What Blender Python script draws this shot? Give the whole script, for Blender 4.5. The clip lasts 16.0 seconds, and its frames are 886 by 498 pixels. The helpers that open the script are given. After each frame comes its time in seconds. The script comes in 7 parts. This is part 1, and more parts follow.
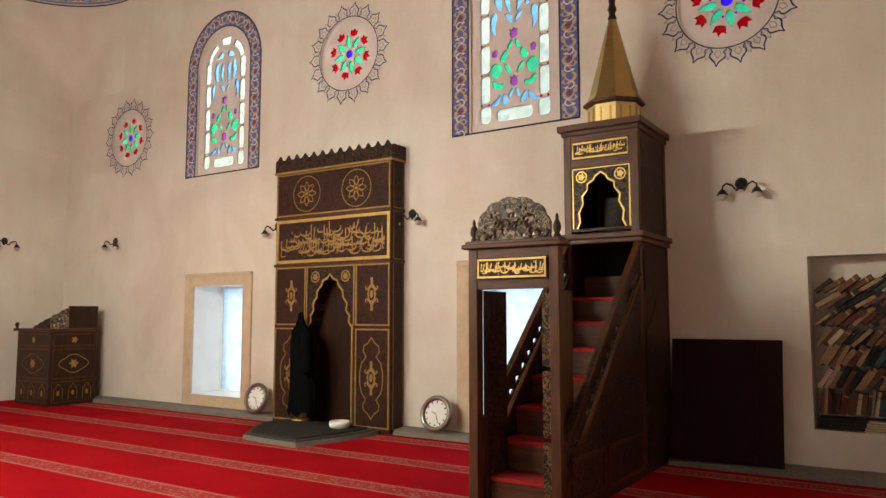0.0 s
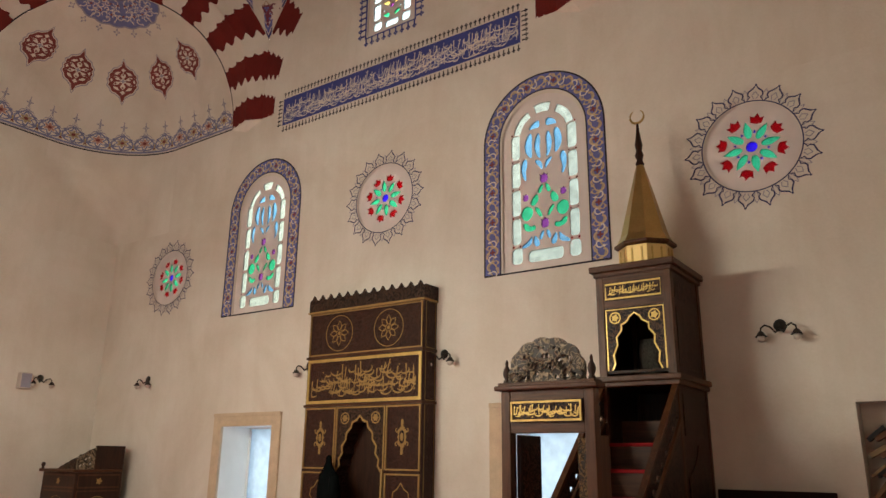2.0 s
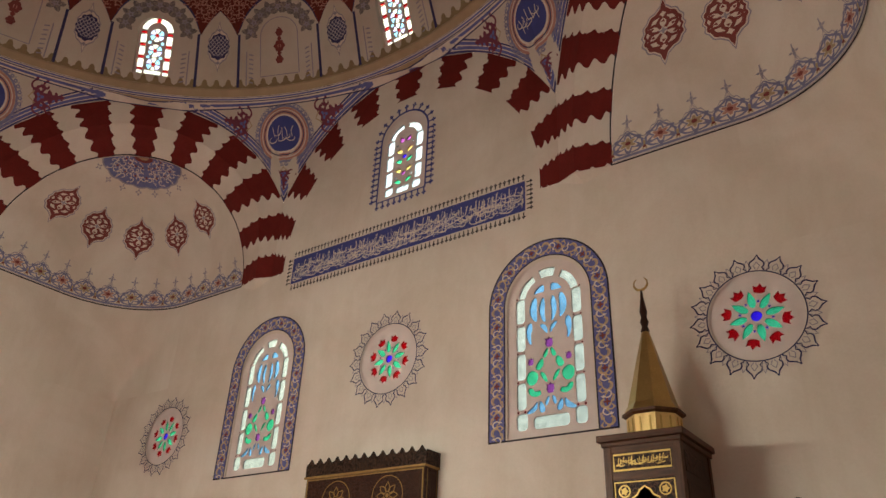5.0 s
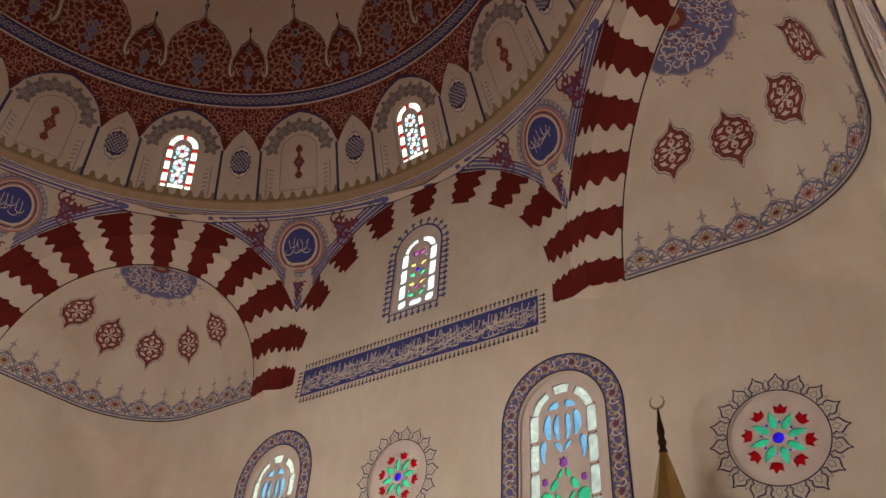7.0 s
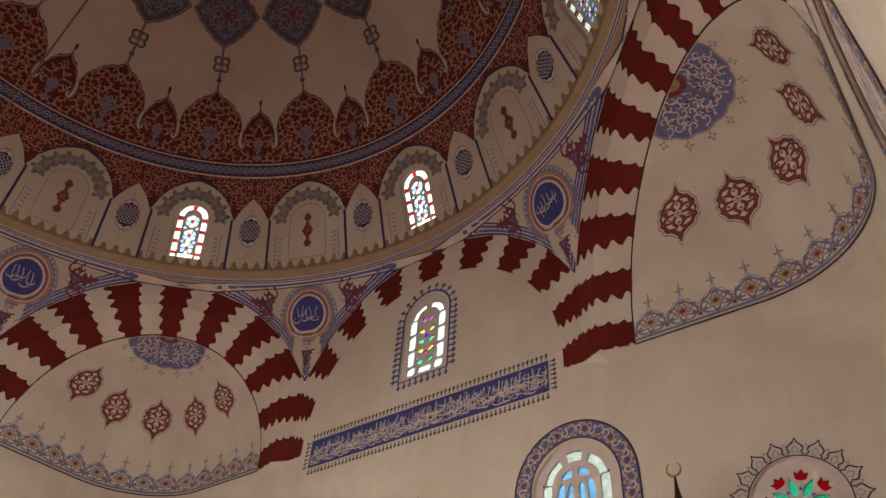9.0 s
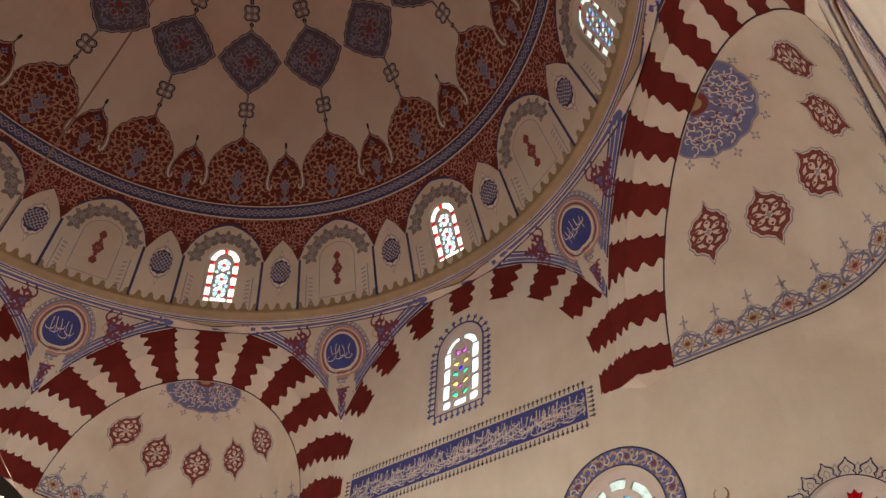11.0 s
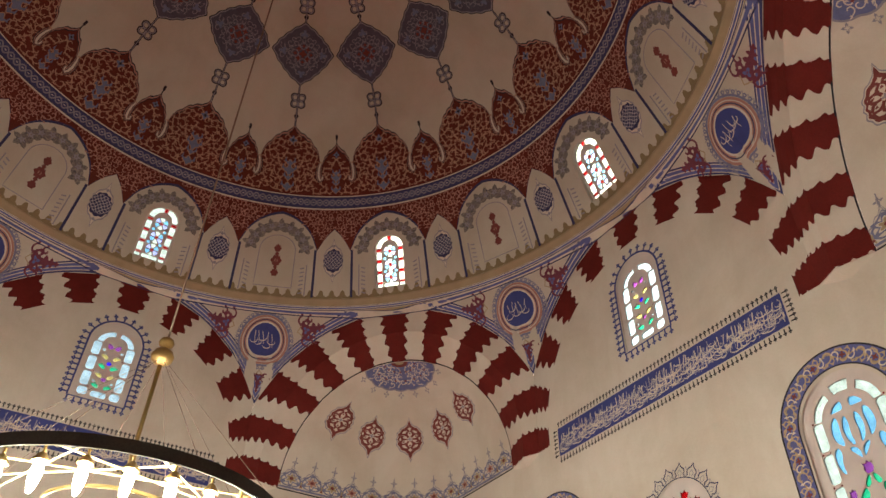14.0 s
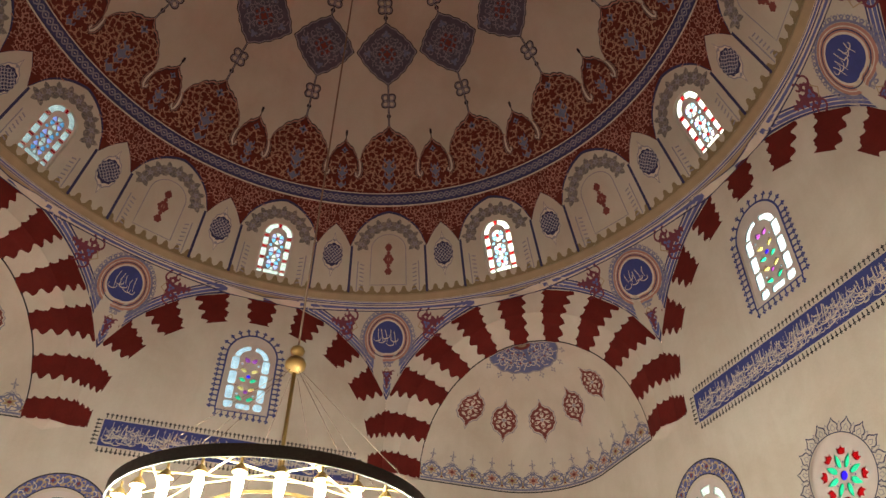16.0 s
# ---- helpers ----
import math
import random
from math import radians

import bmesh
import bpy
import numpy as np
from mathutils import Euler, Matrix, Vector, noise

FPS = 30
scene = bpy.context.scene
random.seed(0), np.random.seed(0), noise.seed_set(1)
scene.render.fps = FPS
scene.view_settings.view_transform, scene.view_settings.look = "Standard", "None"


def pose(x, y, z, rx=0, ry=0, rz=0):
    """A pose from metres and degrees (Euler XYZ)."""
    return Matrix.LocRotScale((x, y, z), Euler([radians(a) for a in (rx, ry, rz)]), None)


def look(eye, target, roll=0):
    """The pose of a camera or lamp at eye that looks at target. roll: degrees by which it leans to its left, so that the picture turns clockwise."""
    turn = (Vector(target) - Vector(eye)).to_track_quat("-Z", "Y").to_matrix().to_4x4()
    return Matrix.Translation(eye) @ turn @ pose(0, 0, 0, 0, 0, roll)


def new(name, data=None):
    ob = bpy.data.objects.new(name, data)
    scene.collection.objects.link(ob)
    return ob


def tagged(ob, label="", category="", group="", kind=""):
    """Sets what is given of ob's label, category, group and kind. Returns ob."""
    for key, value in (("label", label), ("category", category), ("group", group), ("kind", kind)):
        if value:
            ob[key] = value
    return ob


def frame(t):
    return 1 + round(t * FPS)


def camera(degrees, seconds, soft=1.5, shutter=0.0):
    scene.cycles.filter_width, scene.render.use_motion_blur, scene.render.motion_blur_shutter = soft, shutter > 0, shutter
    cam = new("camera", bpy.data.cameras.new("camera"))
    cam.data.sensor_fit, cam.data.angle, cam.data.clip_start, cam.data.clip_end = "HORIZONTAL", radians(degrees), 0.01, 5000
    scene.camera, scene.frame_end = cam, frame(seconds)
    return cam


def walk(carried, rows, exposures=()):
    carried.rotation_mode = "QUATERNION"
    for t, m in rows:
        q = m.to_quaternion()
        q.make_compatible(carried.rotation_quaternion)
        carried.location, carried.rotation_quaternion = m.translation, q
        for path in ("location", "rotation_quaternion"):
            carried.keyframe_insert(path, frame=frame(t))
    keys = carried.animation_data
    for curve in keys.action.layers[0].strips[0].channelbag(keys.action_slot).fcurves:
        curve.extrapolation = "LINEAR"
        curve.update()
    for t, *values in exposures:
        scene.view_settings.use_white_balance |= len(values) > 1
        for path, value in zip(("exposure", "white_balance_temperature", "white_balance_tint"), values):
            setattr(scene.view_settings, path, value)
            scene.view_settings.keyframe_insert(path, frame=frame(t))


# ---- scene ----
EYE = (7.18, -0.92, 1.60)
cam = camera(62.03, 16.0)
# seconds, yaw, pitch, roll of the hand-held turn
PATH = [
    (0.0, 32.92, 5.17, 0.02),
    (0.5, 33.68, 7.72, -0.17),
    (1.0, 34.74, 11.65, -0.36),
    (1.5, 35.18, 14.10, -0.51),
    (2.0, 35.32, 16.01, -0.72),
    (2.5, 35.01, 18.25, -0.98),
    (3.0, 35.13, 20.31, -1.23),
    (3.5, 34.87, 22.54, -1.60),
    (4.0, 34.86, 24.43, -1.68),
    (6.5, 35.51, 35.22, -3.12),
    (7.0, 35.59, 37.30, -3.27),
    (7.5, 35.77, 39.20, -3.45),
    (8.0, 36.27, 40.66, -3.24),
    (10.5, 37.84, 43.98, -2.82),
    (11.0, 40.26, 44.65, -2.45),
    (11.5, 42.79, 45.22, -2.65),
    (12.0, 45.28, 45.46, -2.15),
    (12.5, 47.30, 45.15, -1.73),
    (13.0, 52.09, 43.80, -1.58),
    (13.5, 56.39, 41.55, -1.49),
    (14.0, 58.20, 40.59, -0.94),
    (14.5, 60.11, 40.34, -0.89),
    (15.0, 62.47, 40.12, -0.82),
    (15.5, 65.80, 39.61, -0.30),
    (16.0, 69.50, 39.26, -0.54),
]
walk(cam, [(t, pose(*EYE, 90 + pitch, roll, yaw)) for t, yaw, pitch, roll in PATH],
     exposures=[(0.0, 0.74, 6500, 1), (1.0, 0.73, 6500, 1), (2.0, 0.35, 6500, 1), (3.5, 0.29, 6500, 1), (7.0, 0.20, 6500, 2), (10.5, 0.50, 6400, 0), (11.0, 0.66, 6400, -1), (13.5, 0.74, 6300, -4), (16.0, 0.74, 6300, -8)])

# ---- world and light ----
world = bpy.data.worlds.new("world")
scene.world = world
world.use_nodes = True
wn = world.node_tree
sky = wn.nodes.new("ShaderNodeTexSky")
sky.sky_type = 'NISHITA'
sky.sun_disc = False
sky.sun_elevation = radians(48)
sky.sun_rotation = radians(-52)
sky.air_density, sky.dust_density = 1.0, 6.0
wn.links.new(sky.outputs[0], wn.nodes["Background"].inputs[0])
wn.nodes["Background"].inputs[1].default_value = 0.15

sun_data = bpy.data.lights.new("sun", 'SUN')
sun_data.energy, sun_data.angle, sun_data.color = 0.6, radians(10), (1.0, 0.96, 0.90)
sun = new("sun", sun_data)
sun.matrix_world = look((-15.6, 12.2, 22), (0, 0, 0))

BULB_POWER = 205.0
SOUTH_FILL_POWER = 26.0


# ---- small tools ----
def mesh_object(name, verts, faces, material, parent=None, label="", uvs=None, smooth=False):
    me = bpy.data.meshes.new(name)
    me.from_pydata([tuple(v) for v in verts], [], faces)
    me.materials.append(material)
    if uvs is not None:
        layer = me.uv_layers.new(name="UVMap")
        idx = np.empty(len(me.loops), dtype=np.int32)
        me.loops.foreach_get("vertex_index", idx)
        layer.data.foreach_set("uv", np.asarray(uvs, dtype=np.float32)[idx].ravel())
    if smooth:
        me.polygons.foreach_set("use_smooth", [True] * len(me.polygons))
    me.update()
    ob = new(name, me)
    if parent is not None:
        ob.parent = parent
    if label:
        tagged(ob, label)
    return ob


def part(name, bm, material, parent=None, label="", smooth=False):
    me = bpy.data.meshes.new(name)
    bmesh.ops.recalc_face_normals(bm, faces=bm.faces)
    bm.to_mesh(me)
    bm.free()
    me.materials.append(material)
    if smooth:
        me.polygons.foreach_set("use_smooth", [True] * len(me.polygons))
    ob = new(name, me)
    if parent is not None:
        ob.parent = parent
    if label:
        tagged(ob, label)
    return ob


def thing(name, label, category, group="", kind="", at=(0, 0, 0), rz=0.0):
    ob = new(name)
    ob.matrix_basis = pose(*at, 0, 0, rz)
    return tagged(ob, label, category, group, kind)


def box(bm, x0, x1, y0, y1, z0, z1, bevel=0.0):
    m = Matrix.LocRotScale(((x0 + x1) / 2, (y0 + y1) / 2, (z0 + z1) / 2), None, (x1 - x0, y1 - y0, z1 - z0))
    made = bmesh.ops.create_cube(bm, size=1.0, matrix=m)
    if bevel:
        edges = list({e for v in made["verts"] for e in v.link_edges})
        bmesh.ops.bevel(bm, geom=edges, offset=bevel, segments=2, affect='EDGES', profile=0.6)
    return bm


def boxed(*a, bevel=0.0):
    return box(bmesh.new(), *a, bevel=bevel)


def lathe(profile, n=24, flat=False):
    """A turned solid from (radius, height) pairs round z."""
    bm = bmesh.new()
    rings = []
    for r, z in profile:
        if r < 1e-5:
            rings.append([bm.verts.new((0, 0, z))])
        else:
            rings.append([bm.verts.new((r * math.cos(2 * math.pi * k / n), r * math.sin(2 * math.pi * k / n), z)) for k in range(n)])
    for a, b in zip(rings, rings[1:]):
        for k in range(n):
            j = (k + 1) % n
            if len(a) == 1 and len(b) == 1:
                continue
            if len(a) == 1:
                bm.faces.new((a[0], b[j], b[k]))
            elif len(b) == 1:
                bm.faces.new((a[k], a[j], b[0]))
            else:
                bm.faces.new((a[k], a[j], b[j], b[k]))
    return bm


def tube(points, radius, n=8, closed=False):
    """A round bar along points."""
    bm = bmesh.new()
    pts = [Vector(p) for p in points]
    rings = []
    count = len(pts)
    for i, p in enumerate(pts):
        if closed:
            d = pts[(i + 1) % count] - pts[i - 1]
        else:
            d = pts[min(i + 1, count - 1)] - pts[max(i - 1, 0)]
        d.normalize()
        side = d.cross(Vector((0, 0, 1)))
        if side.length < 1e-3:
            side = d.cross(Vector((1, 0, 0)))
        side.normalize()
        up = side.cross(d)
        rr = radius[i] if isinstance(radius, (list, tuple)) else radius
        rings.append([bm.verts.new(p + (side * math.cos(2 * math.pi * k / n) + up * math.sin(2 * math.pi * k / n)) * rr) for k in range(n)])
    last = count if closed else count - 1
    for i in range(last):
        a, b = rings[i], rings[(i + 1) % count]
        for k in range(n):
            bm.faces.new((a[k], a[(k + 1) % n], b[(k + 1) % n], b[k]))
    if not closed:
        bm.faces.new(rings[0])
        bm.faces.new(rings[-1])
    return bm


def loop_area(pts):
    return 0.5 * sum(a[0] * b[1] - b[0] * a[1] for a, b in zip(pts, pts[1:] + pts[:1]))


def plate(loops, to3, d0, d1, flare=()):
    """A slab with holes. loops: 2D outlines, the outer first; to3(p, q, d) places a point at the depth d. flare: by how much each loop widens towards d1."""
    from_flat = [p for lp in loops for p in lp]
    far = []
    for i, lp in enumerate(loops):
        w = flare[i] if i < len(flare) else 0.0
        cx, cy = sum(p[0] for p in lp) / len(lp), sum(p[1] for p in lp) / len(lp)
        for p in lp:
            ln = math.hypot(p[0] - cx, p[1] - cy) or 1.0
            far.append((p[0] + (p[0] - cx) / ln * w, p[1] + (p[1] - cy) / ln * w))
    tris = tessellate([[Vector((p[0], p[1], 0)) for p in lp] for lp in loops])
    n = len(from_flat)
    verts = [to3(p[0], p[1], d0) for p in from_flat] + [to3(p[0], p[1], d1) for p in far]
    faces = [tuple(t) for t in tris] + [tuple(i + n for i in reversed(t)) for t in tris]
    start = 0
    for lp in loops:
        m = len(lp)
        for i in range(m):
            j = (i + 1) % m
            faces.append((start + i, start + j, start + j + n, start + i + n))
        start += m
    return verts, faces


def tessellate(loops):
    from mathutils.geometry import tessellate_polygon
    return tessellate_polygon(loops)


class Paint:
    """Thin coats of paint on a surface: place(p, q, off) gives the point at (p, q), off metres proud of it."""

    def __init__(self, place):
        self.place = place
        self.data = {}
        self.coat = 0

    def store(self, key):
        return self.data.setdefault(key, ([], [], []))

    def band(self, key, p0, p1, n, low, high, rows=1, off=0.004):
        v, f, uv = self.store(key)
        base = len(v)
        for i in range(n + 1):
            p = p0 + (p1 - p0) * i / n
            a = low(p) if callable(low) else low
            b = high(p) if callable(high) else high
            for j in range(rows + 1):
                q = a + (b - a) * j / rows
                v.append(self.place(p, q, off))
                uv.append((p, q))
        for i in range(n):
            for j in range(rows):
                k = base + i * (rows + 1) + j
                f.append((k, k + rows + 1, k + rows + 2, k + 1))

    def blob(self, key, cp, cq, radius, n=24, inner=0.0, rings=2, turn=0.0, off=0.005, sx=1.0):
        """A shape round a centre: radius(angle), from the centre (or inner times the radius) outwards."""
        v, f, uv = self.store(key)
        base = len(v)
        for j in range(rows_of(rings)):
            t = inner + (1 - inner) * j / rings
            for i in range(n):
                a = 2 * math.pi * i / n
                r = (radius(a) if callable(radius) else radius) * t
                p, q = r * math.cos(a) * sx, r * math.sin(a)
                p, q = p * math.cos(turn) - q * math.sin(turn), p * math.sin(turn) + q * math.cos(turn)
                v.append(self.place(cp + p, cq + q, off))
                uv.append((cp + p, cq + q))
        for j in range(rings):
            for i in range(n):
                k, m = base + j * n + i, base + j * n + (i + 1) % n
                f.append((k, m, m + n, k + n))

    def stroke(self, key, pts, width, off=0.006):
        """A line of paint along points, width metres wide (a number or one for each point)."""
        v, f, uv = self.store(key)
        base = len(v)
        self.coat += 1
        off += 0.00004 * (self.coat % 41)
        m = len(pts)
        for i, (p, q) in enumerate(pts):
            a, b = pts[max(i - 1, 0)], pts[min(i + 1, m - 1)]
            dx, dy = b[0] - a[0], b[1] - a[1]
            ln = math.hypot(dx, dy) or 1.0
            w = (width[i] if isinstance(width, (list, tuple)) else width) / 2
            for s in (-1, 1):
                pp, qq = p - s * dy / ln * w, q + s * dx / ln * w
                v.append(self.place(pp, qq, off))
                uv.append((pp, qq))
        for i in range(m - 1):
            k = base + 2 * i
            f.append((k, k + 2, k + 3, k + 1))

    def curl(self, key, cp, cq, r, turn, sg, width, off=0.006, leaves=2):
        """A spiral tendril with small leaves."""
        pts, n = [], 12
        for i in range(n + 1):
            t = i / n
            a, rr = turn + sg * t * 5.2, r * (1.12 - 0.86 * t)
            pts.append((cp + rr * math.cos(a), cq + rr * math.sin(a)))
        self.stroke(key, pts, [width * (0.45 + 1.1 * math.sin(math.pi * (0.12 + 0.75 * i / n))) for i in range(n + 1)], off)
        for k in range(leaves):
            p, q = pts[1 + 3 * k]
            a = turn + sg * (1 + 3 * k) / n * 5.2 - sg * 0.7
            c, d = math.cos(a), math.sin(a)
            self.stroke(key, [(p, q), (p + c * r * 0.34, q + d * r * 0.34), (p + c * r * 0.85 + d * sg * r * 0.25, q + d * r * 0.85 - c * sg * r * 0.25)], [width * 0.6, width * 2.0, width * 0.3], off + 0.0004)

    def scrolls(self, key, centre, inside, half, q0, q1, step, width, off, seed, leaves=2):
        """Tendrils that fill both halves of a figure alike."""
        rnd = random.Random(seed)
        rows = max(1, round((q1 - q0) / (step * 0.86)))
        for j in range(rows):
            q = q0 + (j + 0.5) * (q1 - q0) / rows
            x = step * (0.55 if j % 2 else 0.98)
            while x < half:
                if inside(x, q):
                    turn, sg, r = rnd.uniform(0, 6.28), rnd.choice((-1, 1)), step * rnd.uniform(0.50, 0.60)
                    for e in (-1, 1):
                        self.curl(key, centre + e * x, q, r, turn if e > 0 else math.pi - turn, sg * e, width, off, leaves)
                x += step * rnd.uniform(0.92, 1.04)

    def finish(self, name, parent, materials, label=""):
        made = []
        for key, (v, f, uv) in self.data.items():
            made.append(mesh_object(name + "_" + key, v, f, materials[key], parent, label, uvs=uv))
        return made


def rows_of(rings):
    return rings + 1


# ---- materials ----
def node_material(name, rough=0.7, metal=0.0):
    m = bpy.data.materials.new(name)
    m.use_nodes = True
    nt = m.node_tree
    b = nt.nodes["Principled BSDF"]
    b.inputs["Roughness"].default_value = rough
    b.inputs["Metallic"].default_value = metal
    b.inputs["Specular IOR Level"].default_value = 0.22
    return m, nt, b


def ramp(nt, source, stops):
    r = nt.nodes.new("ShaderNodeValToRGB")
    while len(r.color_ramp.elements) < len(stops):
        r.color_ramp.elements.new(0.5)
    for e, (pos, col) in zip(r.color_ramp.elements, stops):
        e.position, e.color = pos, (*col, 1)
    nt.links.new(source, r.inputs[0])
    return r.outputs[0]


def noise_node(nt, coord, scale, detail=4.0, distortion=0.0, rough=0.55):
    n = nt.nodes.new("ShaderNodeTexNoise")
    n.inputs["Scale"].default_value = scale
    n.inputs["Detail"].default_value = detail
    n.inputs["Distortion"].default_value = distortion
    n.inputs["Roughness"].default_value = rough
    nt.links.new(coord, n.inputs["Vector"])
    return n.outputs[0]


def mix(nt, fac, a, b, mode='MIX'):
    m = nt.nodes.new("ShaderNodeMix")
    m.data_type = 'RGBA'
    m.blend_type = mode
    for s, val in ((m.inputs[0], fac), (m.inputs[6], a), (m.inputs[7], b)):
        if isinstance(val, (int, float)):
            s.default_value = val
        elif isinstance(val, tuple):
            s.default_value = (*val, 1)
        else:
            nt.links.new(val, s)
    return m.outputs[2]


def math_node(nt, op, a, b=None):
    m = nt.nodes.new("ShaderNodeMath")
    m.operation = op
    for s, val in ((m.inputs[0], a), (m.inputs[1], b)):
        if val is None:
            continue
        if isinstance(val, (int, float)):
            s.default_value = val
        else:
            nt.links.new(val, s)
    return m.outputs[0]


def bump(nt, bsdf, height, strength=0.2, distance=0.01):
    n = nt.nodes.new("ShaderNodeBump")
    n.inputs["Strength"].default_value = strength
    n.inputs["Distance"].default_value = distance
    nt.links.new(height, n.inputs["Height"])
    nt.links.new(n.outputs[0], bsdf.inputs["Normal"])


def coords(nt, kind="Object"):
    return nt.nodes.new("ShaderNodeTexCoord").outputs[kind]


def plain(name, colour, rough=0.7, metal=0.0, vary=0.12, scale=3.0, grain=60.0, bumps=0.1):
    """A surface with stains at one scale and grain at another."""
    m, nt, b = node_material(name, rough, metal)
    c = coords(nt)
    dark = tuple(x * (1 - vary) for x in colour)
    light = tuple(min(1, x * (1 + vary)) for x in colour)
    base = ramp(nt, noise_node(nt, c, scale, 5), [(0.3, dark), (0.7, light)])
    fine = noise_node(nt, c, grain, 3)
    base = mix(nt, 0.25 * vary / 0.12, base, ramp(nt, fine, [(0.3, dark), (0.7, light)]))
    nt.links.new(base, b.inputs["Base Color"])
    if bumps:
        bump(nt, b, fine, bumps, 0.004)
    return m


def plaster(name, colour):
    m, nt, b = node_material(name, 0.9)
    c = coords(nt)
    dark = tuple(x * k for x, k in zip(colour, (0.86, 0.82, 0.78)))
    base = ramp(nt, noise_node(nt, c, 0.55, 6, 0.4, 0.6), [(0.32, dark), (0.62, colour)])
    mapped = nt.nodes.new("ShaderNodeMapping")
    mapped.inputs["Scale"].default_value = (1.6, 1.6, 0.3)
    nt.links.new(c, mapped.inputs[0])
    streak = ramp(nt, noise_node(nt, mapped.outputs[0], 1.5, 6, 0.2, 0.65), [(0.3, (0.84, 0.80, 0.74)), (0.56, (1, 1, 1))])
    base = mix(nt, 0.3, base, streak, 'MULTIPLY')
    fine = noise_node(nt, c, 35, 5)
    base = mix(nt, 0.12, base, ramp(nt, fine, [(0.3, (0.7, 0.66, 0.6)), (0.7, (1, 1, 1))]), 'MULTIPLY')
    nt.links.new(base, b.inputs["Base Color"])
    bump(nt, b, math_node(nt, 'ADD', fine, noise_node(nt, c, 2.2, 4)), 0.25, 0.012)
    return m


def vine(name, ground, line, accent, scale=4.0, width=0.10, accent_at=0.66, accent2=None, rough=0.85, metal=0.0):
    """Painted scrollwork: curling tendrils of uneven weight on a ground, with leaves of an accent colour."""
    m, nt, b = node_material(name, rough, metal)
    c = coords(nt, "UV")
    n1 = noise_node(nt, c, scale, 0.6, 0.5)
    n2 = noise_node(nt, c, scale * 2.1, 0.5, 0.6)
    n3 = noise_node(nt, c, scale * 1.5, 0.5, 0.9)
    leaf = ramp(nt, n2, [(accent_at - 0.01, (0, 0, 0)), (accent_at + 0.01, (1, 1, 1))])
    col = mix(nt, leaf, ground, accent)
    if accent2:
        leaf2 = ramp(nt, n3, [(accent_at - 0.01, (0, 0, 0)), (accent_at + 0.01, (1, 1, 1))])
        col = mix(nt, leaf2, col, accent2)
    weight = math_node(nt, 'MULTIPLY', n2, width * 2.6)
    for n, k in ((n1, 5.0), (n3, 3.0)):
        d = math_node(nt, 'ABSOLUTE', math_node(nt, 'SUBTRACT', math_node(nt, 'FRACT', math_node(nt, 'MULTIPLY', n, k)), 0.5))
        diff = math_node(nt, 'SUBTRACT', weight if k > 4 else math_node(nt, 'MULTIPLY', weight, 0.6), d)
        on = ramp(nt, math_node(nt, 'ADD', diff, 0.5), [(0.49, (0, 0, 0)), (0.52, (1, 1, 1))])
        col = mix(nt, on, col, line)
    stain = ramp(nt, noise_node(nt, coords(nt), 1.2, 5), [(0.3, (0.85, 0.83, 0.8)), (0.7, (1, 1, 1))])
    col = mix(nt, 1.0, col, stain, 'MULTIPLY')
    nt.links.new(col, b.inputs["Base Color"])
    b.inputs["Specular IOR Level"].default_value = 0.2
    return m


def wood(name, dark, light, rough=0.45, axis=2, scale=9.0):
    m, nt, b = node_material(name, rough)
    b.inputs["Specular IOR Level"].default_value = 0.28
    mp = nt.nodes.new("ShaderNodeMapping")
    s = [1.0, 1.0, 1.0]
    s[axis] = 0.08
    mp.inputs["Scale"].default_value = s
    nt.links.new(coords(nt), mp.inputs[0])
    g = noise_node(nt, mp.outputs[0], scale * 3, 6, 0.6, 0.6)
    base = ramp(nt, g, [(0.3, dark), (0.7, light)])
    wear = ramp(nt, noise_node(nt, coords(nt), 2.5, 5), [(0.35, (0.72, 0.72, 0.72)), (0.65, (1, 1, 1))])
    nt.links.new(mix(nt, 1.0, base, wear, 'MULTIPLY'), b.inputs["Base Color"])
    bump(nt, b, g, 0.15, 0.003)
    return m


def carved(name, ground, high, scale=16.0, rough=0.45, metal=0.0, high_metal=False):
    """Relief carving: scrolls that stand proud of a dark ground."""
    m, nt, b = node_material(name, rough, metal)
    c = coords(nt)
    n1 = noise_node(nt, c, scale, 1.0, 1.5)
    d = math_node(nt, 'ABSOLUTE', math_node(nt, 'SUBTRACT', n1, 0.5))
    on = ramp(nt, d, [(0.03, (1, 1, 1)), (0.075, (0, 0, 0))])
    nt.links.new(mix(nt, on, ground, high), b.inputs["Base Color"])
    if high_metal:
        nt.links.new(on, b.inputs["Metallic"])
    bump(nt, b, on, 0.6, 0.012)
    return m


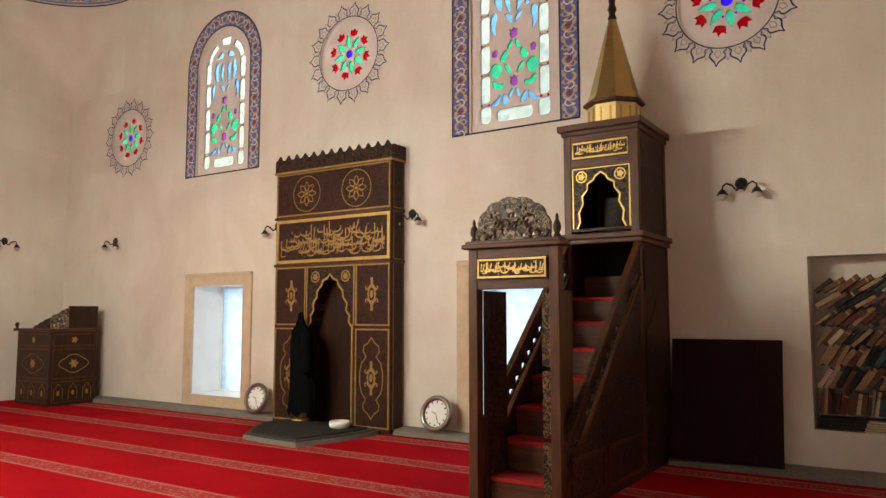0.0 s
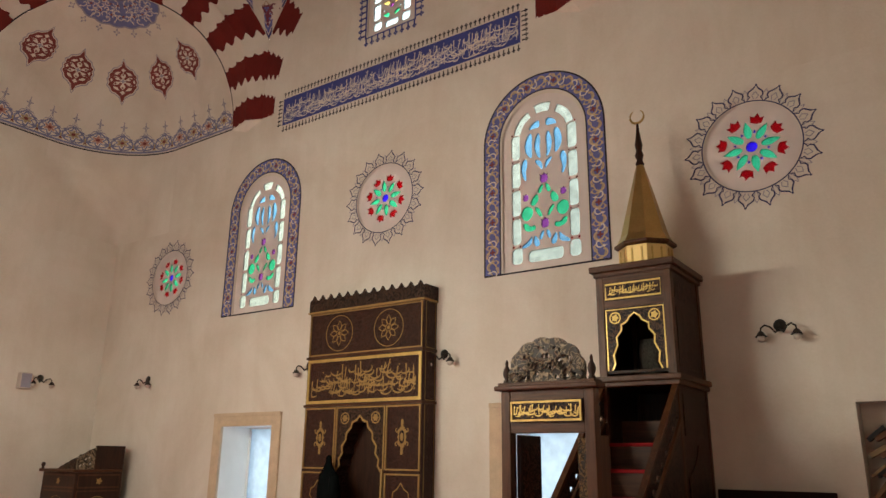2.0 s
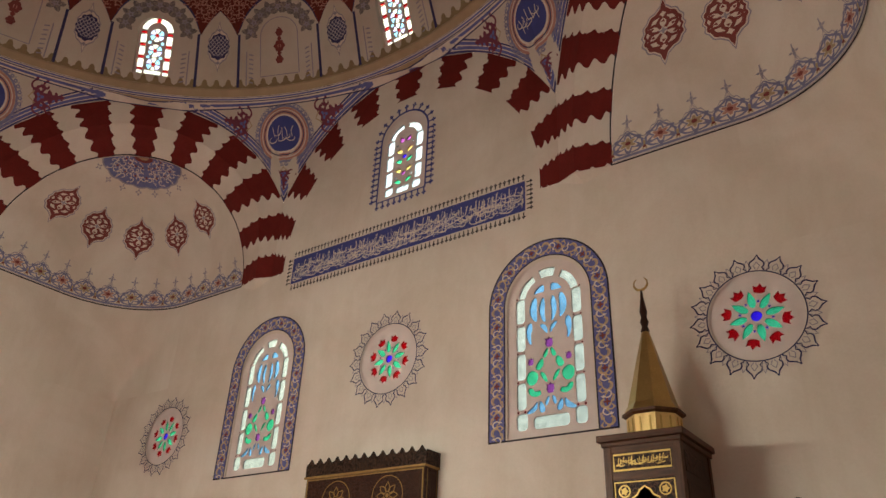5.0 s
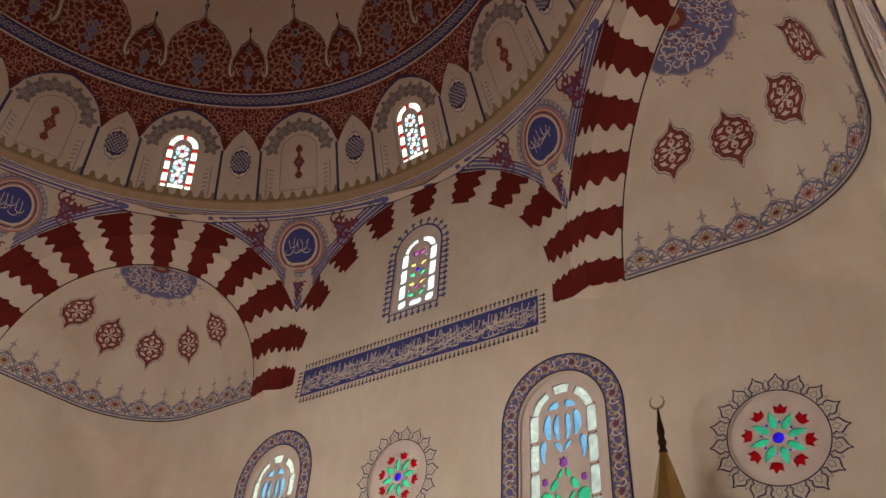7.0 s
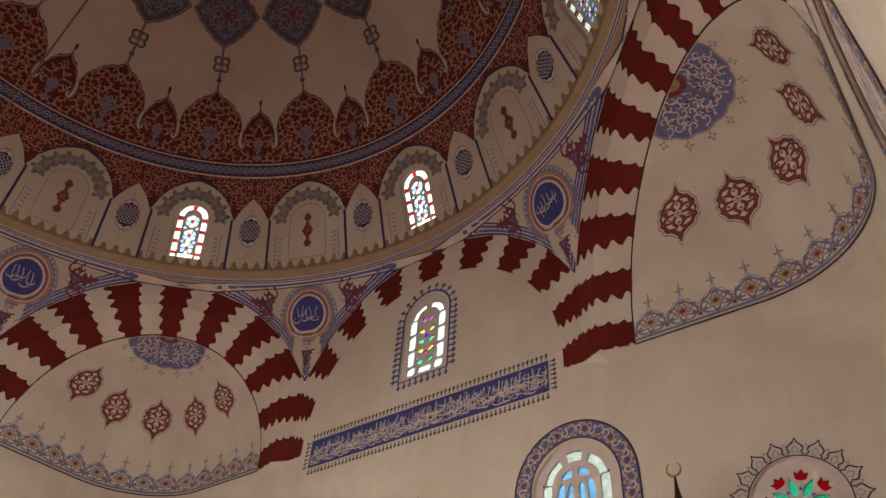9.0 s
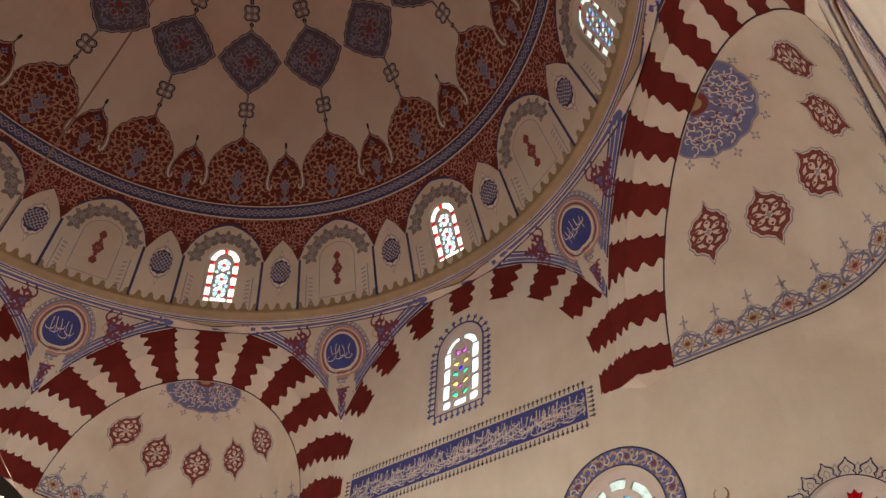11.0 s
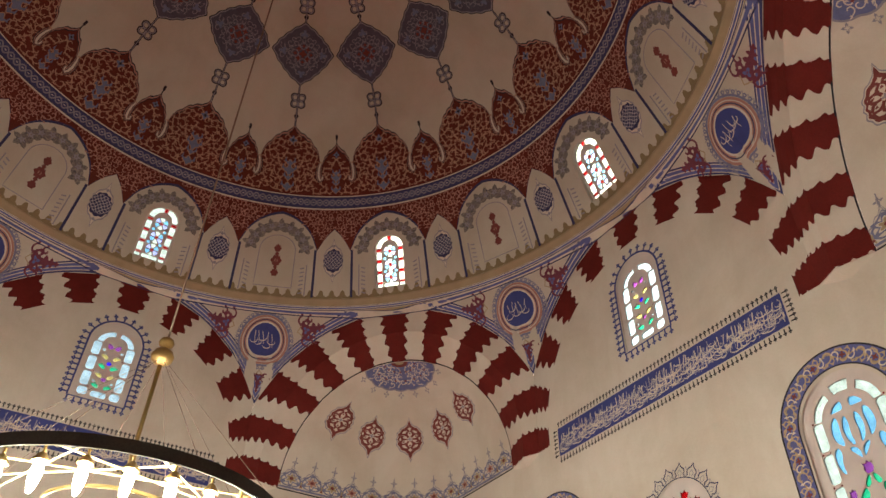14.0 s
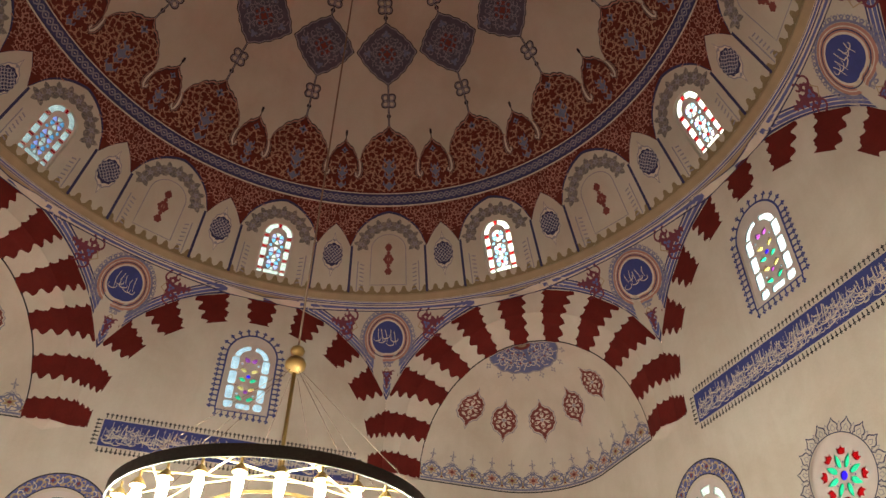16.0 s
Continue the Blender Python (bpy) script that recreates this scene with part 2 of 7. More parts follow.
def pane_material(name, colour, clear=0.85):
    """Coloured glass, lit from outside."""
    m = bpy.data.materials.new(name)
    m.use_nodes = True
    nt = m.node_tree
    for n in list(nt.nodes):
        if n.type == 'BSDF_PRINCIPLED':
            nt.nodes.remove(n)
    out = nt.nodes["Material Output"]
    tr = nt.nodes.new("ShaderNodeBsdfTransparent")
    tl = nt.nodes.new("ShaderNodeBsdfTranslucent")
    gl = nt.nodes.new("ShaderNodeBsdfGlossy")
    gl.inputs["Roughness"].default_value = 0.15
    c = coords(nt)
    tint = ramp(nt, noise_node(nt, c, 7, 3), [(0.3, tuple(x * 0.8 for x in colour)), (0.7, colour)])
    nt.links.new(tint, tr.inputs[0])
    nt.links.new(tint, tl.inputs[0])
    m1 = nt.nodes.new("ShaderNodeMixShader")
    m1.inputs[0].default_value = clear
    nt.links.new(tl.outputs[0], m1.inputs[1])
    nt.links.new(tr.outputs[0], m1.inputs[2])
    m2 = nt.nodes.new("ShaderNodeMixShader")
    m2.inputs[0].default_value = 0.04
    nt.links.new(m1.outputs[0], m2.inputs[1])
    nt.links.new(gl.outputs[0], m2.inputs[2])
    nt.links.new(m2.outputs[0], out.inputs[0])
    return m


def glow(name, colour, strength):
    m = bpy.data.materials.new(name)
    m.use_nodes = True
    nt = m.node_tree
    nt.nodes.remove(nt.nodes["Principled BSDF"])
    e = nt.nodes.new("ShaderNodeEmission")
    e.inputs[0].default_value = (*colour, 1)
    e.inputs[1].default_value = strength
    nt.links.new(e.outputs[0], nt.nodes["Material Output"].inputs[0])
    return m


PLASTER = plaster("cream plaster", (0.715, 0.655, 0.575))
# wall plaster darkened for the dome, its weaker light put into the colour
PLASTER_DIM = plaster("dimmed dome plaster", (0.60, 0.55, 0.475))
FRINGE = plain("dark ochre paint", (0.26, 0.20, 0.11), 0.8, vary=0.25)
RED = plain("oxide red paint", (0.135, 0.014, 0.011), 0.8, vary=0.25)
MAROON = plain("maroon paint", (0.20, 0.055, 0.05), 0.85, vary=0.2)
NAVY = plain("navy paint", (0.045, 0.045, 0.115), 0.85, vary=0.2)
INK = plain("black paint", (0.03, 0.028, 0.035), 0.85, vary=0.2)
CREAM = plain("pale paint", (0.66, 0.58, 0.50), 0.85)
GREY_BLUE = plain("faded grey paint", (0.30, 0.28, 0.33), 0.85, vary=0.2)
OCHRE = plain("ochre paint", (0.38, 0.285, 0.175), 0.7, vary=0.18)
ROYAL = plain("royal blue paint", (0.055, 0.065, 0.235), 0.75, vary=0.2)
SLATE = plain("slate blue paint", (0.125, 0.135, 0.33), 0.85, vary=0.2)
TAN = plain("tan scroll paint", (0.43, 0.255, 0.18), 0.85, vary=0.2)
FRIEZE_RED = plain("dark red frieze paint", (0.128, 0.026, 0.019), 0.85, vary=0.3, scale=5.0)
FADED_BLUE = plain("faded blue paint", (0.17, 0.19, 0.31), 0.85, vary=0.25, scale=8.0)
DIAMOND = plain("dark violet grey paint", (0.105, 0.098, 0.135), 0.85, vary=0.3, scale=6.0)
PURPLE = plain("plum paint", (0.17, 0.045, 0.070), 0.85, vary=0.25)
LACE = plain("grey blue lace paint", (0.20, 0.20, 0.31), 0.85, vary=0.2)
SAND = plain("sand paint", (0.50, 0.37, 0.23), 0.85, vary=0.2)
LACE_PALE = plain("pale grey violet paint", (0.42, 0.39, 0.44), 0.85, vary=0.15)
SLATE_DARK = plain("deep blue violet paint", (0.055, 0.055, 0.15), 0.85, vary=0.25)
LILAC = plain("pale violet grey paint", (0.27, 0.25, 0.31), 0.85, vary=0.2)
ROSETTE = plain("cornflower blue paint", (0.155, 0.168, 0.33), 0.85, vary=0.2, scale=6.0)
PINKISH = plain("dusty rose paint", (0.42, 0.22, 0.18), 0.85, vary=0.15)
SCROLL_GREY = vine("grey leaf painting", (0.20, 0.185, 0.18), (0.34, 0.30, 0.27), (0.14, 0.13, 0.14), 7.0, 0.08, 0.6)
STONE = plain("grey stone", (0.19, 0.165, 0.14), 0.8, vary=0.3, scale=4.0, bumps=0.4)
SANDSTONE = plain("beige stone", (0.55, 0.42, 0.29), 0.8, vary=0.18, scale=5.0, bumps=0.3)
PANEL = plain("lilac grey plaster lattice", (0.66, 0.585, 0.55), 0.85, vary=0.08)
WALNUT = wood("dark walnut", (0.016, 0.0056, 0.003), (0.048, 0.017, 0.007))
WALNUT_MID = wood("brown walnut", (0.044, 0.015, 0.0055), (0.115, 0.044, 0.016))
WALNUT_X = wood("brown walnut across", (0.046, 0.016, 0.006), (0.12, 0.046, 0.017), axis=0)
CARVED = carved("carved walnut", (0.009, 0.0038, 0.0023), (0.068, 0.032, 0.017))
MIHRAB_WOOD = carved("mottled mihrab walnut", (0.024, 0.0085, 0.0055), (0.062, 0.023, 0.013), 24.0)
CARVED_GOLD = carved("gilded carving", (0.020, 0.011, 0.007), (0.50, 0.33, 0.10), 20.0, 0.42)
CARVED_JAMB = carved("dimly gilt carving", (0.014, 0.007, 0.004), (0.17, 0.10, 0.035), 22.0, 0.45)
CARVED_SILVER = carved("silvered carving", (0.03, 0.022, 0.015), (0.27, 0.205, 0.13), 13.0, 0.4)
GOLD = plain("gold leaf", (0.50, 0.34, 0.11), 0.42, 0.5, vary=0.25, scale=9)
GOLD_DULL = plain("dull gold paint", (0.33, 0.21, 0.075), 0.5, 0.35, vary=0.25, scale=9)
BRASS = plain("brass", (0.46, 0.31, 0.12), 0.34, 0.85, vary=0.2)
BRASS_PALE = plain("pale brass sheet", (0.72, 0.52, 0.22), 0.38, 0.7, vary=0.15)
IRON = plain("dark iron", (0.045, 0.038, 0.032), 0.5, 0.6, vary=0.3)
CLOTH_BLACK = plain("black cloth", (0.004, 0.005, 0.005), 1.0, vary=0.3, grain=200)
CLOTH_BLACK.node_tree.nodes["Principled BSDF"].inputs["Specular IOR Level"].default_value = 0.02
EBONY = plain("near black stained board", (0.016, 0.005, 0.0035), 0.85, vary=0.4, scale=5)
RUG_GREY = plain("grey stone slab", (0.055, 0.050, 0.040), 0.9, vary=0.5, scale=9, grain=60, bumps=0.8)
MAT = plain("worn dark mat", (0.026, 0.025, 0.020), 0.95, vary=0.75, scale=14, grain=45, bumps=1.0)
WHITE = plain("white paint", (0.78, 0.77, 0.74), 0.5, vary=0.05)
CLOCK_RIM = plain("tarnished steel", (0.26, 0.225, 0.185), 0.28, 0.9, vary=0.2)
STEEL = plain("brushed steel", (0.45, 0.42, 0.38), 0.3, 0.9, vary=0.15)
CARPET_STEP = plain("red stair carpet", (0.30, 0.015, 0.018), 0.95, vary=0.2, grain=150, bumps=0.4)
PANE_WHITE = pane_material("white glass", (0.72, 0.78, 0.74))
PANE_ICE = pane_material("ice blue glass", (0.64, 0.74, 0.80))
PANE_BLUE = pane_material("sky blue glass", (0.42, 0.66, 0.84))
PANE_GREEN = pane_material("green glass", (0.22, 0.70, 0.49))
PANE_RED = pane_material("red glass", (0.52, 0.02, 0.05))
PANE_VIOLET = pane_material("violet glass", (0.46, 0.22, 0.52))
PANE_INDIGO = pane_material("indigo glass", (0.16, 0.08, 0.92))
PANE_YELLOW = pane_material("amber glass", (0.72, 0.66, 0.38))
FROST = pane_material("frosted glass", (0.74, 0.82, 0.90), 0.25)
BULB = glow("lit bulb", (1.0, 0.92, 0.81), BULB_POWER)


def carpet_material():
    m, nt, b = node_material("red prayer carpet", 1.0)
    b.inputs["Specular IOR Level"].default_value = 0.02
    c = coords(nt)
    sep = nt.nodes.new("ShaderNodeSeparateXYZ")
    nt.links.new(c, sep.inputs[0])
    y = math_node(nt, 'ADD', sep.outputs[1], 22.4 - 4.68)
    cell = math_node(nt, 'MODULO', y, 1.12)
    d = math_node(nt, 'ABSOLUTE', math_node(nt, 'SUBTRACT', cell, 0.56))
    stripe = math_node(nt, 'GREATER_THAN', d, 0.56 - 0.125)
    edge = math_node(nt, 'MULTIPLY', math_node(nt, 'GREATER_THAN', d, 0.56 - 0.145), math_node(nt, 'LESS_THAN', d, 0.56 - 0.11))
    pile = ramp(nt, noise_node(nt, c, 1.3, 5), [(0.3, (0.31, 0.004, 0.009)), (0.7, (0.39, 0.006, 0.012))])
    v = nt.nodes.new("ShaderNodeTexVoronoi")
    v.inputs["Scale"].default_value = 26
    nt.links.new(c, v.inputs["Vector"])
    motif = ramp(nt, v.outputs["Distance"], [(0.28, (0.40, 0.14, 0.12)), (0.42, (0.34, 0.035, 0.035))])
    col = mix(nt, stripe, pile, motif)
    col = mix(nt, edge, col, (0.40, 0.14, 0.12))
    nt.links.new(col, b.inputs["Base Color"])
    bump(nt, b, noise_node(nt, c, 240, 2), 0.5, 0.006)
    return m


CARPET = carpet_material()
PAINTS = {"red": RED, "maroon": MAROON, "navy": NAVY, "ink": INK, "pale": CREAM, "grey": GREY_BLUE, "ochre": OCHRE, "royal": ROYAL,
          "rose": PINKISH, "tan": TAN, "frieze_red": FRIEZE_RED, "faded_blue": FADED_BLUE, "diamond": DIAMOND, "rosette": ROSETTE, "lilac": LILAC, "slate_dark": SLATE_DARK, "lace_pale": LACE_PALE, "sand": SAND, "lace": LACE, "purple": PURPLE, "fringe": FRINGE, "slate": SLATE,
          "scroll_grey": SCROLL_GREY, "plaster": PLASTER, "walnut": WALNUT_MID,
          "gold": GOLD, "gold_dull": GOLD_DULL, "carved": CARVED, "carved_gold": CARVED_GOLD}

# ---- plan of the hall ----
HALF = 7.5            # half the width of the square hall
SPRING = 7.8          # foot of the arches
CENTRE = 8.1          # centre height of the arches
TIP_S, TIP_Z = 3.1085, 9.53
RING_R, RING_Z = 7.35, 11.62


def ellipse_arc(cx, cz, a, b, a0, a1, n):
    return [(cx + a * math.cos(radians(a0 + (a1 - a0) * k / n)), cz + b * math.sin(radians(a0 + (a1 - a0) * k / n))) for k in range(n + 1)]


def circle(cx, cz, r, n=32):
    return [(cx + r * math.cos(2 * math.pi * k / n), cz + r * math.sin(2 * math.pi * k / n)) for k in range(n)]


def arched(cx, z0, half, spring, n=16, rise=None):
    """An outline with an arched head."""
    rise = half if rise is None else rise
    return [(cx - half, z0), (cx + half, z0)] + ellipse_arc(cx, spring, half, rise, 0, 180, n)


def rect(x0, x1, z0, z1):
    return [(x0, z0), (x1, z0), (x1, z1), (x0, z1)]


def arch_outer(phi):
    """The outer line of an arch, in its plane: along the side and up."""
    p = min(phi, 180 - phi)
    if p < 38:
        s, z = TIP_S, SPRING + (TIP_Z - SPRING) * p / 38
    else:
        a = radians(24.1 + (p - 38) * (90 - 24.1) / 52)
        s, z = 3.4 * math.cos(a), CENTRE + 3.5 * math.sin(a)
    return (s if phi < 90 else -s), z


def bearing(phi):
    """The angle about the arch's centre that belongs to a place along it."""
    p = min(phi, 180 - phi)
    a = 24.1 * p / 38 if p < 38 else 24.1 + (p - 38) * (90 - 24.1) / 52
    return a if phi < 90 else 180 - a


def arch_lunette(phi):
    p = min(phi, 180 - phi)
    if p < 38:
        z = SPRING + (9.219 - SPRING) * p / 38
        s = 2.78 if z < CENTRE else 2.78 * math.sqrt(1 - ((z - CENTRE) / 2.74) ** 2)
    else:
        a = radians(bearing(p))
        s, z = 2.78 * math.cos(a), CENTRE + 2.74 * math.sin(a)
    return (s if phi < 90 else -s), z


def outer_height(s):
    """Height of the arch's outer line above a place along the side."""
    s = min(abs(s), TIP_S)
    return CENTRE + 3.5 * math.sqrt(1 - (s / 3.4) ** 2)


def turned(ob, degrees):
    ob.matrix_basis = pose(0, 0, 0, 0, 0, degrees)
    return ob

# ---- floor and outside ----
mesh_object("floor", [(-HALF, -HALF, 0), (HALF, -HALF, 0), (HALF, HALF, 0), (-HALF, HALF, 0)], [(0, 1, 2, 3)], CARPET)
tagged(bpy.data.objects["floor"], "red prayer carpet with pale patterned rows", "floor", kind="structure")
EARTH = plain("pale paving", (0.36, 0.34, 0.31), 0.9, vary=0.2, scale=0.3)
ground = mesh_object("ground", [(x, y, -0.35) for x, y in ((-900, -900), (900, -900), (900, 900), (-900, 900))], [(0, 1, 2, 3)], EARTH)
tagged(ground, "pale paved ground outside the hall", "ground", kind="structure")

WINDOW_X, WINDOW_Z = 2.82, 4.07
ROSES = ((-5.47, 5.01, 0.96), (0.0, 5.60, 1.0), (5.51, 5.13, 0.96))
DOORS = (-2.80, 2.80)
THICK = 0.32


def on_wall(x, z, off):
    return (x, HALF - off, z)


def deep(x, z, d):
    return (x, HALF + d, z)


def blade(cx, cz, length, width, angle, n=9, bend=0.0):
    """A pointed leaf outline that starts at (cx, cz)."""
    left, right = [], []
    for i in range(n + 1):
        t = i / n
        w = width * math.sin(math.pi * t ** 0.8) * 0.5
        b = bend * math.sin(math.pi * t)
        left.append((t * length, b + w))
        right.append((t * length, b - w))
    pts = left[:-1] + right[::-1][:-1]
    c, s = math.cos(angle), math.sin(angle)
    return [(cx + x * c - y * s, cz + x * s + y * c) for x, y in pts][1:]


def hexpane(cx, cz, half, tall, n=0):
    k = min(half, tall) * 0.45
    return [(cx - half, cz - tall + k), (cx - half + k, cz - tall), (cx + half - k, cz - tall), (cx + half, cz - tall + k),
            (cx + half, cz + tall - k), (cx + half - k, cz + tall), (cx - half + k, cz + tall), (cx - half, cz + tall - k)]


def ring_pane(cx, cz, r0, r1, a0, a1, n=6):
    out = [(cx + r1 * math.cos(radians(a0 + (a1 - a0) * k / n)), cz + r1 * math.sin(radians(a0 + (a1 - a0) * k / n))) for k in range(n + 1)]
    return out + [(cx + r0 * math.cos(radians(a1 + (a0 - a1) * k / n)), cz + r0 * math.sin(radians(a1 + (a0 - a1) * k / n))) for k in range(n + 1)]


def tulip(cx, cz, size, angle):
    raw = [(0, -0.30), (0.35, -0.48), (0.70, -0.38), (1.0, -0.55), (0.85, -0.22), (1.15, 0.0), (0.85, 0.22), (1.0, 0.55), (0.70, 0.38), (0.35, 0.48), (0, 0.30), (-0.05, 0)]
    c, s = math.cos(angle), math.sin(angle)
    return [(cx + (x * c - y * s) * size, cz + (x * s + y * c) * size) for x, y in raw]


def rounded(pts):
    """An outline with its corners cut once."""
    out = []
    for a, b in zip(pts, pts[1:] + pts[:1]):
        out += [(a[0] * 0.75 + b[0] * 0.25, a[1] * 0.75 + b[1] * 0.25), (a[0] * 0.25 + b[0] * 0.75, a[1] * 0.25 + b[1] * 0.75)]
    return out


SPRAY = (
    (PANE_BLUE, [(0.03, 1.55), (0.10, 1.60), (0.145, 1.74), (0.13, 1.88), (0.07, 1.98), (0.035, 1.86), (0.055, 1.72)]),
    (PANE_BLUE, [(0.165, 1.58), (0.25, 1.64), (0.30, 1.76), (0.27, 1.92), (0.19, 2.0), (0.16, 1.90), (0.175, 1.76)]),
    (PANE_BLUE, [(0.04, 2.03), (0.13, 2.03), (0.24, 2.02), (0.16, 2.13), (0.05, 2.16)]),
    (PANE_BLUE, [(0.27, 1.62), (0.34, 1.58), (0.36, 1.45), (0.32, 1.30), (0.26, 1.26), (0.28, 1.40), (0.24, 1.52)]),
    (PANE_BLUE, [(0.012, 1.38), (0.05, 1.42), (0.15, 1.54), (0.10, 1.57), (0.015, 1.50)]),
    (PANE_GREEN, [(0.012, 1.20), (0.06, 1.17), (0.115, 1.08), (0.07, 1.04), (0.018, 1.10)]),
    (PANE_GREEN, [(0.12, 1.07), (0.20, 0.99), (0.225, 0.91), (0.15, 0.88), (0.09, 0.95), (0.085, 1.02)]),
    (PANE_GREEN, [(0.20, 0.87), (0.28, 0.91), (0.355, 0.86), (0.365, 0.76), (0.31, 0.69), (0.24, 0.69), (0.18, 0.75), (0.17, 0.82)]),
    (PANE_GREEN, [(0.345, 0.66), (0.32, 0.56), (0.22, 0.52), (0.13, 0.55), (0.15, 0.62), (0.23, 0.60), (0.27, 0.66)]),
    (PANE_GREEN, [(0.03, 0.71), (0.07, 0.71), (0.14, 0.80), (0.155, 0.87), (0.10, 0.86), (0.05, 0.79)]),
    (PANE_BLUE, [(0.012, 0.53), (0.06, 0.51), (0.10, 0.42), (0.06, 0.38), (0.018, 0.45)]),
    (PANE_BLUE, [(0.11, 0.42), (0.16, 0.48), (0.19, 0.40), (0.165, 0.31), (0.10, 0.30), (0.075, 0.35)]),
    (PANE_BLUE, [(0.20, 0.48), (0.26, 0.41), (0.38, 0.33), (0.34, 0.30), (0.22, 0.33), (0.19, 0.40)]))


def tall_window_panes():
    """Outlines of the panes of a tall window, round its foot's middle."""
    P = []
    x = 0.435
    for k in range(4):
        for s in (-1, 1):
            P.append((PANE_WHITE, hexpane(s * x, 0.56 + 0.415 * k, 0.072, 0.188)))
    for s in (-1, 1):
        P.append((PANE_WHITE, hexpane(s * x * 0.99, 0.21, 0.085, 0.115)))
    P.append((PANE_WHITE, hexpane(0, 0.18, 0.265, 0.085)))
    for a0, a1 in ((8, 66), (74, 106), (114, 172)):
        P.append((PANE_WHITE, ring_pane(0, 1.90, 0.36, 0.505, a0, a1)))
    for z in (1.20, 0.555):
        P.append((PANE_VIOLET, tulip(0, z, 0.135, math.pi / 2)))
    for s in (-1, 1):
        for glass, raw in SPRAY:
            P.append((glass, [(s * px, pz) for px, pz in rounded(raw)]))
        for z in (0.98, 0.50):
            P.append((PANE_VIOLET, tulip(s * 0.285, z, 0.10, math.pi / 2)))
        for k in range(5):
            z = 0.345 + 0.415 * k
            P.append((PANE_RED, circle(s * 0.385, z, 0.021, 6)))
            P.append((PANE_RED, circle(s * 0.49, z, 0.021, 6)))
    return P


def lunette_window_panes():
    P = []
    for k in range(3):
        for s in (-1, 1):
            P.append((PANE_ICE, hexpane(s * 0.29, 0.42 + 0.34 * k, 0.072, 0.155)))
    for s in (-1, 1):
        P.append((PANE_ICE, hexpane(s * 0.27, 0.15, 0.085, 0.085)))
        for z in (0.25, 0.59, 0.93):
            P.append((PANE_RED, circle(s * 0.205, z, 0.016, 6)))
        t = (lambda v: v) if s > 0 else (lambda v: math.pi - v)
        for z, glass in ((0.27, PANE_GREEN), (0.50, PANE_YELLOW), (0.70, PANE_GREEN), (0.92, PANE_YELLOW)):
            P.append((glass, blade(s * 0.035, z - 0.02, 0.175, 0.085, t(radians(28)), 9, 0.02 * s)))
            P.append((PANE_ICE if glass is PANE_YELLOW else PANE_GREEN, blade(s * 0.06, z + 0.115, 0.12, 0.062, t(radians(-22)), 8)))
        P.append((PANE_VIOLET, blade(s * 0.03, 1.13, 0.16, 0.10, t(radians(60)))))
    P.append((PANE_ICE, hexpane(0, 0.13, 0.13, 0.065)))
    for s in (-1, 1):
        for z in (0.40, 0.78, 1.10):
            P.append((PANE_ICE, circle(s * 0.155, z, 0.028, 8)))
    P.append((PANE_RED, circle(0, 1.18, 0.05, 10)))
    P.append((PANE_VIOLET, circle(0, 0.46, 0.045, 10)))
    P.append((PANE_INDIGO, circle(0, 0.82, 0.045, 10)))
    for a0, a1 in ((6, 84), (96, 174)):
        P.append((PANE_ICE, ring_pane(0, 1.22, 0.225, 0.345, a0, a1)))
    return P


def rose_panes():
    k8 = 0.80
    P = [(PANE_INDIGO, circle(0, 0, 0.082 * k8, 18))]
    for k in range(8):
        a = radians(8 + 45 * k)
        P.append((PANE_GREEN, blade(0.11 * k8 * math.cos(a), 0.11 * k8 * math.sin(a), 0.30 * k8, 0.118 * k8, a, 12)))
        b = a + radians(22.5)
        P.append((PANE_RED, bloom(0.35 * k8 * math.cos(b), 0.35 * k8 * math.sin(b), 0.158 * k8, b)))
        P.append((PANE_INDIGO, [(k8 * (0.235 * math.cos(b) + 0.032 * math.cos(b + t)), k8 * (0.235 * math.sin(b) + 0.032 * math.sin(b + t))) for t in (0, 2.3, 4.0)]))
    return P


def bloom(cx, cz, size, angle):
    """A tulip with three sharp petals."""
    raw = [(0, 0.16), (0.10, 0.50), (0.42, 0.56), (0.80, 0.66), (0.66, 0.34), (0.70, 0.24), (1.08, 0.0)]
    raw += [(x, -y) for x, y in raw[-2::-1]]
    c, s = math.cos(angle), math.sin(angle)
    return [(cx + (x * c - y * s) * size, cz + (x * s + y * c) * size) for x, y in raw]


def crosses(a, b):
    """Whether two outlines touch."""
    def inside(p, poly):
        hit = False
        for (x0, y0), (x1, y1) in zip(poly, poly[1:] + poly[:1]):
            if (y0 > p[1]) != (y1 > p[1]) and p[0] < (x1 - x0) * (p[1] - y0) / (y1 - y0) + x0:
                hit = not hit
        return hit
    xs, ys = [p[0] for p in a], [p[1] for p in a]
    us, ws = [p[0] for p in b], [p[1] for p in b]
    if max(xs) < min(us) or max(us) < min(xs) or max(ys) < min(ws) or max(ws) < min(ys):
        return False
    if any(inside(p, b) for p in a) or any(inside(p, a) for p in b):
        return True
    mids = [((p[0] + q[0]) / 2, (p[1] + q[1]) / 2) for p, q in zip(a, a[1:] + a[:1])]
    return any(inside(p, b) for p in mids)


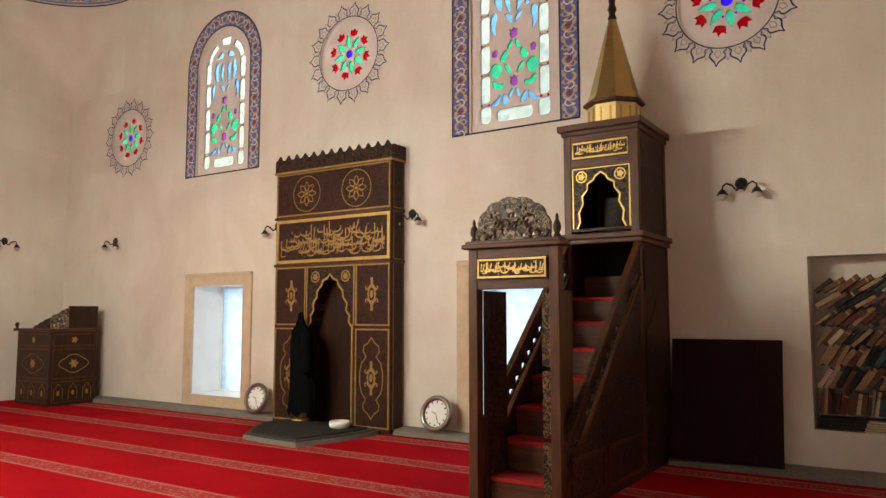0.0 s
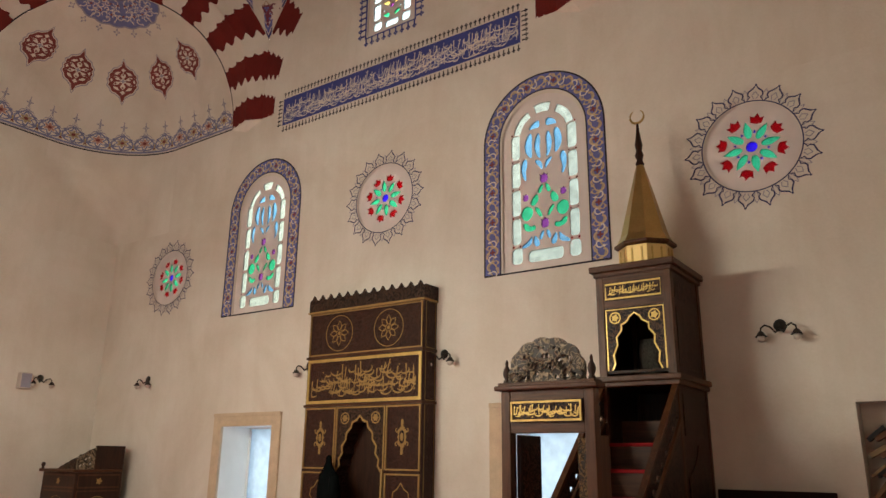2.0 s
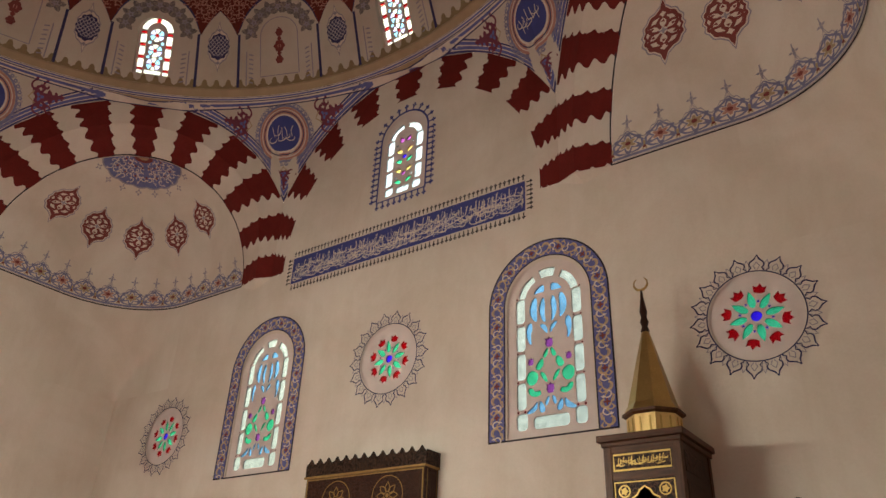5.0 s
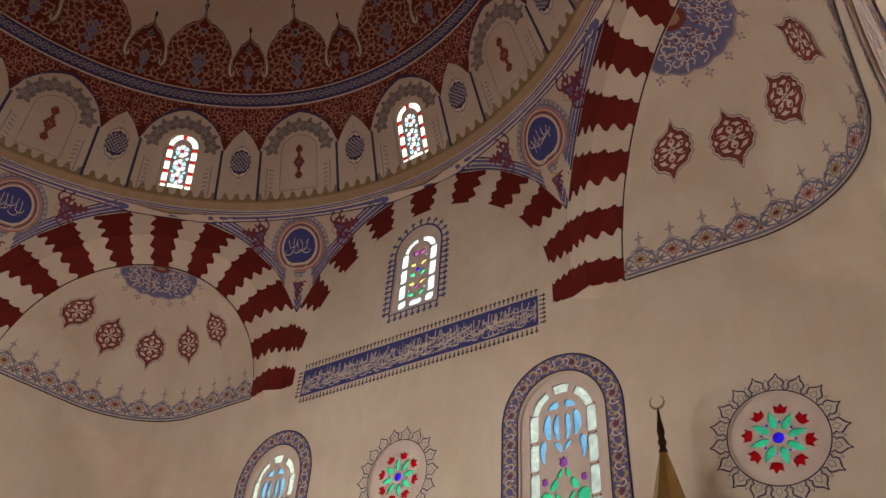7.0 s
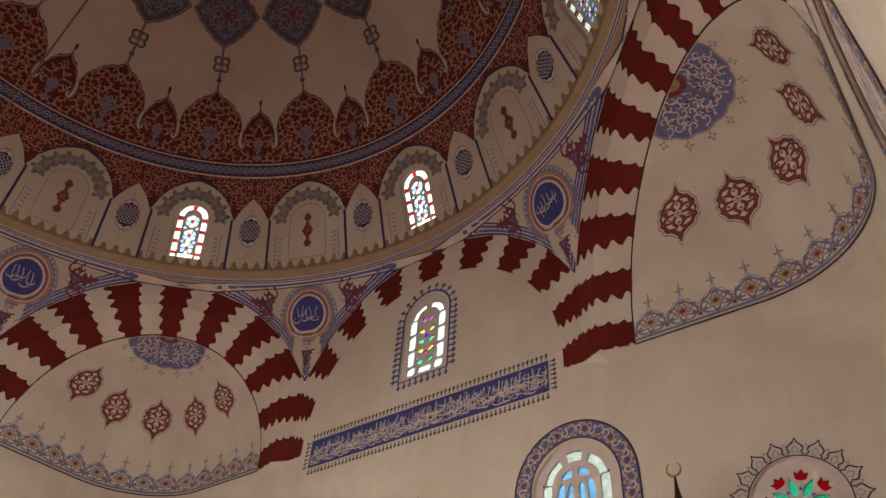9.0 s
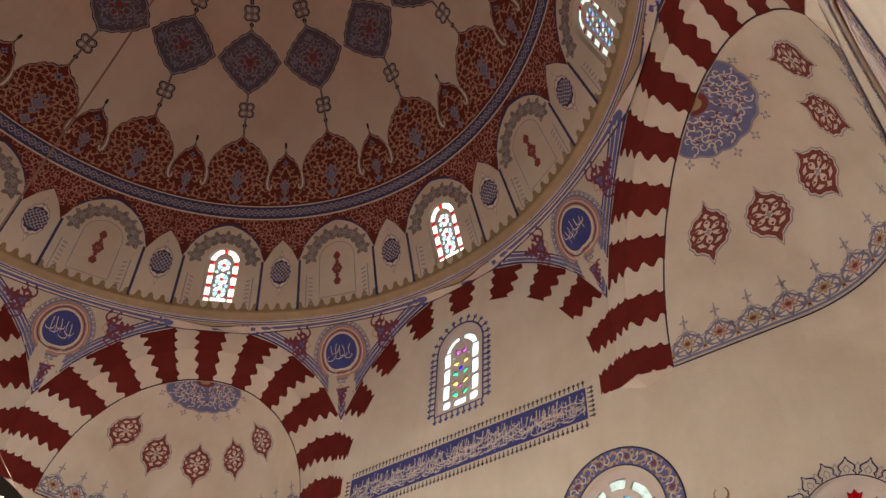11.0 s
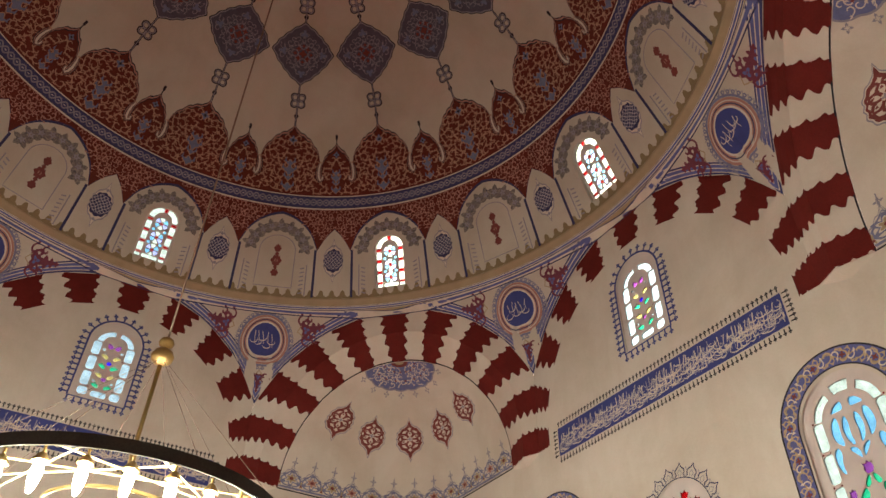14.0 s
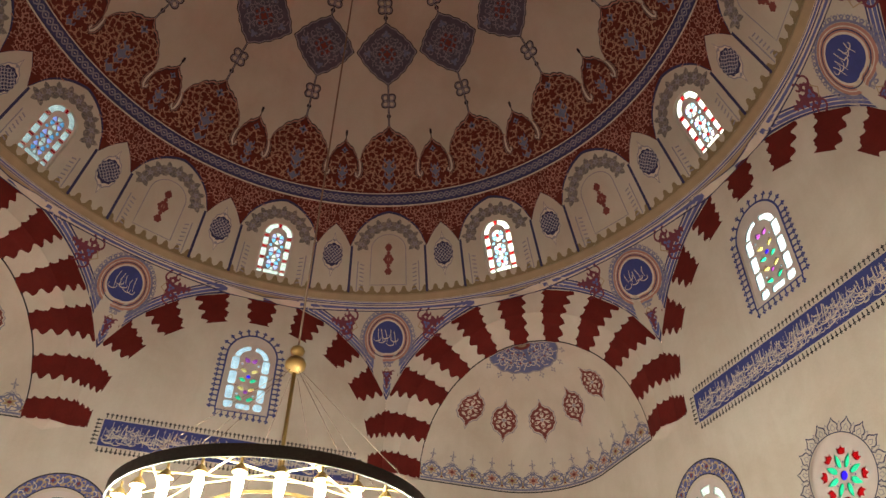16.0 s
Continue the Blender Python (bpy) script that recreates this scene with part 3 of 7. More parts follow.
def apart(panes):
    """Shrinks each pane until it clears those before it."""
    out = []
    for m, p in panes:
        for _ in range(14):
            if not any(crosses(p, q) for _, q in out):
                break
            cx, cy = sum(v[0] for v in p) / len(p), sum(v[1] for v in p) / len(p)
            p = [(cx + (x - cx) * 0.9, cy + (y - cy) * 0.9) for x, y in p]
        else:
            continue
        out.append((m, p))
    return out


def glazing(name, label, degrees, x, z, outline, panes, depth=0.035):
    """A pierced plaster panel with a pane in each hole, set in the wall's opening."""
    win = tagged(new(name), label, "window", kind="structure")
    win.matrix_basis = pose(0, 0, 0, 0, 0, degrees) @ pose(x, 0, z)
    panes = apart(panes)
    grow = 0.45 * depth / THICK + 0.03
    mx, mz = sum(p[0] for p in outline) / len(outline), sum(p[1] for p in outline) / len(outline)
    outline = [(p[0] + (p[0] - mx) / (math.hypot(p[0] - mx, p[1] - mz) or 1) * grow, p[1] + (p[1] - mz) / (math.hypot(p[0] - mx, p[1] - mz) or 1) * grow) for p in outline]
    v, f = plate([outline] + [p for _, p in panes], deep, depth, depth + 0.035)
    mesh_object("lattice_panel", v, f, PANEL, win)
    for m, p in panes:
        v, f = plate([p], deep, depth + 0.012, depth + 0.018)
        ob = mesh_object("pane", v, f, m, win)
        ob.visible_shadow = False
    return win


def fringe(paint, x0, z0, x1, z1, outward, step, size, key="ink"):
    """Small trefoils along a line."""
    ln = math.hypot(x1 - x0, z1 - z0)
    n = max(1, round(ln / step))
    for k in range(n):
        t = (k + 0.5) / n
        x, z = x0 + (x1 - x0) * t, z0 + (z1 - z0) * t
        turn = math.atan2(outward[1], outward[0])
        paint.stroke(key, [(x, z), (x + outward[0] * size * 0.5, z + outward[1] * size * 0.5)], size * 0.22)
        paint.blob(key, x + outward[0] * size * 0.66, z + outward[1] * size * 0.66, lambda a: size * (0.25 + 0.15 * math.cos(3 * a)), 18, 0.0, 1, turn + math.pi / 3)
        paint.blob(key, x + outward[0] * size * 0.98, z + outward[1] * size * 0.98, size * 0.17, 6, 0.0, 1)


def scripture(paint, key, x0, x1, z0, z1, seed, density=9.0, weight=1.0):
    """Unreadable flowing script, as plain pen bars of its size."""
    rnd = random.Random(seed)
    h = z1 - z0
    x = x0
    while x < x1 - 0.02 * h:
        lean = rnd.uniform(-0.05, 0.18) * h
        top = z0 + h * rnd.uniform(0.62, 0.97)
        foot = z0 + h * rnd.uniform(0.10, 0.38)
        w = h * 0.058 * weight
        if rnd.random() < 0.62:
            paint.stroke(key, [(x, foot), (x + lean * 0.5, (foot + top) / 2), (x + lean, top)], [w * 0.6, w, w * 1.2])
        r = h * rnd.uniform(0.10, 0.24)
        c = (x + r * 0.6, z0 + h * rnd.uniform(0.22, 0.72))
        a0 = rnd.uniform(150, 220)
        arc = [(c[0] + r * 1.35 * math.cos(radians(a0 + k * 26)), c[1] + r * 0.8 * math.sin(radians(a0 + k * 26))) for k in range(8)]
        arc = [(min(max(p, x0), x1), min(max(q, z0 + 0.03 * h), z1 - 0.03 * h)) for p, q in arc]
        paint.stroke(key, arc, [w * 0.3, w * 0.8, w * 1.2, w * 1.3, w * 1.3, w * 1.1, w * 0.7, w * 0.3])
        if rnd.random() < 0.5:
            paint.blob(key, min(x + r, x1 - 0.05 * h), z0 + h * rnd.uniform(0.1, 0.9), w * 0.75, 4, 0, 1)
        x += h / density * rnd.uniform(0.9, 2.2)


STRIPES = [90 + e * d for d in (0.0, 15.4, 30.6, 45.0, 64.2, 85.0) for e in ((-1, 1) if d else (1,))]


def scallop(t, n):
    """A stepped, rounded edge: flat bumps with quick turns between."""
    w = math.sin(2 * math.pi * n * t)
    return math.copysign(abs(w) ** 0.6, w)


def stripe_edges(phi, t, n):
    """The two sides of a red stripe of an arch, in degrees, from its outer end (0) to its inner end (1)."""
    sg = 0 if abs(phi - 90) < 1 else (1 if phi < 90 else -1)
    lean = sg * 0.35 * scallop(t + 0.12, n)
    taper = 0.5 - 0.9 * t
    wide = 1.35 if abs(phi - 90) > 55 else 1.0
    return [phi + wide * (lean + e * (4.15 + taper + 0.62 * scallop(t, n) + 0.18 * scallop(t + 0.05, n * 2))) for e in (-1, 1)]


def build_wall(name, label, degrees, doors=False, niche=False, roses=ROSES):
    arc = [arch_outer(p) for p in np.linspace(38, 142, 41)]
    outline = [(-HALF, 0), (HALF, 0), (HALF, 6.0), (5.75, 6.0), (5.75, SPRING), (TIP_S, SPRING)] + arc + [(-TIP_S, SPRING), (-5.75, SPRING), (-5.75, 6.0), (-HALF, 6.0)]
    holes = [arched(s * WINDOW_X, WINDOW_Z, 0.64, 5.94) for s in (-1, 1)]
    holes += [circle(x, z, 0.555 * k, 40) for x, z, k in roses]
    holes.append(arched(0, 8.67, 0.51, 9.97))
    if doors:
        holes += [rect(x - 0.64, x + 0.64, 0.26, 2.12) for x in DOORS]
    if niche:
        holes.append(rect(6.21, 7.30, 0.45, 2.21))
    v, f = plate([outline] + holes, deep, 0.0, THICK, [0.0] + [0.45] * (3 + len(roses)))
    wall = tagged(mesh_object(name, v, f, PLASTER), label, "wall", kind="structure")
    turned(wall, degrees)

    panes = tall_window_panes()
    for s in (-1, 1):
        glazing("window_1", "arched window of blue, green and white stained glass", degrees, s * WINDOW_X, WINDOW_Z, arched(0, 0, 0.64, 1.87), panes)
    for x, z, k in roses:
        glazing("window_2", "round stained glass window with a green and red star", degrees, x, z, circle(0, 0, 0.555 * k, 40), rose_panes(), 0.03)
    glazing("window_3", "small arched stained glass window with white edge panes", degrees, 0, 8.67, arched(0, 0, 0.51, 1.30), [(m, [(1.14 * p, 1.03 * q) for p, q in o]) for m, o in lunette_window_panes()], 0.03)

    # painted frames of the tall windows
    for s in (-1, 1):
        pt = Paint(on_wall)
        cx = s * WINDOW_X
        zs, ri, ro = 5.97, 0.665, 0.935

        def frame_point(t, w, cx=cx):
            # t runs up one side, over the head and down; w from the inside outwards
            r = ri + (ro - ri) * w
            side = zs - 4.05
            head = math.pi * 0.8
            if t < side:
                return cx + r, 4.05 + t
            if t < side + head:
                a = (t - side) / 0.8
                return cx + r * math.cos(a), zs + r * math.sin(a)
            return cx - r, zs - (t - side - head)
        total = 2 * (zs - 4.05) + math.pi * 0.8
        fp = Paint(lambda t, w, off: on_wall(*frame_point(t, w / 0.27), off))
        fp.band("slate", 0, total, 90, 0.015, 0.255, 1, 0.004)
        fp.band("ink", 0, total, 90, 0.0, 0.018, 1, 0.006)
        fp.band("ink", 0, total, 90, 0.252, 0.275, 1, 0.006)
        n = 29
        per = total / n
        pts = [(total * q / 260, 0.135 + 0.060 * math.sin(math.pi * (total * q / 260) / per)) for q in range(261)]
        fp.stroke("ochre", pts, 0.017, 0.0054)
        for k in range(n):
            t = per * (k + 0.5)
            sg = 1 if k % 2 else -1
            fp.curl("sand", t, 0.135 - sg * 0.035, 0.088, sg * 1.2, sg, 0.017, 0.0058, 2)
            fp.curl("pale", t + per * 0.5, 0.135 + sg * 0.02, 0.062, -sg * 1.9, -sg, 0.013, 0.0064, 1)
            for e in (-1, 1):
                fp.stroke("sand", [(t + e * 0.03, 0.135 + sg * 0.06), (t + e * 0.07, 0.135 + sg * 0.095), (t + e * 0.11, 0.135 + sg * 0.05)], [0.008, 0.036, 0.006], 0.0062)
            if k % 2:
                fp.blob("maroon", t, 0.135, lambda a: 0.034 + 0.016 * math.cos(4 * a), 16, 0, 1, off=0.0070)
        pt.stroke("ink", [(cx - ro, 4.045), (cx + ro, 4.045)], 0.024, 0.007)
        fp.finish("painted_frame", wall, PAINTS)
        pt.finish("painted_sill_line", wall, PAINTS)

    # painted crowns of the round windows
    for x, z, size in roses:
        pt = Paint(on_wall)
        pt.blob("navy", x, z, 0.585 * size, 64, 0.974, 1)
        n = 18
        for k in range(n):
            a = 2 * math.pi * k / n
            def at(r, b):
                return x + size * r * math.cos(a + b), z + size * r * math.sin(a + b)
            for sg in (-1, 1):
                pt.stroke("navy", [at(0.585, 0.16 * sg), at(0.625, 0.10 * sg), at(0.655, 0.135 * sg), at(0.695, 0.12 * sg), at(0.74, 0.035 * sg), at(0.79, 0.0)], [0.012, 0.016, 0.018, 0.018, 0.018, 0.008])
                pt.stroke("grey", [at(0.60, 0.02 * sg), at(0.645, 0.06 * sg), at(0.695, 0.0)], 0.011)
                pt.stroke("grey", [at(0.60, 0.174 + 0.02 * sg), at(0.66, 0.174 + 0.05 * sg), at(0.73, 0.174)], 0.009)
            pt.blob("navy", *at(0.785, 0), 0.013, 6, 0, 1)
        pt.finish("painted_crown", wall, PAINTS)

    # calligraphy band
    pt = Paint(on_wall)
    bx, b0, b1 = 2.53, 7.50, 8.06
    pt.band("royal", -bx, bx, 8, b0, b1)
    for p in ([(-bx, b0), (bx, b0)], [(-bx, b1), (bx, b1)], [(-bx, b0), (-bx, b1)], [(bx, b0), (bx, b1)]):
        pt.stroke("pale", p, 0.022, 0.0055)
    scripture(pt, "pale", -bx + 0.05, bx - 0.05, b0 + 0.03, b0 + 0.36, 7 + int(degrees), 11.0, 0.75)
    scripture(pt, "lace_pale", -bx + 0.06, bx - 0.05, b0 + 0.06, b1 - 0.03, 9 + int(degrees), 12.0, 0.40)
    scripture(pt, "pale", -bx + 0.10, bx - 0.05, b0 + 0.16, b1 - 0.04, 13 + int(degrees), 9.0, 0.75)
    for x0, z0, x1, z1, o in ((-bx, b1, bx, b1, (0, 1)), (-bx, b0, bx, b0, (0, -1)), (-bx, b0, -bx, b1, (-1, 0)), (bx, b0, bx, b1, (1, 0))):
        fringe(pt, x0 + o[0] * 0.015, z0 + o[1] * 0.015, x1 + o[0] * 0.015, z1 + o[1] * 0.015, o, 0.085, 0.095)
    pt.finish("calligraphy_band", wall, PAINTS)

    # fringe of the lunette window
    pt = Paint(on_wall)
    w0, zb, zs = 0.545, 8.64, 9.97
    pt.stroke("royal", [(-w0, zs), (-w0, zb), (w0, zb), (w0, zs)], 0.040)
    pt.stroke("royal", ellipse_arc(0, zs, w0, w0, 0, 180, 24), 0.040)
    for s in (-1, 1):
        fringe(pt, s * w0, zb, s * w0, zs, (s, 0), 0.125, 0.155, "royal")
    fringe(pt, -w0 - 0.05, zb, w0 + 0.05, zb, (0, -1), 0.135, 0.14, "royal")
    for k in range(11):
        a = math.pi * (k + 0.5) / 11
        o = (math.cos(a), math.sin(a))
        fringe(pt, w0 * o[0], zs + w0 * o[1], w0 * o[0] + 1e-4, zs + w0 * o[1], o, 1, 0.15, "royal")
    pt.finish("painted_fringe", wall, PAINTS)

    # red stripes of the arch over the lunette
    def on_arch(phi, t, off):
        a, b = arch_outer(phi), arch_lunette(phi)
        return (a[0] + (b[0] - a[0]) * t, HALF - off, a[1] + (b[1] - a[1]) * t)
    for phi in STRIPES:
        st = Paint(on_arch)
        vv, ff, uu = st.store("red")
        m = 48
        for i in range(m + 1):
            t = i / m
            for ph in stripe_edges(phi, t, 3):
                vv.append(on_arch(max(0.3, min(179.7, ph)), t, 0.005))
                uu.append((ph, t))
        for i in range(m):
            ff.append((2 * i, 2 * i + 2, 2 * i + 3, 2 * i + 1))
        st.finish("arch_stripe", wall, PAINTS)
    return wall


wall_north = build_wall("wall_north", "cream plastered prayer wall with painted windows", 0, True, True)
wall_west = build_wall("wall_west", "cream plastered side wall with painted windows", 90, roses=ROSES[:2])
wall_south = build_wall("wall_south", "cream plastered back wall with painted windows", 180, True)
wall_east = build_wall("wall_east", "cream plastered side wall with painted windows", 270)

# ---- corners: rounded wall, ribbed arch and conch ----
ARCH_D, CONCH_D, CONCH_S = 7.5, 8.103, 2.503


def base_curve(u, r=1.75, half=HALF, start=3.96):
    """The rounded corner at the conch's foot, u from 0 to 1, in the frame whose +y is the diagonal: along, out."""
    flat = half - r - start
    arc = r * math.pi / 2
    t = u * (2 * flat + arc)
    if t < flat:
        x, y = start + t, half
    elif t < flat + arc:
        a = math.pi / 2 - (t - flat) / r
        x, y = half - r + r * math.cos(a), half - r + r * math.sin(a)
    else:
        x, y = half, half - r - (t - flat - arc)
    k = math.sqrt(0.5)
    return (x - y) * k, (x + y) * k


def conch(u, psi, off=0.0):
    s, d = base_curve(u)
    k, z = math.cos(psi), SPRING + 2.8 * math.sin(psi)
    d0 = CONCH_D
    p = Vector((s * k, d0 + (d - d0) * k, z))
    if off:
        c = Vector((0, d0 - 0.6, SPRING + 0.4))
        p += (c - p).normalized() * off
    return tuple(p)


def rib(phi, t, off=0.0):
    """The corner arch's surface: t from its outer line (0) over a fold to the conch's edge (1)."""
    a = arch_outer(phi)
    A = Vector((a[0], ARCH_D, a[1]))
    p = min(phi, 180 - phi)
    b = 0.85 * p if p < 38 else 32.3 + (p - 38) * 57.7 / 52
    b = radians(b if phi < 90 else 180 - b)
    C = Vector((CONCH_S * math.cos(b), CONCH_D, SPRING + 2.8 * math.sin(b)))
    M = A.lerp(C, 0.52)
    M.y = ARCH_D + 0.13
    p = A.lerp(M, t / 0.5) if t < 0.5 else M.lerp(C, (t - 0.5) / 0.5)
    if off:
        c = Vector((0, ARCH_D - 2.2, CENTRE))
        p += (c - p).normalized() * off
    return tuple(p)


def grid_mesh(fn, us, vs):
    verts = [fn(u, v) for u in us for v in vs]
    nv = len(vs)
    faces = [(i * nv + j, (i + 1) * nv + j, (i + 1) * nv + j + 1, i * nv + j + 1) for i in range(len(us) - 1) for j in range(nv - 1)]
    return verts, faces


def leaf_radius(size):
    def r(a):
        k = abs(math.sin(a))
        d = math.acos(min(1.0, k))
        shoulder, point = max(0.0, 1 - d / 0.36), max(0.0, 1 - d / 0.10)
        return size * (0.80 + 0.035 * math.cos(12 * a) + 0.36 * k ** 2 + 0.20 * shoulder + 0.42 * point)
    return r


def build_corner(name, degrees):
    corner = tagged(new(name), "rounded corner with a striped arch and painted conch", "wall", kind="structure")
    turned(corner, degrees)
    v, f = grid_mesh(lambda u, w: conch(u, w), np.linspace(0, 1, 49), np.linspace(0, math.pi / 2, 25))
    mesh_object("conch", v, f, PLASTER, corner, "cream painted half dome", smooth=True)
    v, f = grid_mesh(lambda p, t: rib(p, t), np.linspace(0, 180, 73), (0, 0.25, 0.5, 0.75, 1.0))
    mesh_object("arch", v, f, PLASTER, corner, "cream arch with red stripes")

    # wall that rounds off towards the conch
    def shell(u, z):
        t = min(1.0, max(0.0, (z - 6.0) / 1.55))
        r = max(0.02, 1.75 * t * t * (3 - 2 * t))
        s, d = base_curve(u, r, HALF, 5.70)
        return (s, d - 0.002, z)
    v, f = grid_mesh(shell, np.linspace(0, 1, 33), np.linspace(5.98, SPRING, 17))
    mesh_object("rounded_wall", v, f, PLASTER, corner, smooth=True)
    # corbels under the arch's feet
    for phi in (0.0, 180.0):
        E, M, C = (Vector(rib(phi, t)) for t in (0.0, 0.5, 1.0))
        low = E.lerp(C, 0.5)
        low.z -= 0.16
        back = low.copy()
        up = E.lerp(C, 0.5)
        v = [tuple(E), tuple(M), tuple(C), tuple(low + (M - up) * 0.12), tuple(M.lerp(low, 0.45) + (M - up) * 0.10)]
        mesh_object("corbel", v, [(0, 1, 4), (1, 2, 4), (0, 4, 3), (2, 3, 4)], PLASTER, corner)
    # outer masonry behind the conch
    v, f = grid_mesh(lambda u, w: tuple(Vector(conch(u, w)) + Vector((0, 0.5 * math.cos(w), 0.45 * math.sin(w) + 0.02))), np.linspace(0, 1, 13), np.linspace(0, math.pi / 2, 7))
    mesh_object("masonry", v, f, STONE, corner)

    for phi in STRIPES:
        m = 70
        vv = [rib(max(0.3, min(179.7, ph)), i / m, 0.006) for i in range(m + 1) for ph in stripe_edges(phi, i / m, 5)]
        ff = [(2 * i, 2 * i + 2, 2 * i + 3, 2 * i + 1) for i in range(m)]
        mesh_object("arch_stripe", vv, ff, RED, corner)

    edge = Paint(lambda p, q, off: rib(p, 1 - q, off))
    edge.band("ink", 0, 180, 90, 0.002, 0.022, 1, 0.008)
    edge.finish("arch_edge_line", corner, PAINTS)

    L = 4.55
    pt = Paint(lambda p, q, off: conch(p / L, q / 2.6, off))
    # edge lines
    pt.band("ink", 0, L, 60, 0.0, 0.025, 1, 0.010)
    # border of lotus motifs along the foot
    n = 13
    step = L / n
    def lotus(p):
        x = (p % step) / step - 0.5
        k = abs(x) * 2
        return 0.27 + 0.22 * (1 - k) ** 1.3 + 0.035 * math.cos(k * math.pi * 4) * (1 - k)
    pt.band("grey", 0, L, 390, 0.02, lambda p: lotus(p) + 0.040, 2, 0.008)
    pt.band("pale", 0, L, 390, 0.025, lambda p: lotus(p) + 0.020, 2, 0.011)
    pt.band("grey", 0, L, 390, 0.03, lambda p: lotus(p) - 0.012, 2, 0.014)
    pt.band("pale", 0, L, 390, 0.035, lambda p: lotus(p) - 0.030, 2, 0.017)
    pt.band("lace", 0, L, 60, 0.045, 0.085, 1, 0.020)
    for i in range(n):
        c = (i + 0.5) * step
        pt.stroke("grey", [(c, 0.50), (c, 0.70)], 0.014, 0.012)
        pt.blob("grey", c, 0.585, lambda a: 0.040 + 0.020 * math.cos(4 * a), 16, 0.4, 1, 0, 0.013)
        pt.blob("lace", c, 0.25, lambda a: 0.130 + 0.045 * math.cos(6 * a), 36, 0.0, 2, math.pi / 6, 0.020)
        pt.blob("pale", c, 0.25, lambda a: 0.090 + 0.030 * math.cos(6 * a), 36, 0.0, 1, math.pi / 6, 0.023)
        pt.blob(("ochre", "rose")[i % 2], c, 0.25, lambda a: 0.070 + 0.022 * math.cos(6 * a), 36, 0.0, 1, math.pi / 6, 0.026)
        pt.blob("maroon", c, 0.25, 0.030, 10, 0.0, 1, 0, 0.029)
        for sg in (-1, 1):
            pt.stroke("lace", [(c + sg * 0.03, 0.10), (c + sg * 0.10, 0.115), (c + sg * 0.16, 0.17), (c + sg * 0.155, 0.26), (c + sg * 0.11, 0.32), (c + sg * 0.05, 0.38), (c, 0.45)], [0.02, 0.030, 0.032, 0.026, 0.026, 0.022, 0.010], 0.021)
            pt.stroke("ochre", [(c + sg * 0.155, 0.09), (c + sg * 0.175, 0.16), (c + sg * 0.17, 0.22)], 0.020, 0.024)
            pt.blob("maroon", c + sg * 0.175, 0.13, 0.020, 8, 0.0, 1, 0, 0.027)
    pt.finish("conch_border", corner, PAINTS)

    # half rosette at the crown
    us = np.linspace(0, 1, 201)
    ends = [base_curve(float(u)) for u in us]
    angles = np.array([math.atan2(max(0.0, d - CONCH_D), -sx) for sx, d in ends])
    reach = np.array([math.hypot(sx, d - CONCH_D) for sx, d in ends])

    def crown(p, q, off):
        """A sheet about the conch's crown: p along the arch's edge, q down into the conch."""
        a = math.atan2(max(q, 0.0), -p)
        u = float(np.interp(a, angles, us))
        rho = float(np.interp(u, us, reach))
        r = math.hypot(p, q)
        return conch(u, max(0.0, math.pi / 2 - r / rho), off)

    pt = Paint(crown)
    R = 0.80
    def fan(key, r0, r1, off, n=60, wave=0.0):
        vv, ff, uu = pt.store(key)
        base = len(vv)
        rows = 5
        for i in range(n + 1):
            a = math.pi * i / n
            for j in range(rows + 1):
                r = r0 + (r1 + wave * abs(math.sin(a * 8)) - r0) * j / rows
                vv.append(crown(r * math.cos(a), max(0.01, r * math.sin(a)), off))
                uu.append((r * math.cos(a), r * math.sin(a)))
        for i in range(n):
            for j in range(rows):
                b = base + i * (rows + 1) + j
                ff.append((b, b + rows + 1, b + rows + 2, b + 1))
    fan("grey", 0.0, R + 0.02, 0.014, wave=0.03)
    fan("rosette", 0.0, R - 0.01, 0.018, wave=0.03)
    fan("maroon", 0.0, 0.20, 0.022)
    fan("ochre", 0.0, 0.11, 0.026)
    pt.scrolls("pale", 0.0, lambda x, q: 0.25 < math.hypot(x, q) < 0.73, 0.80, 0.04, 0.78, 0.125, 0.0125, 0.022, 17, 1)
    for i in range(8):
        a = math.pi * (i + 0.5) / 8
        for r in (0.36, 0.60):
            b = a + (0.2 if r > 0.5 else 0)
            if b < 3.0:
                pt.blob("maroon", r * math.cos(b), r * math.sin(b), lambda t: 0.026 + 0.012 * math.cos(4 * t), 12, 0, 1, b, 0.0255)
        pt.blob("grey", (R + 0.13) * math.cos(a), max(0.03, (R + 0.13) * math.sin(a)), lambda b: 0.05 + 0.028 * math.cos(4 * b), 16, 0.5, 1, a, off=0.014)
    pt.finish("conch_rosette", corner, PAINTS)

    # leaf medallions
    for u, q in ((0.14, 1.74), (0.31, 1.58), (0.485, 1.57), (0.66, 1.66), (0.845, 1.80)):
        psi = q / 2.6
        def leaf_place(p, qq, off, u=u, psi=psi):
            k = max(0.2, math.cos(psi))
            return conch(u + p / (L * k), psi + qq / 2.6, off)
        pt = Paint(leaf_place)
        tilt = 0.0
        pt.blob("grey", 0, 0, lambda a: leaf_radius(0.288)(a), 120, 0, 3, tilt, 0.010)
        pt.blob("pale", 0, 0, lambda a: leaf_radius(0.271)(a), 120, 0, 3, tilt, 0.013)
        pt.blob("maroon", 0, 0, lambda a: leaf_radius(0.255)(a), 120, 0, 3, tilt, 0.016)
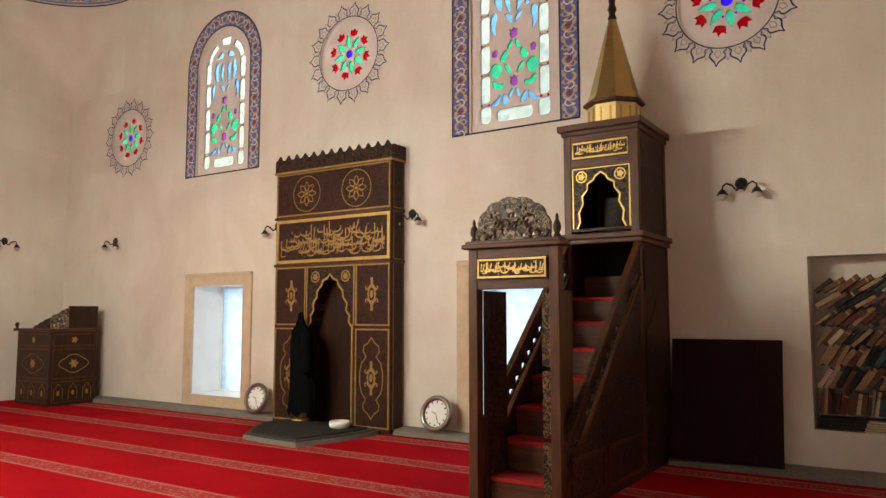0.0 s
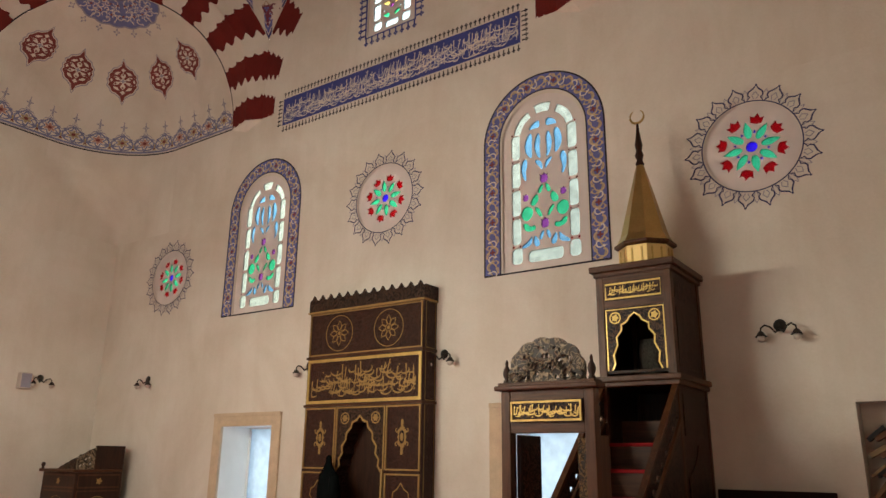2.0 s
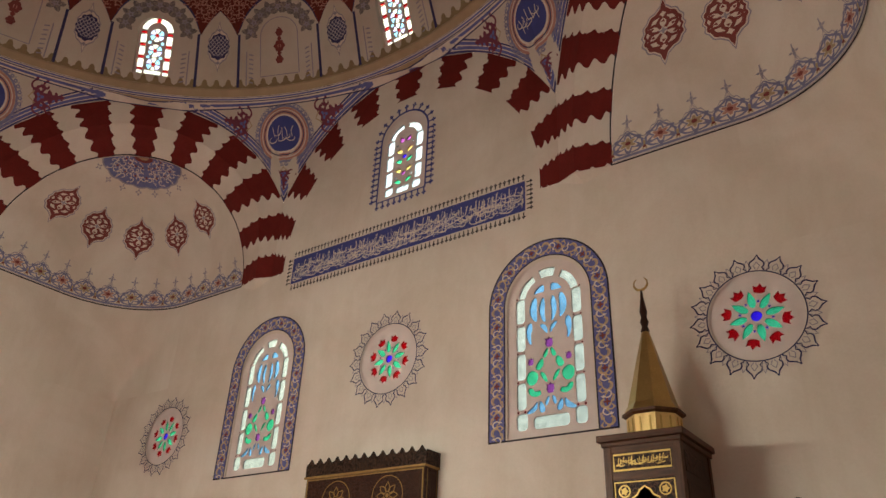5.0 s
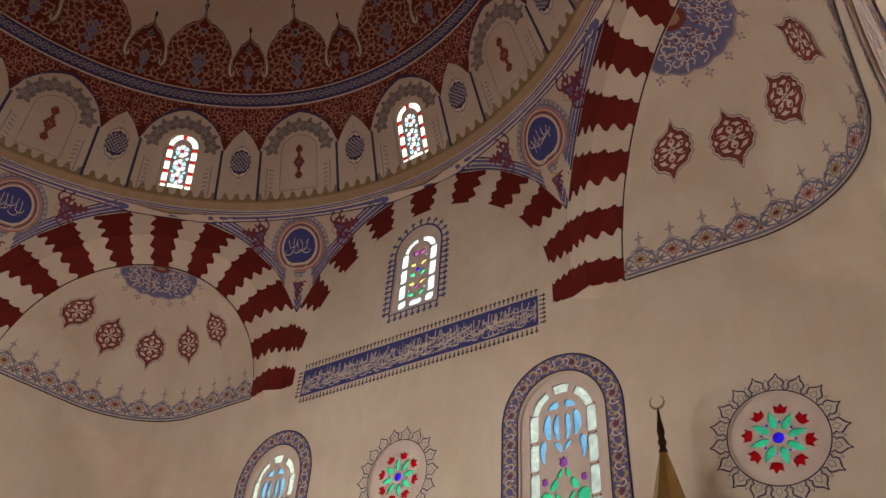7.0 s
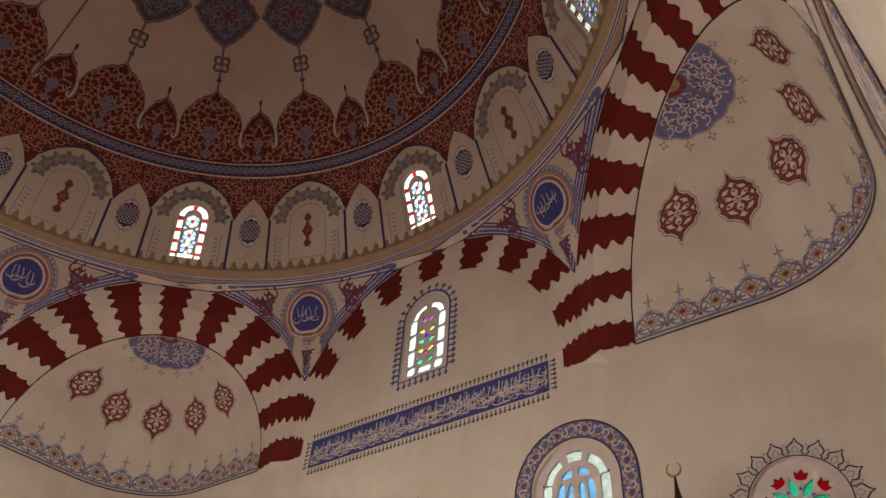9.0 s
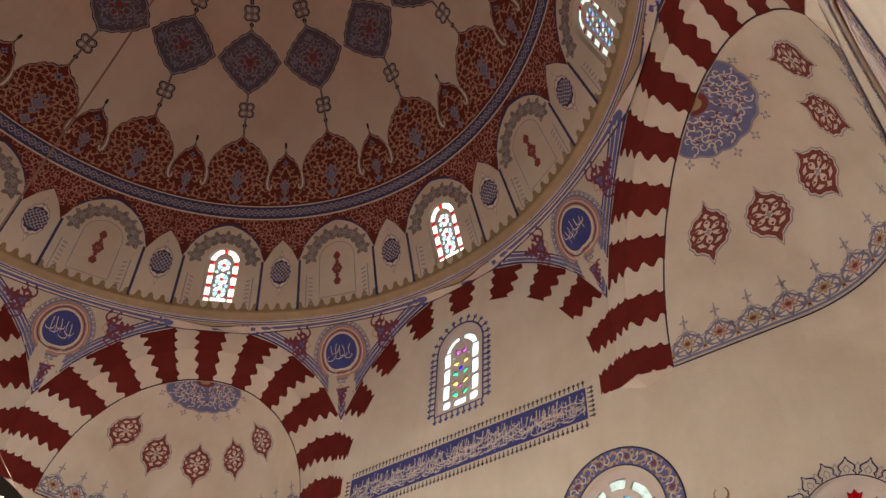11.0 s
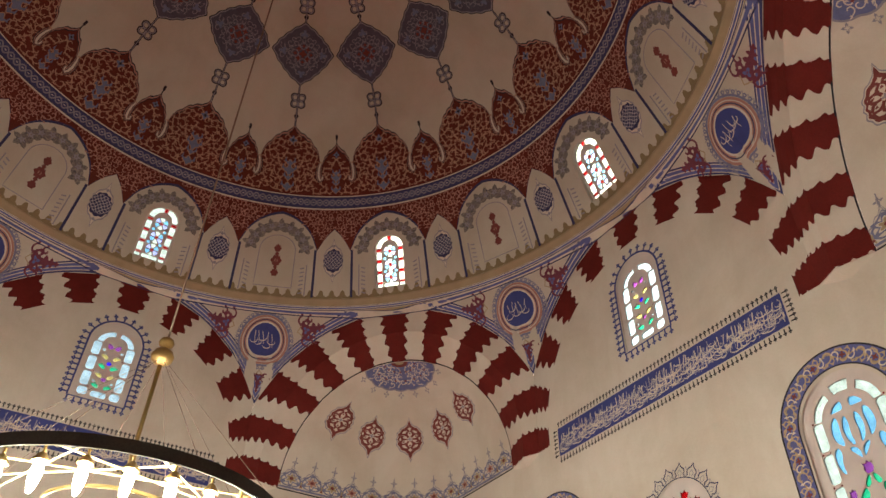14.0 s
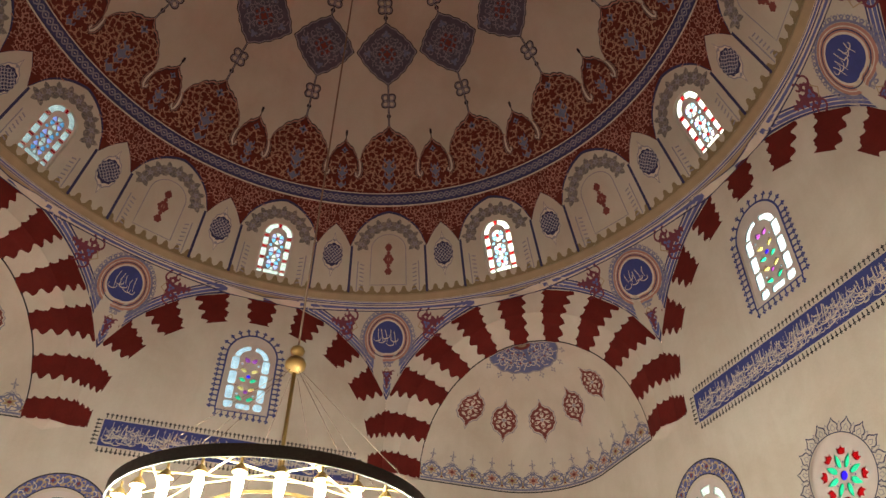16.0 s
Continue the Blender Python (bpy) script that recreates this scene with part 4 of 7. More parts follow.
        pt.blob("pale", 0, 0, lambda a: 0.178 + 0.045 * abs(math.sin(a)) ** 2 + 0.008 * math.cos(12 * a), 48, 0, 2, tilt, 0.018)
        def sw(x, y):
            return x * math.cos(tilt) - y * math.sin(tilt), x * math.sin(tilt) + y * math.cos(tilt)
        for i in range(12):
            a = 2 * math.pi * (i + 0.5) / 12
            tw = 0.34 if i % 2 else -0.34
            st = 1 + 0.22 * abs(math.sin(a))
            pts = [(r * st * math.cos(a + w), r * st * math.sin(a + w)) for r, w in ((0.04, 0), (0.085, tw * 0.7), (0.13, tw * 0.3), (0.165, -tw * 0.5), (0.195, -tw * 0.2))]
            pt.stroke("maroon", [sw(*c) for c in pts], [0.018, 0.034, 0.040, 0.048, 0.022], 0.020)
            pt.blob("maroon", *sw(0.118 * st * math.cos(a + 0.26), 0.118 * st * math.sin(a + 0.26)), lambda b: 0.019 + 0.007 * math.cos(3 * b), 9, 0, 1, a, 0.021)
        pt.blob("grey", 0, 0, lambda a: 0.034 + 0.016 * math.cos(4 * a), 16, 0, 1, tilt, 0.021)
        for sg in (-1, 1):
            pt.blob("pale", *sw(0, sg * 0.25), lambda a: 0.032 + 0.010 * math.cos(4 * a), 12, 0, 1, tilt, 0.019)
        pt.finish("leaf_medallion", corner, PAINTS)
    return corner


for i, nm in enumerate(("wall_corner_north_east", "wall_corner_north_west", "wall_corner_south_west", "wall_corner_south_east")):
    build_corner(nm, -45 + 90 * i)

# ---- pendentives, cornice and dome ----
def side_of(az):
    """Angle from the nearest side's middle, for an azimuth in radians."""
    k = math.pi / 4
    return (az + k / 2) % k - k / 2


def pendentive(az, z, off=0.0):
    b = side_of(az)
    ze = outer_height(ARCH_D * math.tan(b))
    re = ARCH_D / math.cos(b)
    t = (z - ze) / max(0.02, RING_Z - ze)
    r = re + (RING_R - re) * max(-0.05, min(1.05, t)) - off
    return (r * math.cos(az), r * math.sin(az), z)


ceiling = tagged(new("ceiling"), "cream plastered dome on pendentives with red and blue painting", "dome", kind="structure")
verts, faces = [], []
NA, NV = 128, 9
for i in range(NA + 1):
    az = 2 * math.pi * i / NA
    b = side_of(az)
    if i % 16 == 8:
        b = math.pi / 8
    ze = min(RING_Z - 0.01, outer_height(ARCH_D * math.tan(b)))
    for j in range(NV):
        t = j / (NV - 1)
        r = ARCH_D / math.cos(b) * (1 - t) + RING_R * t
        verts.append((r * math.cos(az), r * math.sin(az), ze + (RING_Z - ze) * t))
faces = [(i * NV + j, (i + 1) * NV + j, (i + 1) * NV + j + 1, i * NV + j + 1) for i in range(NA) for j in range(NV - 1)]
mesh_object("pendentives", verts, faces, PLASTER_DIM, ceiling)


def revolve(profile, n=160):
    vs = [(r * math.cos(2 * math.pi * i / n), r * math.sin(2 * math.pi * i / n), z) for i in range(n) for r, z in profile]
    m = len(profile)
    fs = [(i * m + j, ((i + 1) % n) * m + j, ((i + 1) % n) * m + j + 1, i * m + j + 1) for i in range(n) for j in range(m - 1)]
    return vs, fs


v, f = revolve([(7.52, 11.60), (7.34, 11.60), (7.285, 11.655), (7.265, 11.675), (7.235, 11.735), (7.17, 11.765), (7.145, 11.81), (7.19, 11.83), (7.6, 11.83)])
mesh_object("cornice", v, f, OCHRE, ceiling, "ochre plaster cornice", smooth=True)
pt = Paint(lambda p, q, off: ((7.345 - 0.085 * q) * math.cos(p), (7.345 - 0.085 * q) * math.sin(p), 11.594 + 0.08 * q - off))
pt.band("pale", 0, 2 * math.pi, 160, 0.0, 1.0, 1, 0.004)
pt.band("slate_dark", 0, 2 * math.pi, 160, 0.10, 0.28, 1, 0.008)
pt.band("slate", 0, 2 * math.pi, 160, 0.42, 0.70, 1, 0.008)
pt.band("navy", 0, 2 * math.pi, 160, 0.86, 0.95, 1, 0.008)
pt.finish("cornice_braid", ceiling, PAINTS)

PROFILE = [(7.15, 11.80), (6.65, 13.05), (6.25, 13.85), (6.08, 14.15), (5.62, 14.92), (5.18, 15.55), (4.8, 16.05), (4.4, 16.43), (3.5, 17.13), (2.8, 17.55), (1.9, 17.93), (1.0, 18.15), (0.001, 18.22)]
_p = np.array(PROFILE)
_t = np.concatenate([[0], np.cumsum(np.hypot(*np.diff(_p, axis=0).T))])
_fine = np.linspace(0, _t[-1], 200)
_r = np.interp(_fine, _t, _p[:, 0])
_z = np.interp(_fine, _t, _p[:, 1])
for _ in range(60):
    _r[1:-1] = (_r[:-2] + 2 * _r[1:-1] + _r[2:]) / 4
    _z[1:-1] = (_z[:-2] + 2 * _z[1:-1] + _z[2:]) / 4
DOME_TOP = float(_t[-1])


def dome_rz(v):
    return float(np.interp(v, _fine, _r)), float(np.interp(v, _fine, _z))


def dome(az, v, off=0.0):
    r, z = dome_rz(v)
    if off:
        n = Vector((-r, 11.0 - z)).normalized()
        r, z = r + n.x * off, z + n.y * off
    return (r * math.cos(az), r * math.sin(az), z)


WIN_AZ = 0.49 / 7.0
ring_az = []
for k in range(16):
    a = k * math.pi / 8
    offs = [-WIN_AZ + WIN_AZ * 2 * j / 8 for j in range(8)] + [WIN_AZ + (math.pi / 8 - 2 * WIN_AZ) * j / 16 for j in range(16)]
    ring_az += [a + o for o in offs]
ring_v = [0.0, 0.17] + [0.17 + 1.39 * j / 12 for j in range(1, 13)] + [1.56 + (DOME_TOP - 1.56) * j / 70 for j in range(1, 71)]
verts = [dome(a, w) for a in ring_az for w in ring_v]
m, n = len(ring_v), len(ring_az)
faces = []
for i in range(n):
    for j in range(m - 1):
        k, odd = divmod(i, 24)
        if odd < 8 and k % 2 == 0 and 1 <= j < 13:
            continue
        a, b = i * m + j, ((i + 1) % n) * m + j
        faces.append((a, b, b + 1, a + 1))
mesh_object("dome_shell", verts, faces, PLASTER_DIM, ceiling, "smooth cream dome", smooth=True)


PANE_PALE = pane_material("lavender glass", (0.62, 0.66, 0.95))


def dome_window_panes():
    P = []
    for k in range(3):
        for s in (-1, 1):
            P.append((PANE_WHITE, rect(s * 0.265 - 0.062, s * 0.265 + 0.062, 0.17 + 0.27 * k, 0.36 + 0.27 * k)))
            P.append((PANE_RED, rect(s * 0.265 - 0.058, s * 0.265 + 0.058, 0.378 + 0.27 * k, 0.422 + 0.27 * k)))
    P.append((PANE_WHITE, rect(-0.17, 0.17, 0.04, 0.125)))
    for s in (-1, 1):
        P.append((PANE_WHITE, rect(s * 0.265 - 0.06, s * 0.265 + 0.06, 0.04, 0.11)))
        P.append((PANE_RED, rect(s * 0.265 - 0.058, s * 0.265 + 0.058, 0.122, 0.156)))
    for a0, a1 in ((6, 80), (100, 174)):
        P.append((PANE_WHITE, ring_pane(0, 0.97, 0.205, 0.325, a0, a1)))
    P.append((PANE_RED, ring_pane(0, 0.97, 0.21, 0.32, 84, 96, 2)))
    for z in (0.26, 0.56, 0.90):
        P.append((PANE_RED, circle(0, z, 0.030, 8)))
        for k in range(6):
            a = radians(60 * k + 30)
            P.append(((PANE_BLUE, PANE_WHITE, PANE_PALE)[k % 3], ring_pane(0, z, 0.045, 0.145, math.degrees(a) - 25, math.degrees(a) + 25, 3)))
    for z in (0.41, 0.73):
        for s in (-1, 1):
            P.append((PANE_BLUE, circle(s * 0.13, z, 0.04, 7)))
    return P


DPANES = apart(dome_window_panes())
for k in range(8):
    az = k * math.pi / 4
    r0, z0 = dome_rz(0.17)
    r1, z1 = dome_rz(1.56)
    tilt = math.atan2(r0 - r1, z1 - z0)
    out = Vector((math.cos(az) * math.cos(tilt), math.sin(az) * math.cos(tilt), math.sin(tilt)))
    up = Vector((-math.cos(az) * math.sin(tilt), -math.sin(az) * math.sin(tilt), math.cos(tilt)))
    side = up.cross(out) * -1
    org = Vector((r0 * math.cos(az), r0 * math.sin(az), z0))

    def to3(p, q, d, org=org, side=side, up=up, out=out):
        return tuple(org + side * p + up * q + out * d)
    win = tagged(new("window_4"), "small arched dome window of red, blue and white glass", "window", kind="structure")
    v, f = plate([rect(-0.52, 0.52, -0.10, 1.42), arched(0, 0.03, 0.37, 0.93)], to3, 0.0, 0.10)
    mesh_object("window_surround", v, f, PLASTER_DIM, win)
    v, f = plate([rect(-0.56, 0.56, -0.16, 1.48)] + [[(p, q + 0.03) for p, q in o] for _, o in DPANES], to3, 0.10, 0.13)
    mesh_object("lattice_panel", v, f, PANEL, win)
    for mt, o in DPANES:
        v, f = plate([[(p, q + 0.03) for p, q in o]], to3, 0.108, 0.114)
        ob = mesh_object("pane", v, f, mt, win)
        ob.visible_shadow = False

# painting on the pendentives
pt = Paint(lambda p, q, off: pendentive(p / 7.5, q, off))
for k in range(8):
    a0 = k * math.pi / 4 - math.pi / 8
    lo = lambda p, d: min(outer_height(ARCH_D * math.tan(side_of(min(max(p / 7.5, a0 + 1e-5), a0 + math.pi / 4 - 1e-5)))) + d, RING_Z)
    def lean(p):
        """How much a border's height grows where the arch is steep."""
        x = min(ARCH_D * math.tan(abs(side_of(p / 7.5))), TIP_S) / 3.4
        return math.sqrt(1 + (3.5 / 3.4 * x) ** 2 / (1 - x * x))
    for key, d0, d1, off in (("pale", 0.0, 0.20, 0.006), ("slate_dark", 0.0, 0.030, 0.010), ("slate", 0.042, 0.088, 0.010), ("slate", 0.104, 0.150, 0.010), ("slate_dark", 0.165, 0.192, 0.010)):
        pt.band(key, a0 * 7.5, (a0 + math.pi / 4) * 7.5, 48, lambda p, d=d0: lo(p, d * lean(p)), lambda p, d=d1: lo(p, d * lean(p)), 1, off)
pt.band("navy", 0, 2 * math.pi * 7.5, 160, RING_Z - 0.025, RING_Z - 0.004, 1, 0.014)
pt.band("pale", 0, 2 * math.pi * 7.5, 160, RING_Z - 0.125, RING_Z - 0.025, 1, 0.012)
pt.band("slate", 0, 2 * math.pi * 7.5, 160, RING_Z - 0.095, RING_Z - 0.050, 1, 0.015)
pt.band("navy", 0, 2 * math.pi * 7.5, 160, RING_Z - 0.145, RING_Z - 0.125, 1, 0.014)
pt.finish("pendentive_border", ceiling, PAINTS)
for k in range(8):
    av = (k + 0.5) * math.pi / 4
    pt = Paint(lambda p, q, off, av=av: pendentive(av + p * 1.15 / 7.65, 10.90 + q * 1.15, off))
    n = 36
    for i in range(n):
        a = 2 * math.pi * i / n
        pt.stroke("grey", [(0.50 * math.cos(a - 0.08), 0.50 * math.sin(a - 0.08)), (0.575 * math.cos(a), 0.575 * math.sin(a)), (0.50 * math.cos(a + 0.08), 0.50 * math.sin(a + 0.08))], 0.022, 0.010)
    for i in range(n):
        a = 2 * math.pi * (i + 0.5) / n
        pt.blob("lace", 0.535 * math.cos(a), 0.535 * math.sin(a), 0.034, 8, 0.35, 1, a, 0.011)
    pt.blob("lace", 0, 0, 0.505, 48, 0.93, 1, off=0.012)
    pt.blob("rose", 0, 0, 0.465, 48, 0.74, 1, off=0.012)
    pt.blob("pale", 0, 0, 0.425, 48, 0.965, 1, off=0.015)
    pt.blob("navy", 0, 0, 0.385, 48, 0.955, 1, off=0.016)
    pt.blob("pale", 0, 0, 0.345, 48, 0.9, 1, off=0.014)
    pt.blob("royal", 0, 0, 0.312, 48, 0.0, 3, off=0.017)
    rnd = random.Random(40 + k)
    for i in range(5):
        x = -0.17 + 0.085 * i
        pt.stroke("pale", [(x, -0.10 + rnd.uniform(-.04, .08)), (x + 0.02, 0.04), (x + rnd.uniform(-.02, .06), 0.10 + rnd.uniform(0, .08))], [0.007, 0.013, 0.012], 0.021)
        c = (x + 0.03, rnd.uniform(-0.12, 0.06))
        pt.stroke("pale", [(c[0] + 0.075 * math.cos(t), c[1] + 0.05 * math.sin(t)) for t in np.linspace(2.6, 6.6 + rnd.uniform(-1, 1), 9)], [0.005, 0.010, 0.014, 0.016, 0.016, 0.015, 0.011, 0.008, 0.005], 0.021)
    # purple palmettes in the three angles
    for (x, q, tn, sc) in ((-0.80, 0.26, math.radians(165), 0.80), (0.80, 0.26, math.radians(15), 0.80), (0.0, -0.71, -math.pi / 2, 0.55)):
        c, s = math.cos(tn), math.sin(tn)
        pt.blob("purple", x, q, lambda a, sc=sc: sc * (0.15 + 0.06 * math.cos(3 * a)), 30, 0, 2, tn, 0.012)
        for e in (-1, 1):
            pt.blob("purple", x - s * e * 0.15 * sc + c * 0.02, q + c * e * 0.15 * sc + s * 0.02, lambda a, sc=sc: sc * (0.09 + 0.015 * math.cos(5 * a)), 20, 0.35, 1, tn, 0.013)
        pt.blob("slate", x, q, lambda a, sc=sc: sc * (0.06 + 0.03 * math.cos(3 * a)), 30, 0.3, 1, tn, 0.016)
        for d in (0.20, 0.33, 0.44):
            pt.blob("purple", x + c * d * sc, q + s * d * sc, lambda a, d=d, sc=sc: sc * (0.13 - 0.2 * d) * (1.2 + 0.4 * math.cos(4 * a)), 16, 0, 1, tn, 0.012)
        pt.stroke("ochre", [(x - c * 0.1 * sc - s * 0.12 * sc, q - s * 0.1 * sc + c * 0.12 * sc), (x - c * 0.22 * sc, q - s * 0.22 * sc), (x - c * 0.1 * sc + s * 0.12 * sc, q - s * 0.1 * sc - c * 0.12 * sc)], 0.02, 0.013)
        for e in (-1, 1):
            for d, r in ((-0.06, 0.11), (0.16, 0.085)):
                pt.curl("purple", x + c * d * sc - s * e * 0.21 * sc, q + s * d * sc + c * e * 0.21 * sc, r * sc, tn + e * 1.2, e, 0.030 * sc, 0.0135, 1)
    pt.finish("pendentive_medallion", ceiling, PAINTS)

# painting on the dome
R0 = 6.0
pt = Paint(lambda p, q, off: dome(p / R0, q, off))
FULL = 2 * math.pi * R0
BAY = FULL / 16


def bay_x(p):
    return (p / BAY + 0.5) % 1.0 - 0.5


def ogee(x, half, low, high):
    """Height of a pointed arch over its half width."""
    k = min(1.0, abs(x) / half)
    return low + (high - low) * (math.sqrt(max(0, 1 - k ** 2.0)) * 0.86 + 0.14 * (1 - k))


def spandrel_low(p):
    x = bay_x(p)
    if abs(x) < 0.335:
        return ogee(x, 0.335, 1.16, 2.07)
    y = abs(abs(x) - 0.5)
    return 1.08 + 0.62 * max(0.0, 1 - (y / 0.165) ** 0.9) + 0.10 * math.sin(min(1, y / 0.165) * math.pi)


pt.band("frieze_red", 0, FULL, 640, spandrel_low, 2.260, 2, 0.006)
for k in range(16):
    pt.scrolls("rose", (k + 0.5) * BAY, lambda x, q: q > spandrel_low((k + 0.5) * BAY + x) + 0.05, 0.47 * BAY, 1.45, 2.18, 0.112, 0.012, 0.0085, 23, 1)
pt.band("navy", 0, FULL, 640, lambda p: spandrel_low(p) - (0.05 if abs(bay_x(p)) < 0.335 else 0.0), lambda p: spandrel_low(p) + 0.012, 1, 0.009)
pt.band("pale", 0, FULL, 160, 2.185, 2.220, 1, 0.011)
pt.band("navy", 0, FULL, 160, 2.220, 2.245, 1, 0.013)
pt.band("slate_dark", 0, FULL, 160, 2.245, 2.480, 1, 0.013)
for ph in (0.0, math.pi):
    pt.stroke("lilac", [(FULL * i / 1536, 2.3625 + 0.072 * math.sin(2 * math.pi * i / 12 + ph)) for i in range(1537)], 0.030, 0.0165)
for i in range(256):
    pt.blob("lace_pale", FULL * (i + 0.5) / 256, 2.3625, lambda a: 0.022 + 0.008 * math.cos(2 * a), 8, 0, 1, 0, 0.019)
pt.band("navy", 0, FULL, 160, 2.480, 2.500, 1, 0.013)
pt.band("pale", 0, FULL, 160, 2.500, 2.535, 1, 0.013)


def lobe(p):
    """Upper line of the red frieze: tall ogee lobes with small ones between."""
    x = abs(bay_x(p))
    if x < 0.325:
        return 4.20 - float(np.interp(x, (0, 0.03, 0.09, 0.18, 0.27, 0.31, 0.325), (0, 0.15, 0.22, 0.33, 0.58, 0.76, 0.95))) + 0.040 * abs(math.sin(x / 0.325 * math.pi * 4.0))
    y = 0.5 - x
    return 3.80 - float(np.interp(y, (0, 0.02, 0.05, 0.09, 0.135, 0.155, 0.175), (0, 0.13, 0.17, 0.24, 0.40, 0.56, 0.62))) + 0.034 * abs(math.sin(y / 0.175 * math.pi * 3.0))


pt.band("ink", 0, FULL, 1280, 2.525, lambda p: lobe(p) + 0.080, 4, 0.007)
pt.band("rose", 0, FULL, 1280, 2.525, lambda p: lobe(p) + 0.048, 4, 0.011)
pt.band("ink", 0, FULL, 1280, 2.525, lambda p: lobe(p) + 0.005, 4, 0.015)
pt.band("frieze_red", 0, FULL, 1280, 2.525, lambda p: lobe(p) - 0.028, 4, 0.019)
for k in range(16):
    for shift, half, vase in ((0.0, 0.305, 3.30), (0.5, 0.145, 3.15)):
        c = (k + shift) * BAY
        pt.scrolls("tan", c, lambda x, q: 2.60 < q < lobe(c + x) - 0.09 and not (x < 0.17 and q < vase), half * BAY, 2.60, 4.15, 0.175, 0.0165, 0.0225, 11 + int(shift * 2), 3)
        # blue vase with leaves on the lobe's axis
        h = 1.0 if shift == 0 else 0.72
        for d, w, t in ((0.02, 0.13, 0.16), (0.24, 0.08, 0.17), (0.42, 0.16, 0.20), (0.63, 0.10, 0.12)):
            q = 2.60 + (d + t / 2) * h
            pt.blob("tan", c, q, lambda a, w=w, t=t: h * (0.66 * w + 0.022) * (1 + 0.22 * math.cos(4 * a)), 20, 0, 1, 0, 0.0225, 1.0)
            pt.blob("faded_blue", c, q, lambda a, w=w, t=t: h * 0.66 * w * (1 + 0.22 * math.cos(4 * a)), 20, 0, 1, 0, 0.0245, 1.0)
            for e in (-1, 1):
                pt.stroke("faded_blue", [(c + e * 0.03, q), (c + e * (0.05 + w * 0.7) * h, q + 0.05 * h), (c + e * (0.03 + w * 0.8) * h, q + 0.15 * h)], [0.02, 0.055 * h, 0.008], 0.0235)
        pt.blob("faded_blue", c, lobe(c) - 0.33 * h, lambda a: h * (0.085 + 0.03 * math.cos(4 * a)), 16, 0, 1, 0, 0.024)
        pt.blob("ink", c, lobe(c) - 0.33 * h, lambda a: h * (0.035 + 0.01 * math.cos(4 * a)), 12, 0, 1, 0, 0.026)
        if shift:
            top = lobe(c)
            pt.stroke("ink", [(c, top + 0.02), (c, top + 0.27)], 0.026, 0.012)
            pt.blob("ink", c, top + 0.20, lambda a: 0.050 + 0.022 * math.cos(2 * a), 12, 0, 1, math.pi / 2, 0.012)
        else:
            # hooked tails that curl between the lobes
            for e in (-1, 1):
                hook = [(c + e * x * BAY, q) for x, q in ((0.330, 3.34), (0.318, 3.24), (0.312, 3.10), (0.318, 2.98), (0.336, 2.91), (0.354, 2.95), (0.358, 3.03))]
                for key, w, off in (("ink", 0.115, 0.0255), ("rose", 0.085, 0.0275), ("ink", 0.060, 0.0290), ("pale", 0.036, 0.0305)):
                    pt.stroke(key, hook, [w * m for m in (0.9, 1.25, 1.45, 1.45, 1.2, 0.9, 0.6)], off)

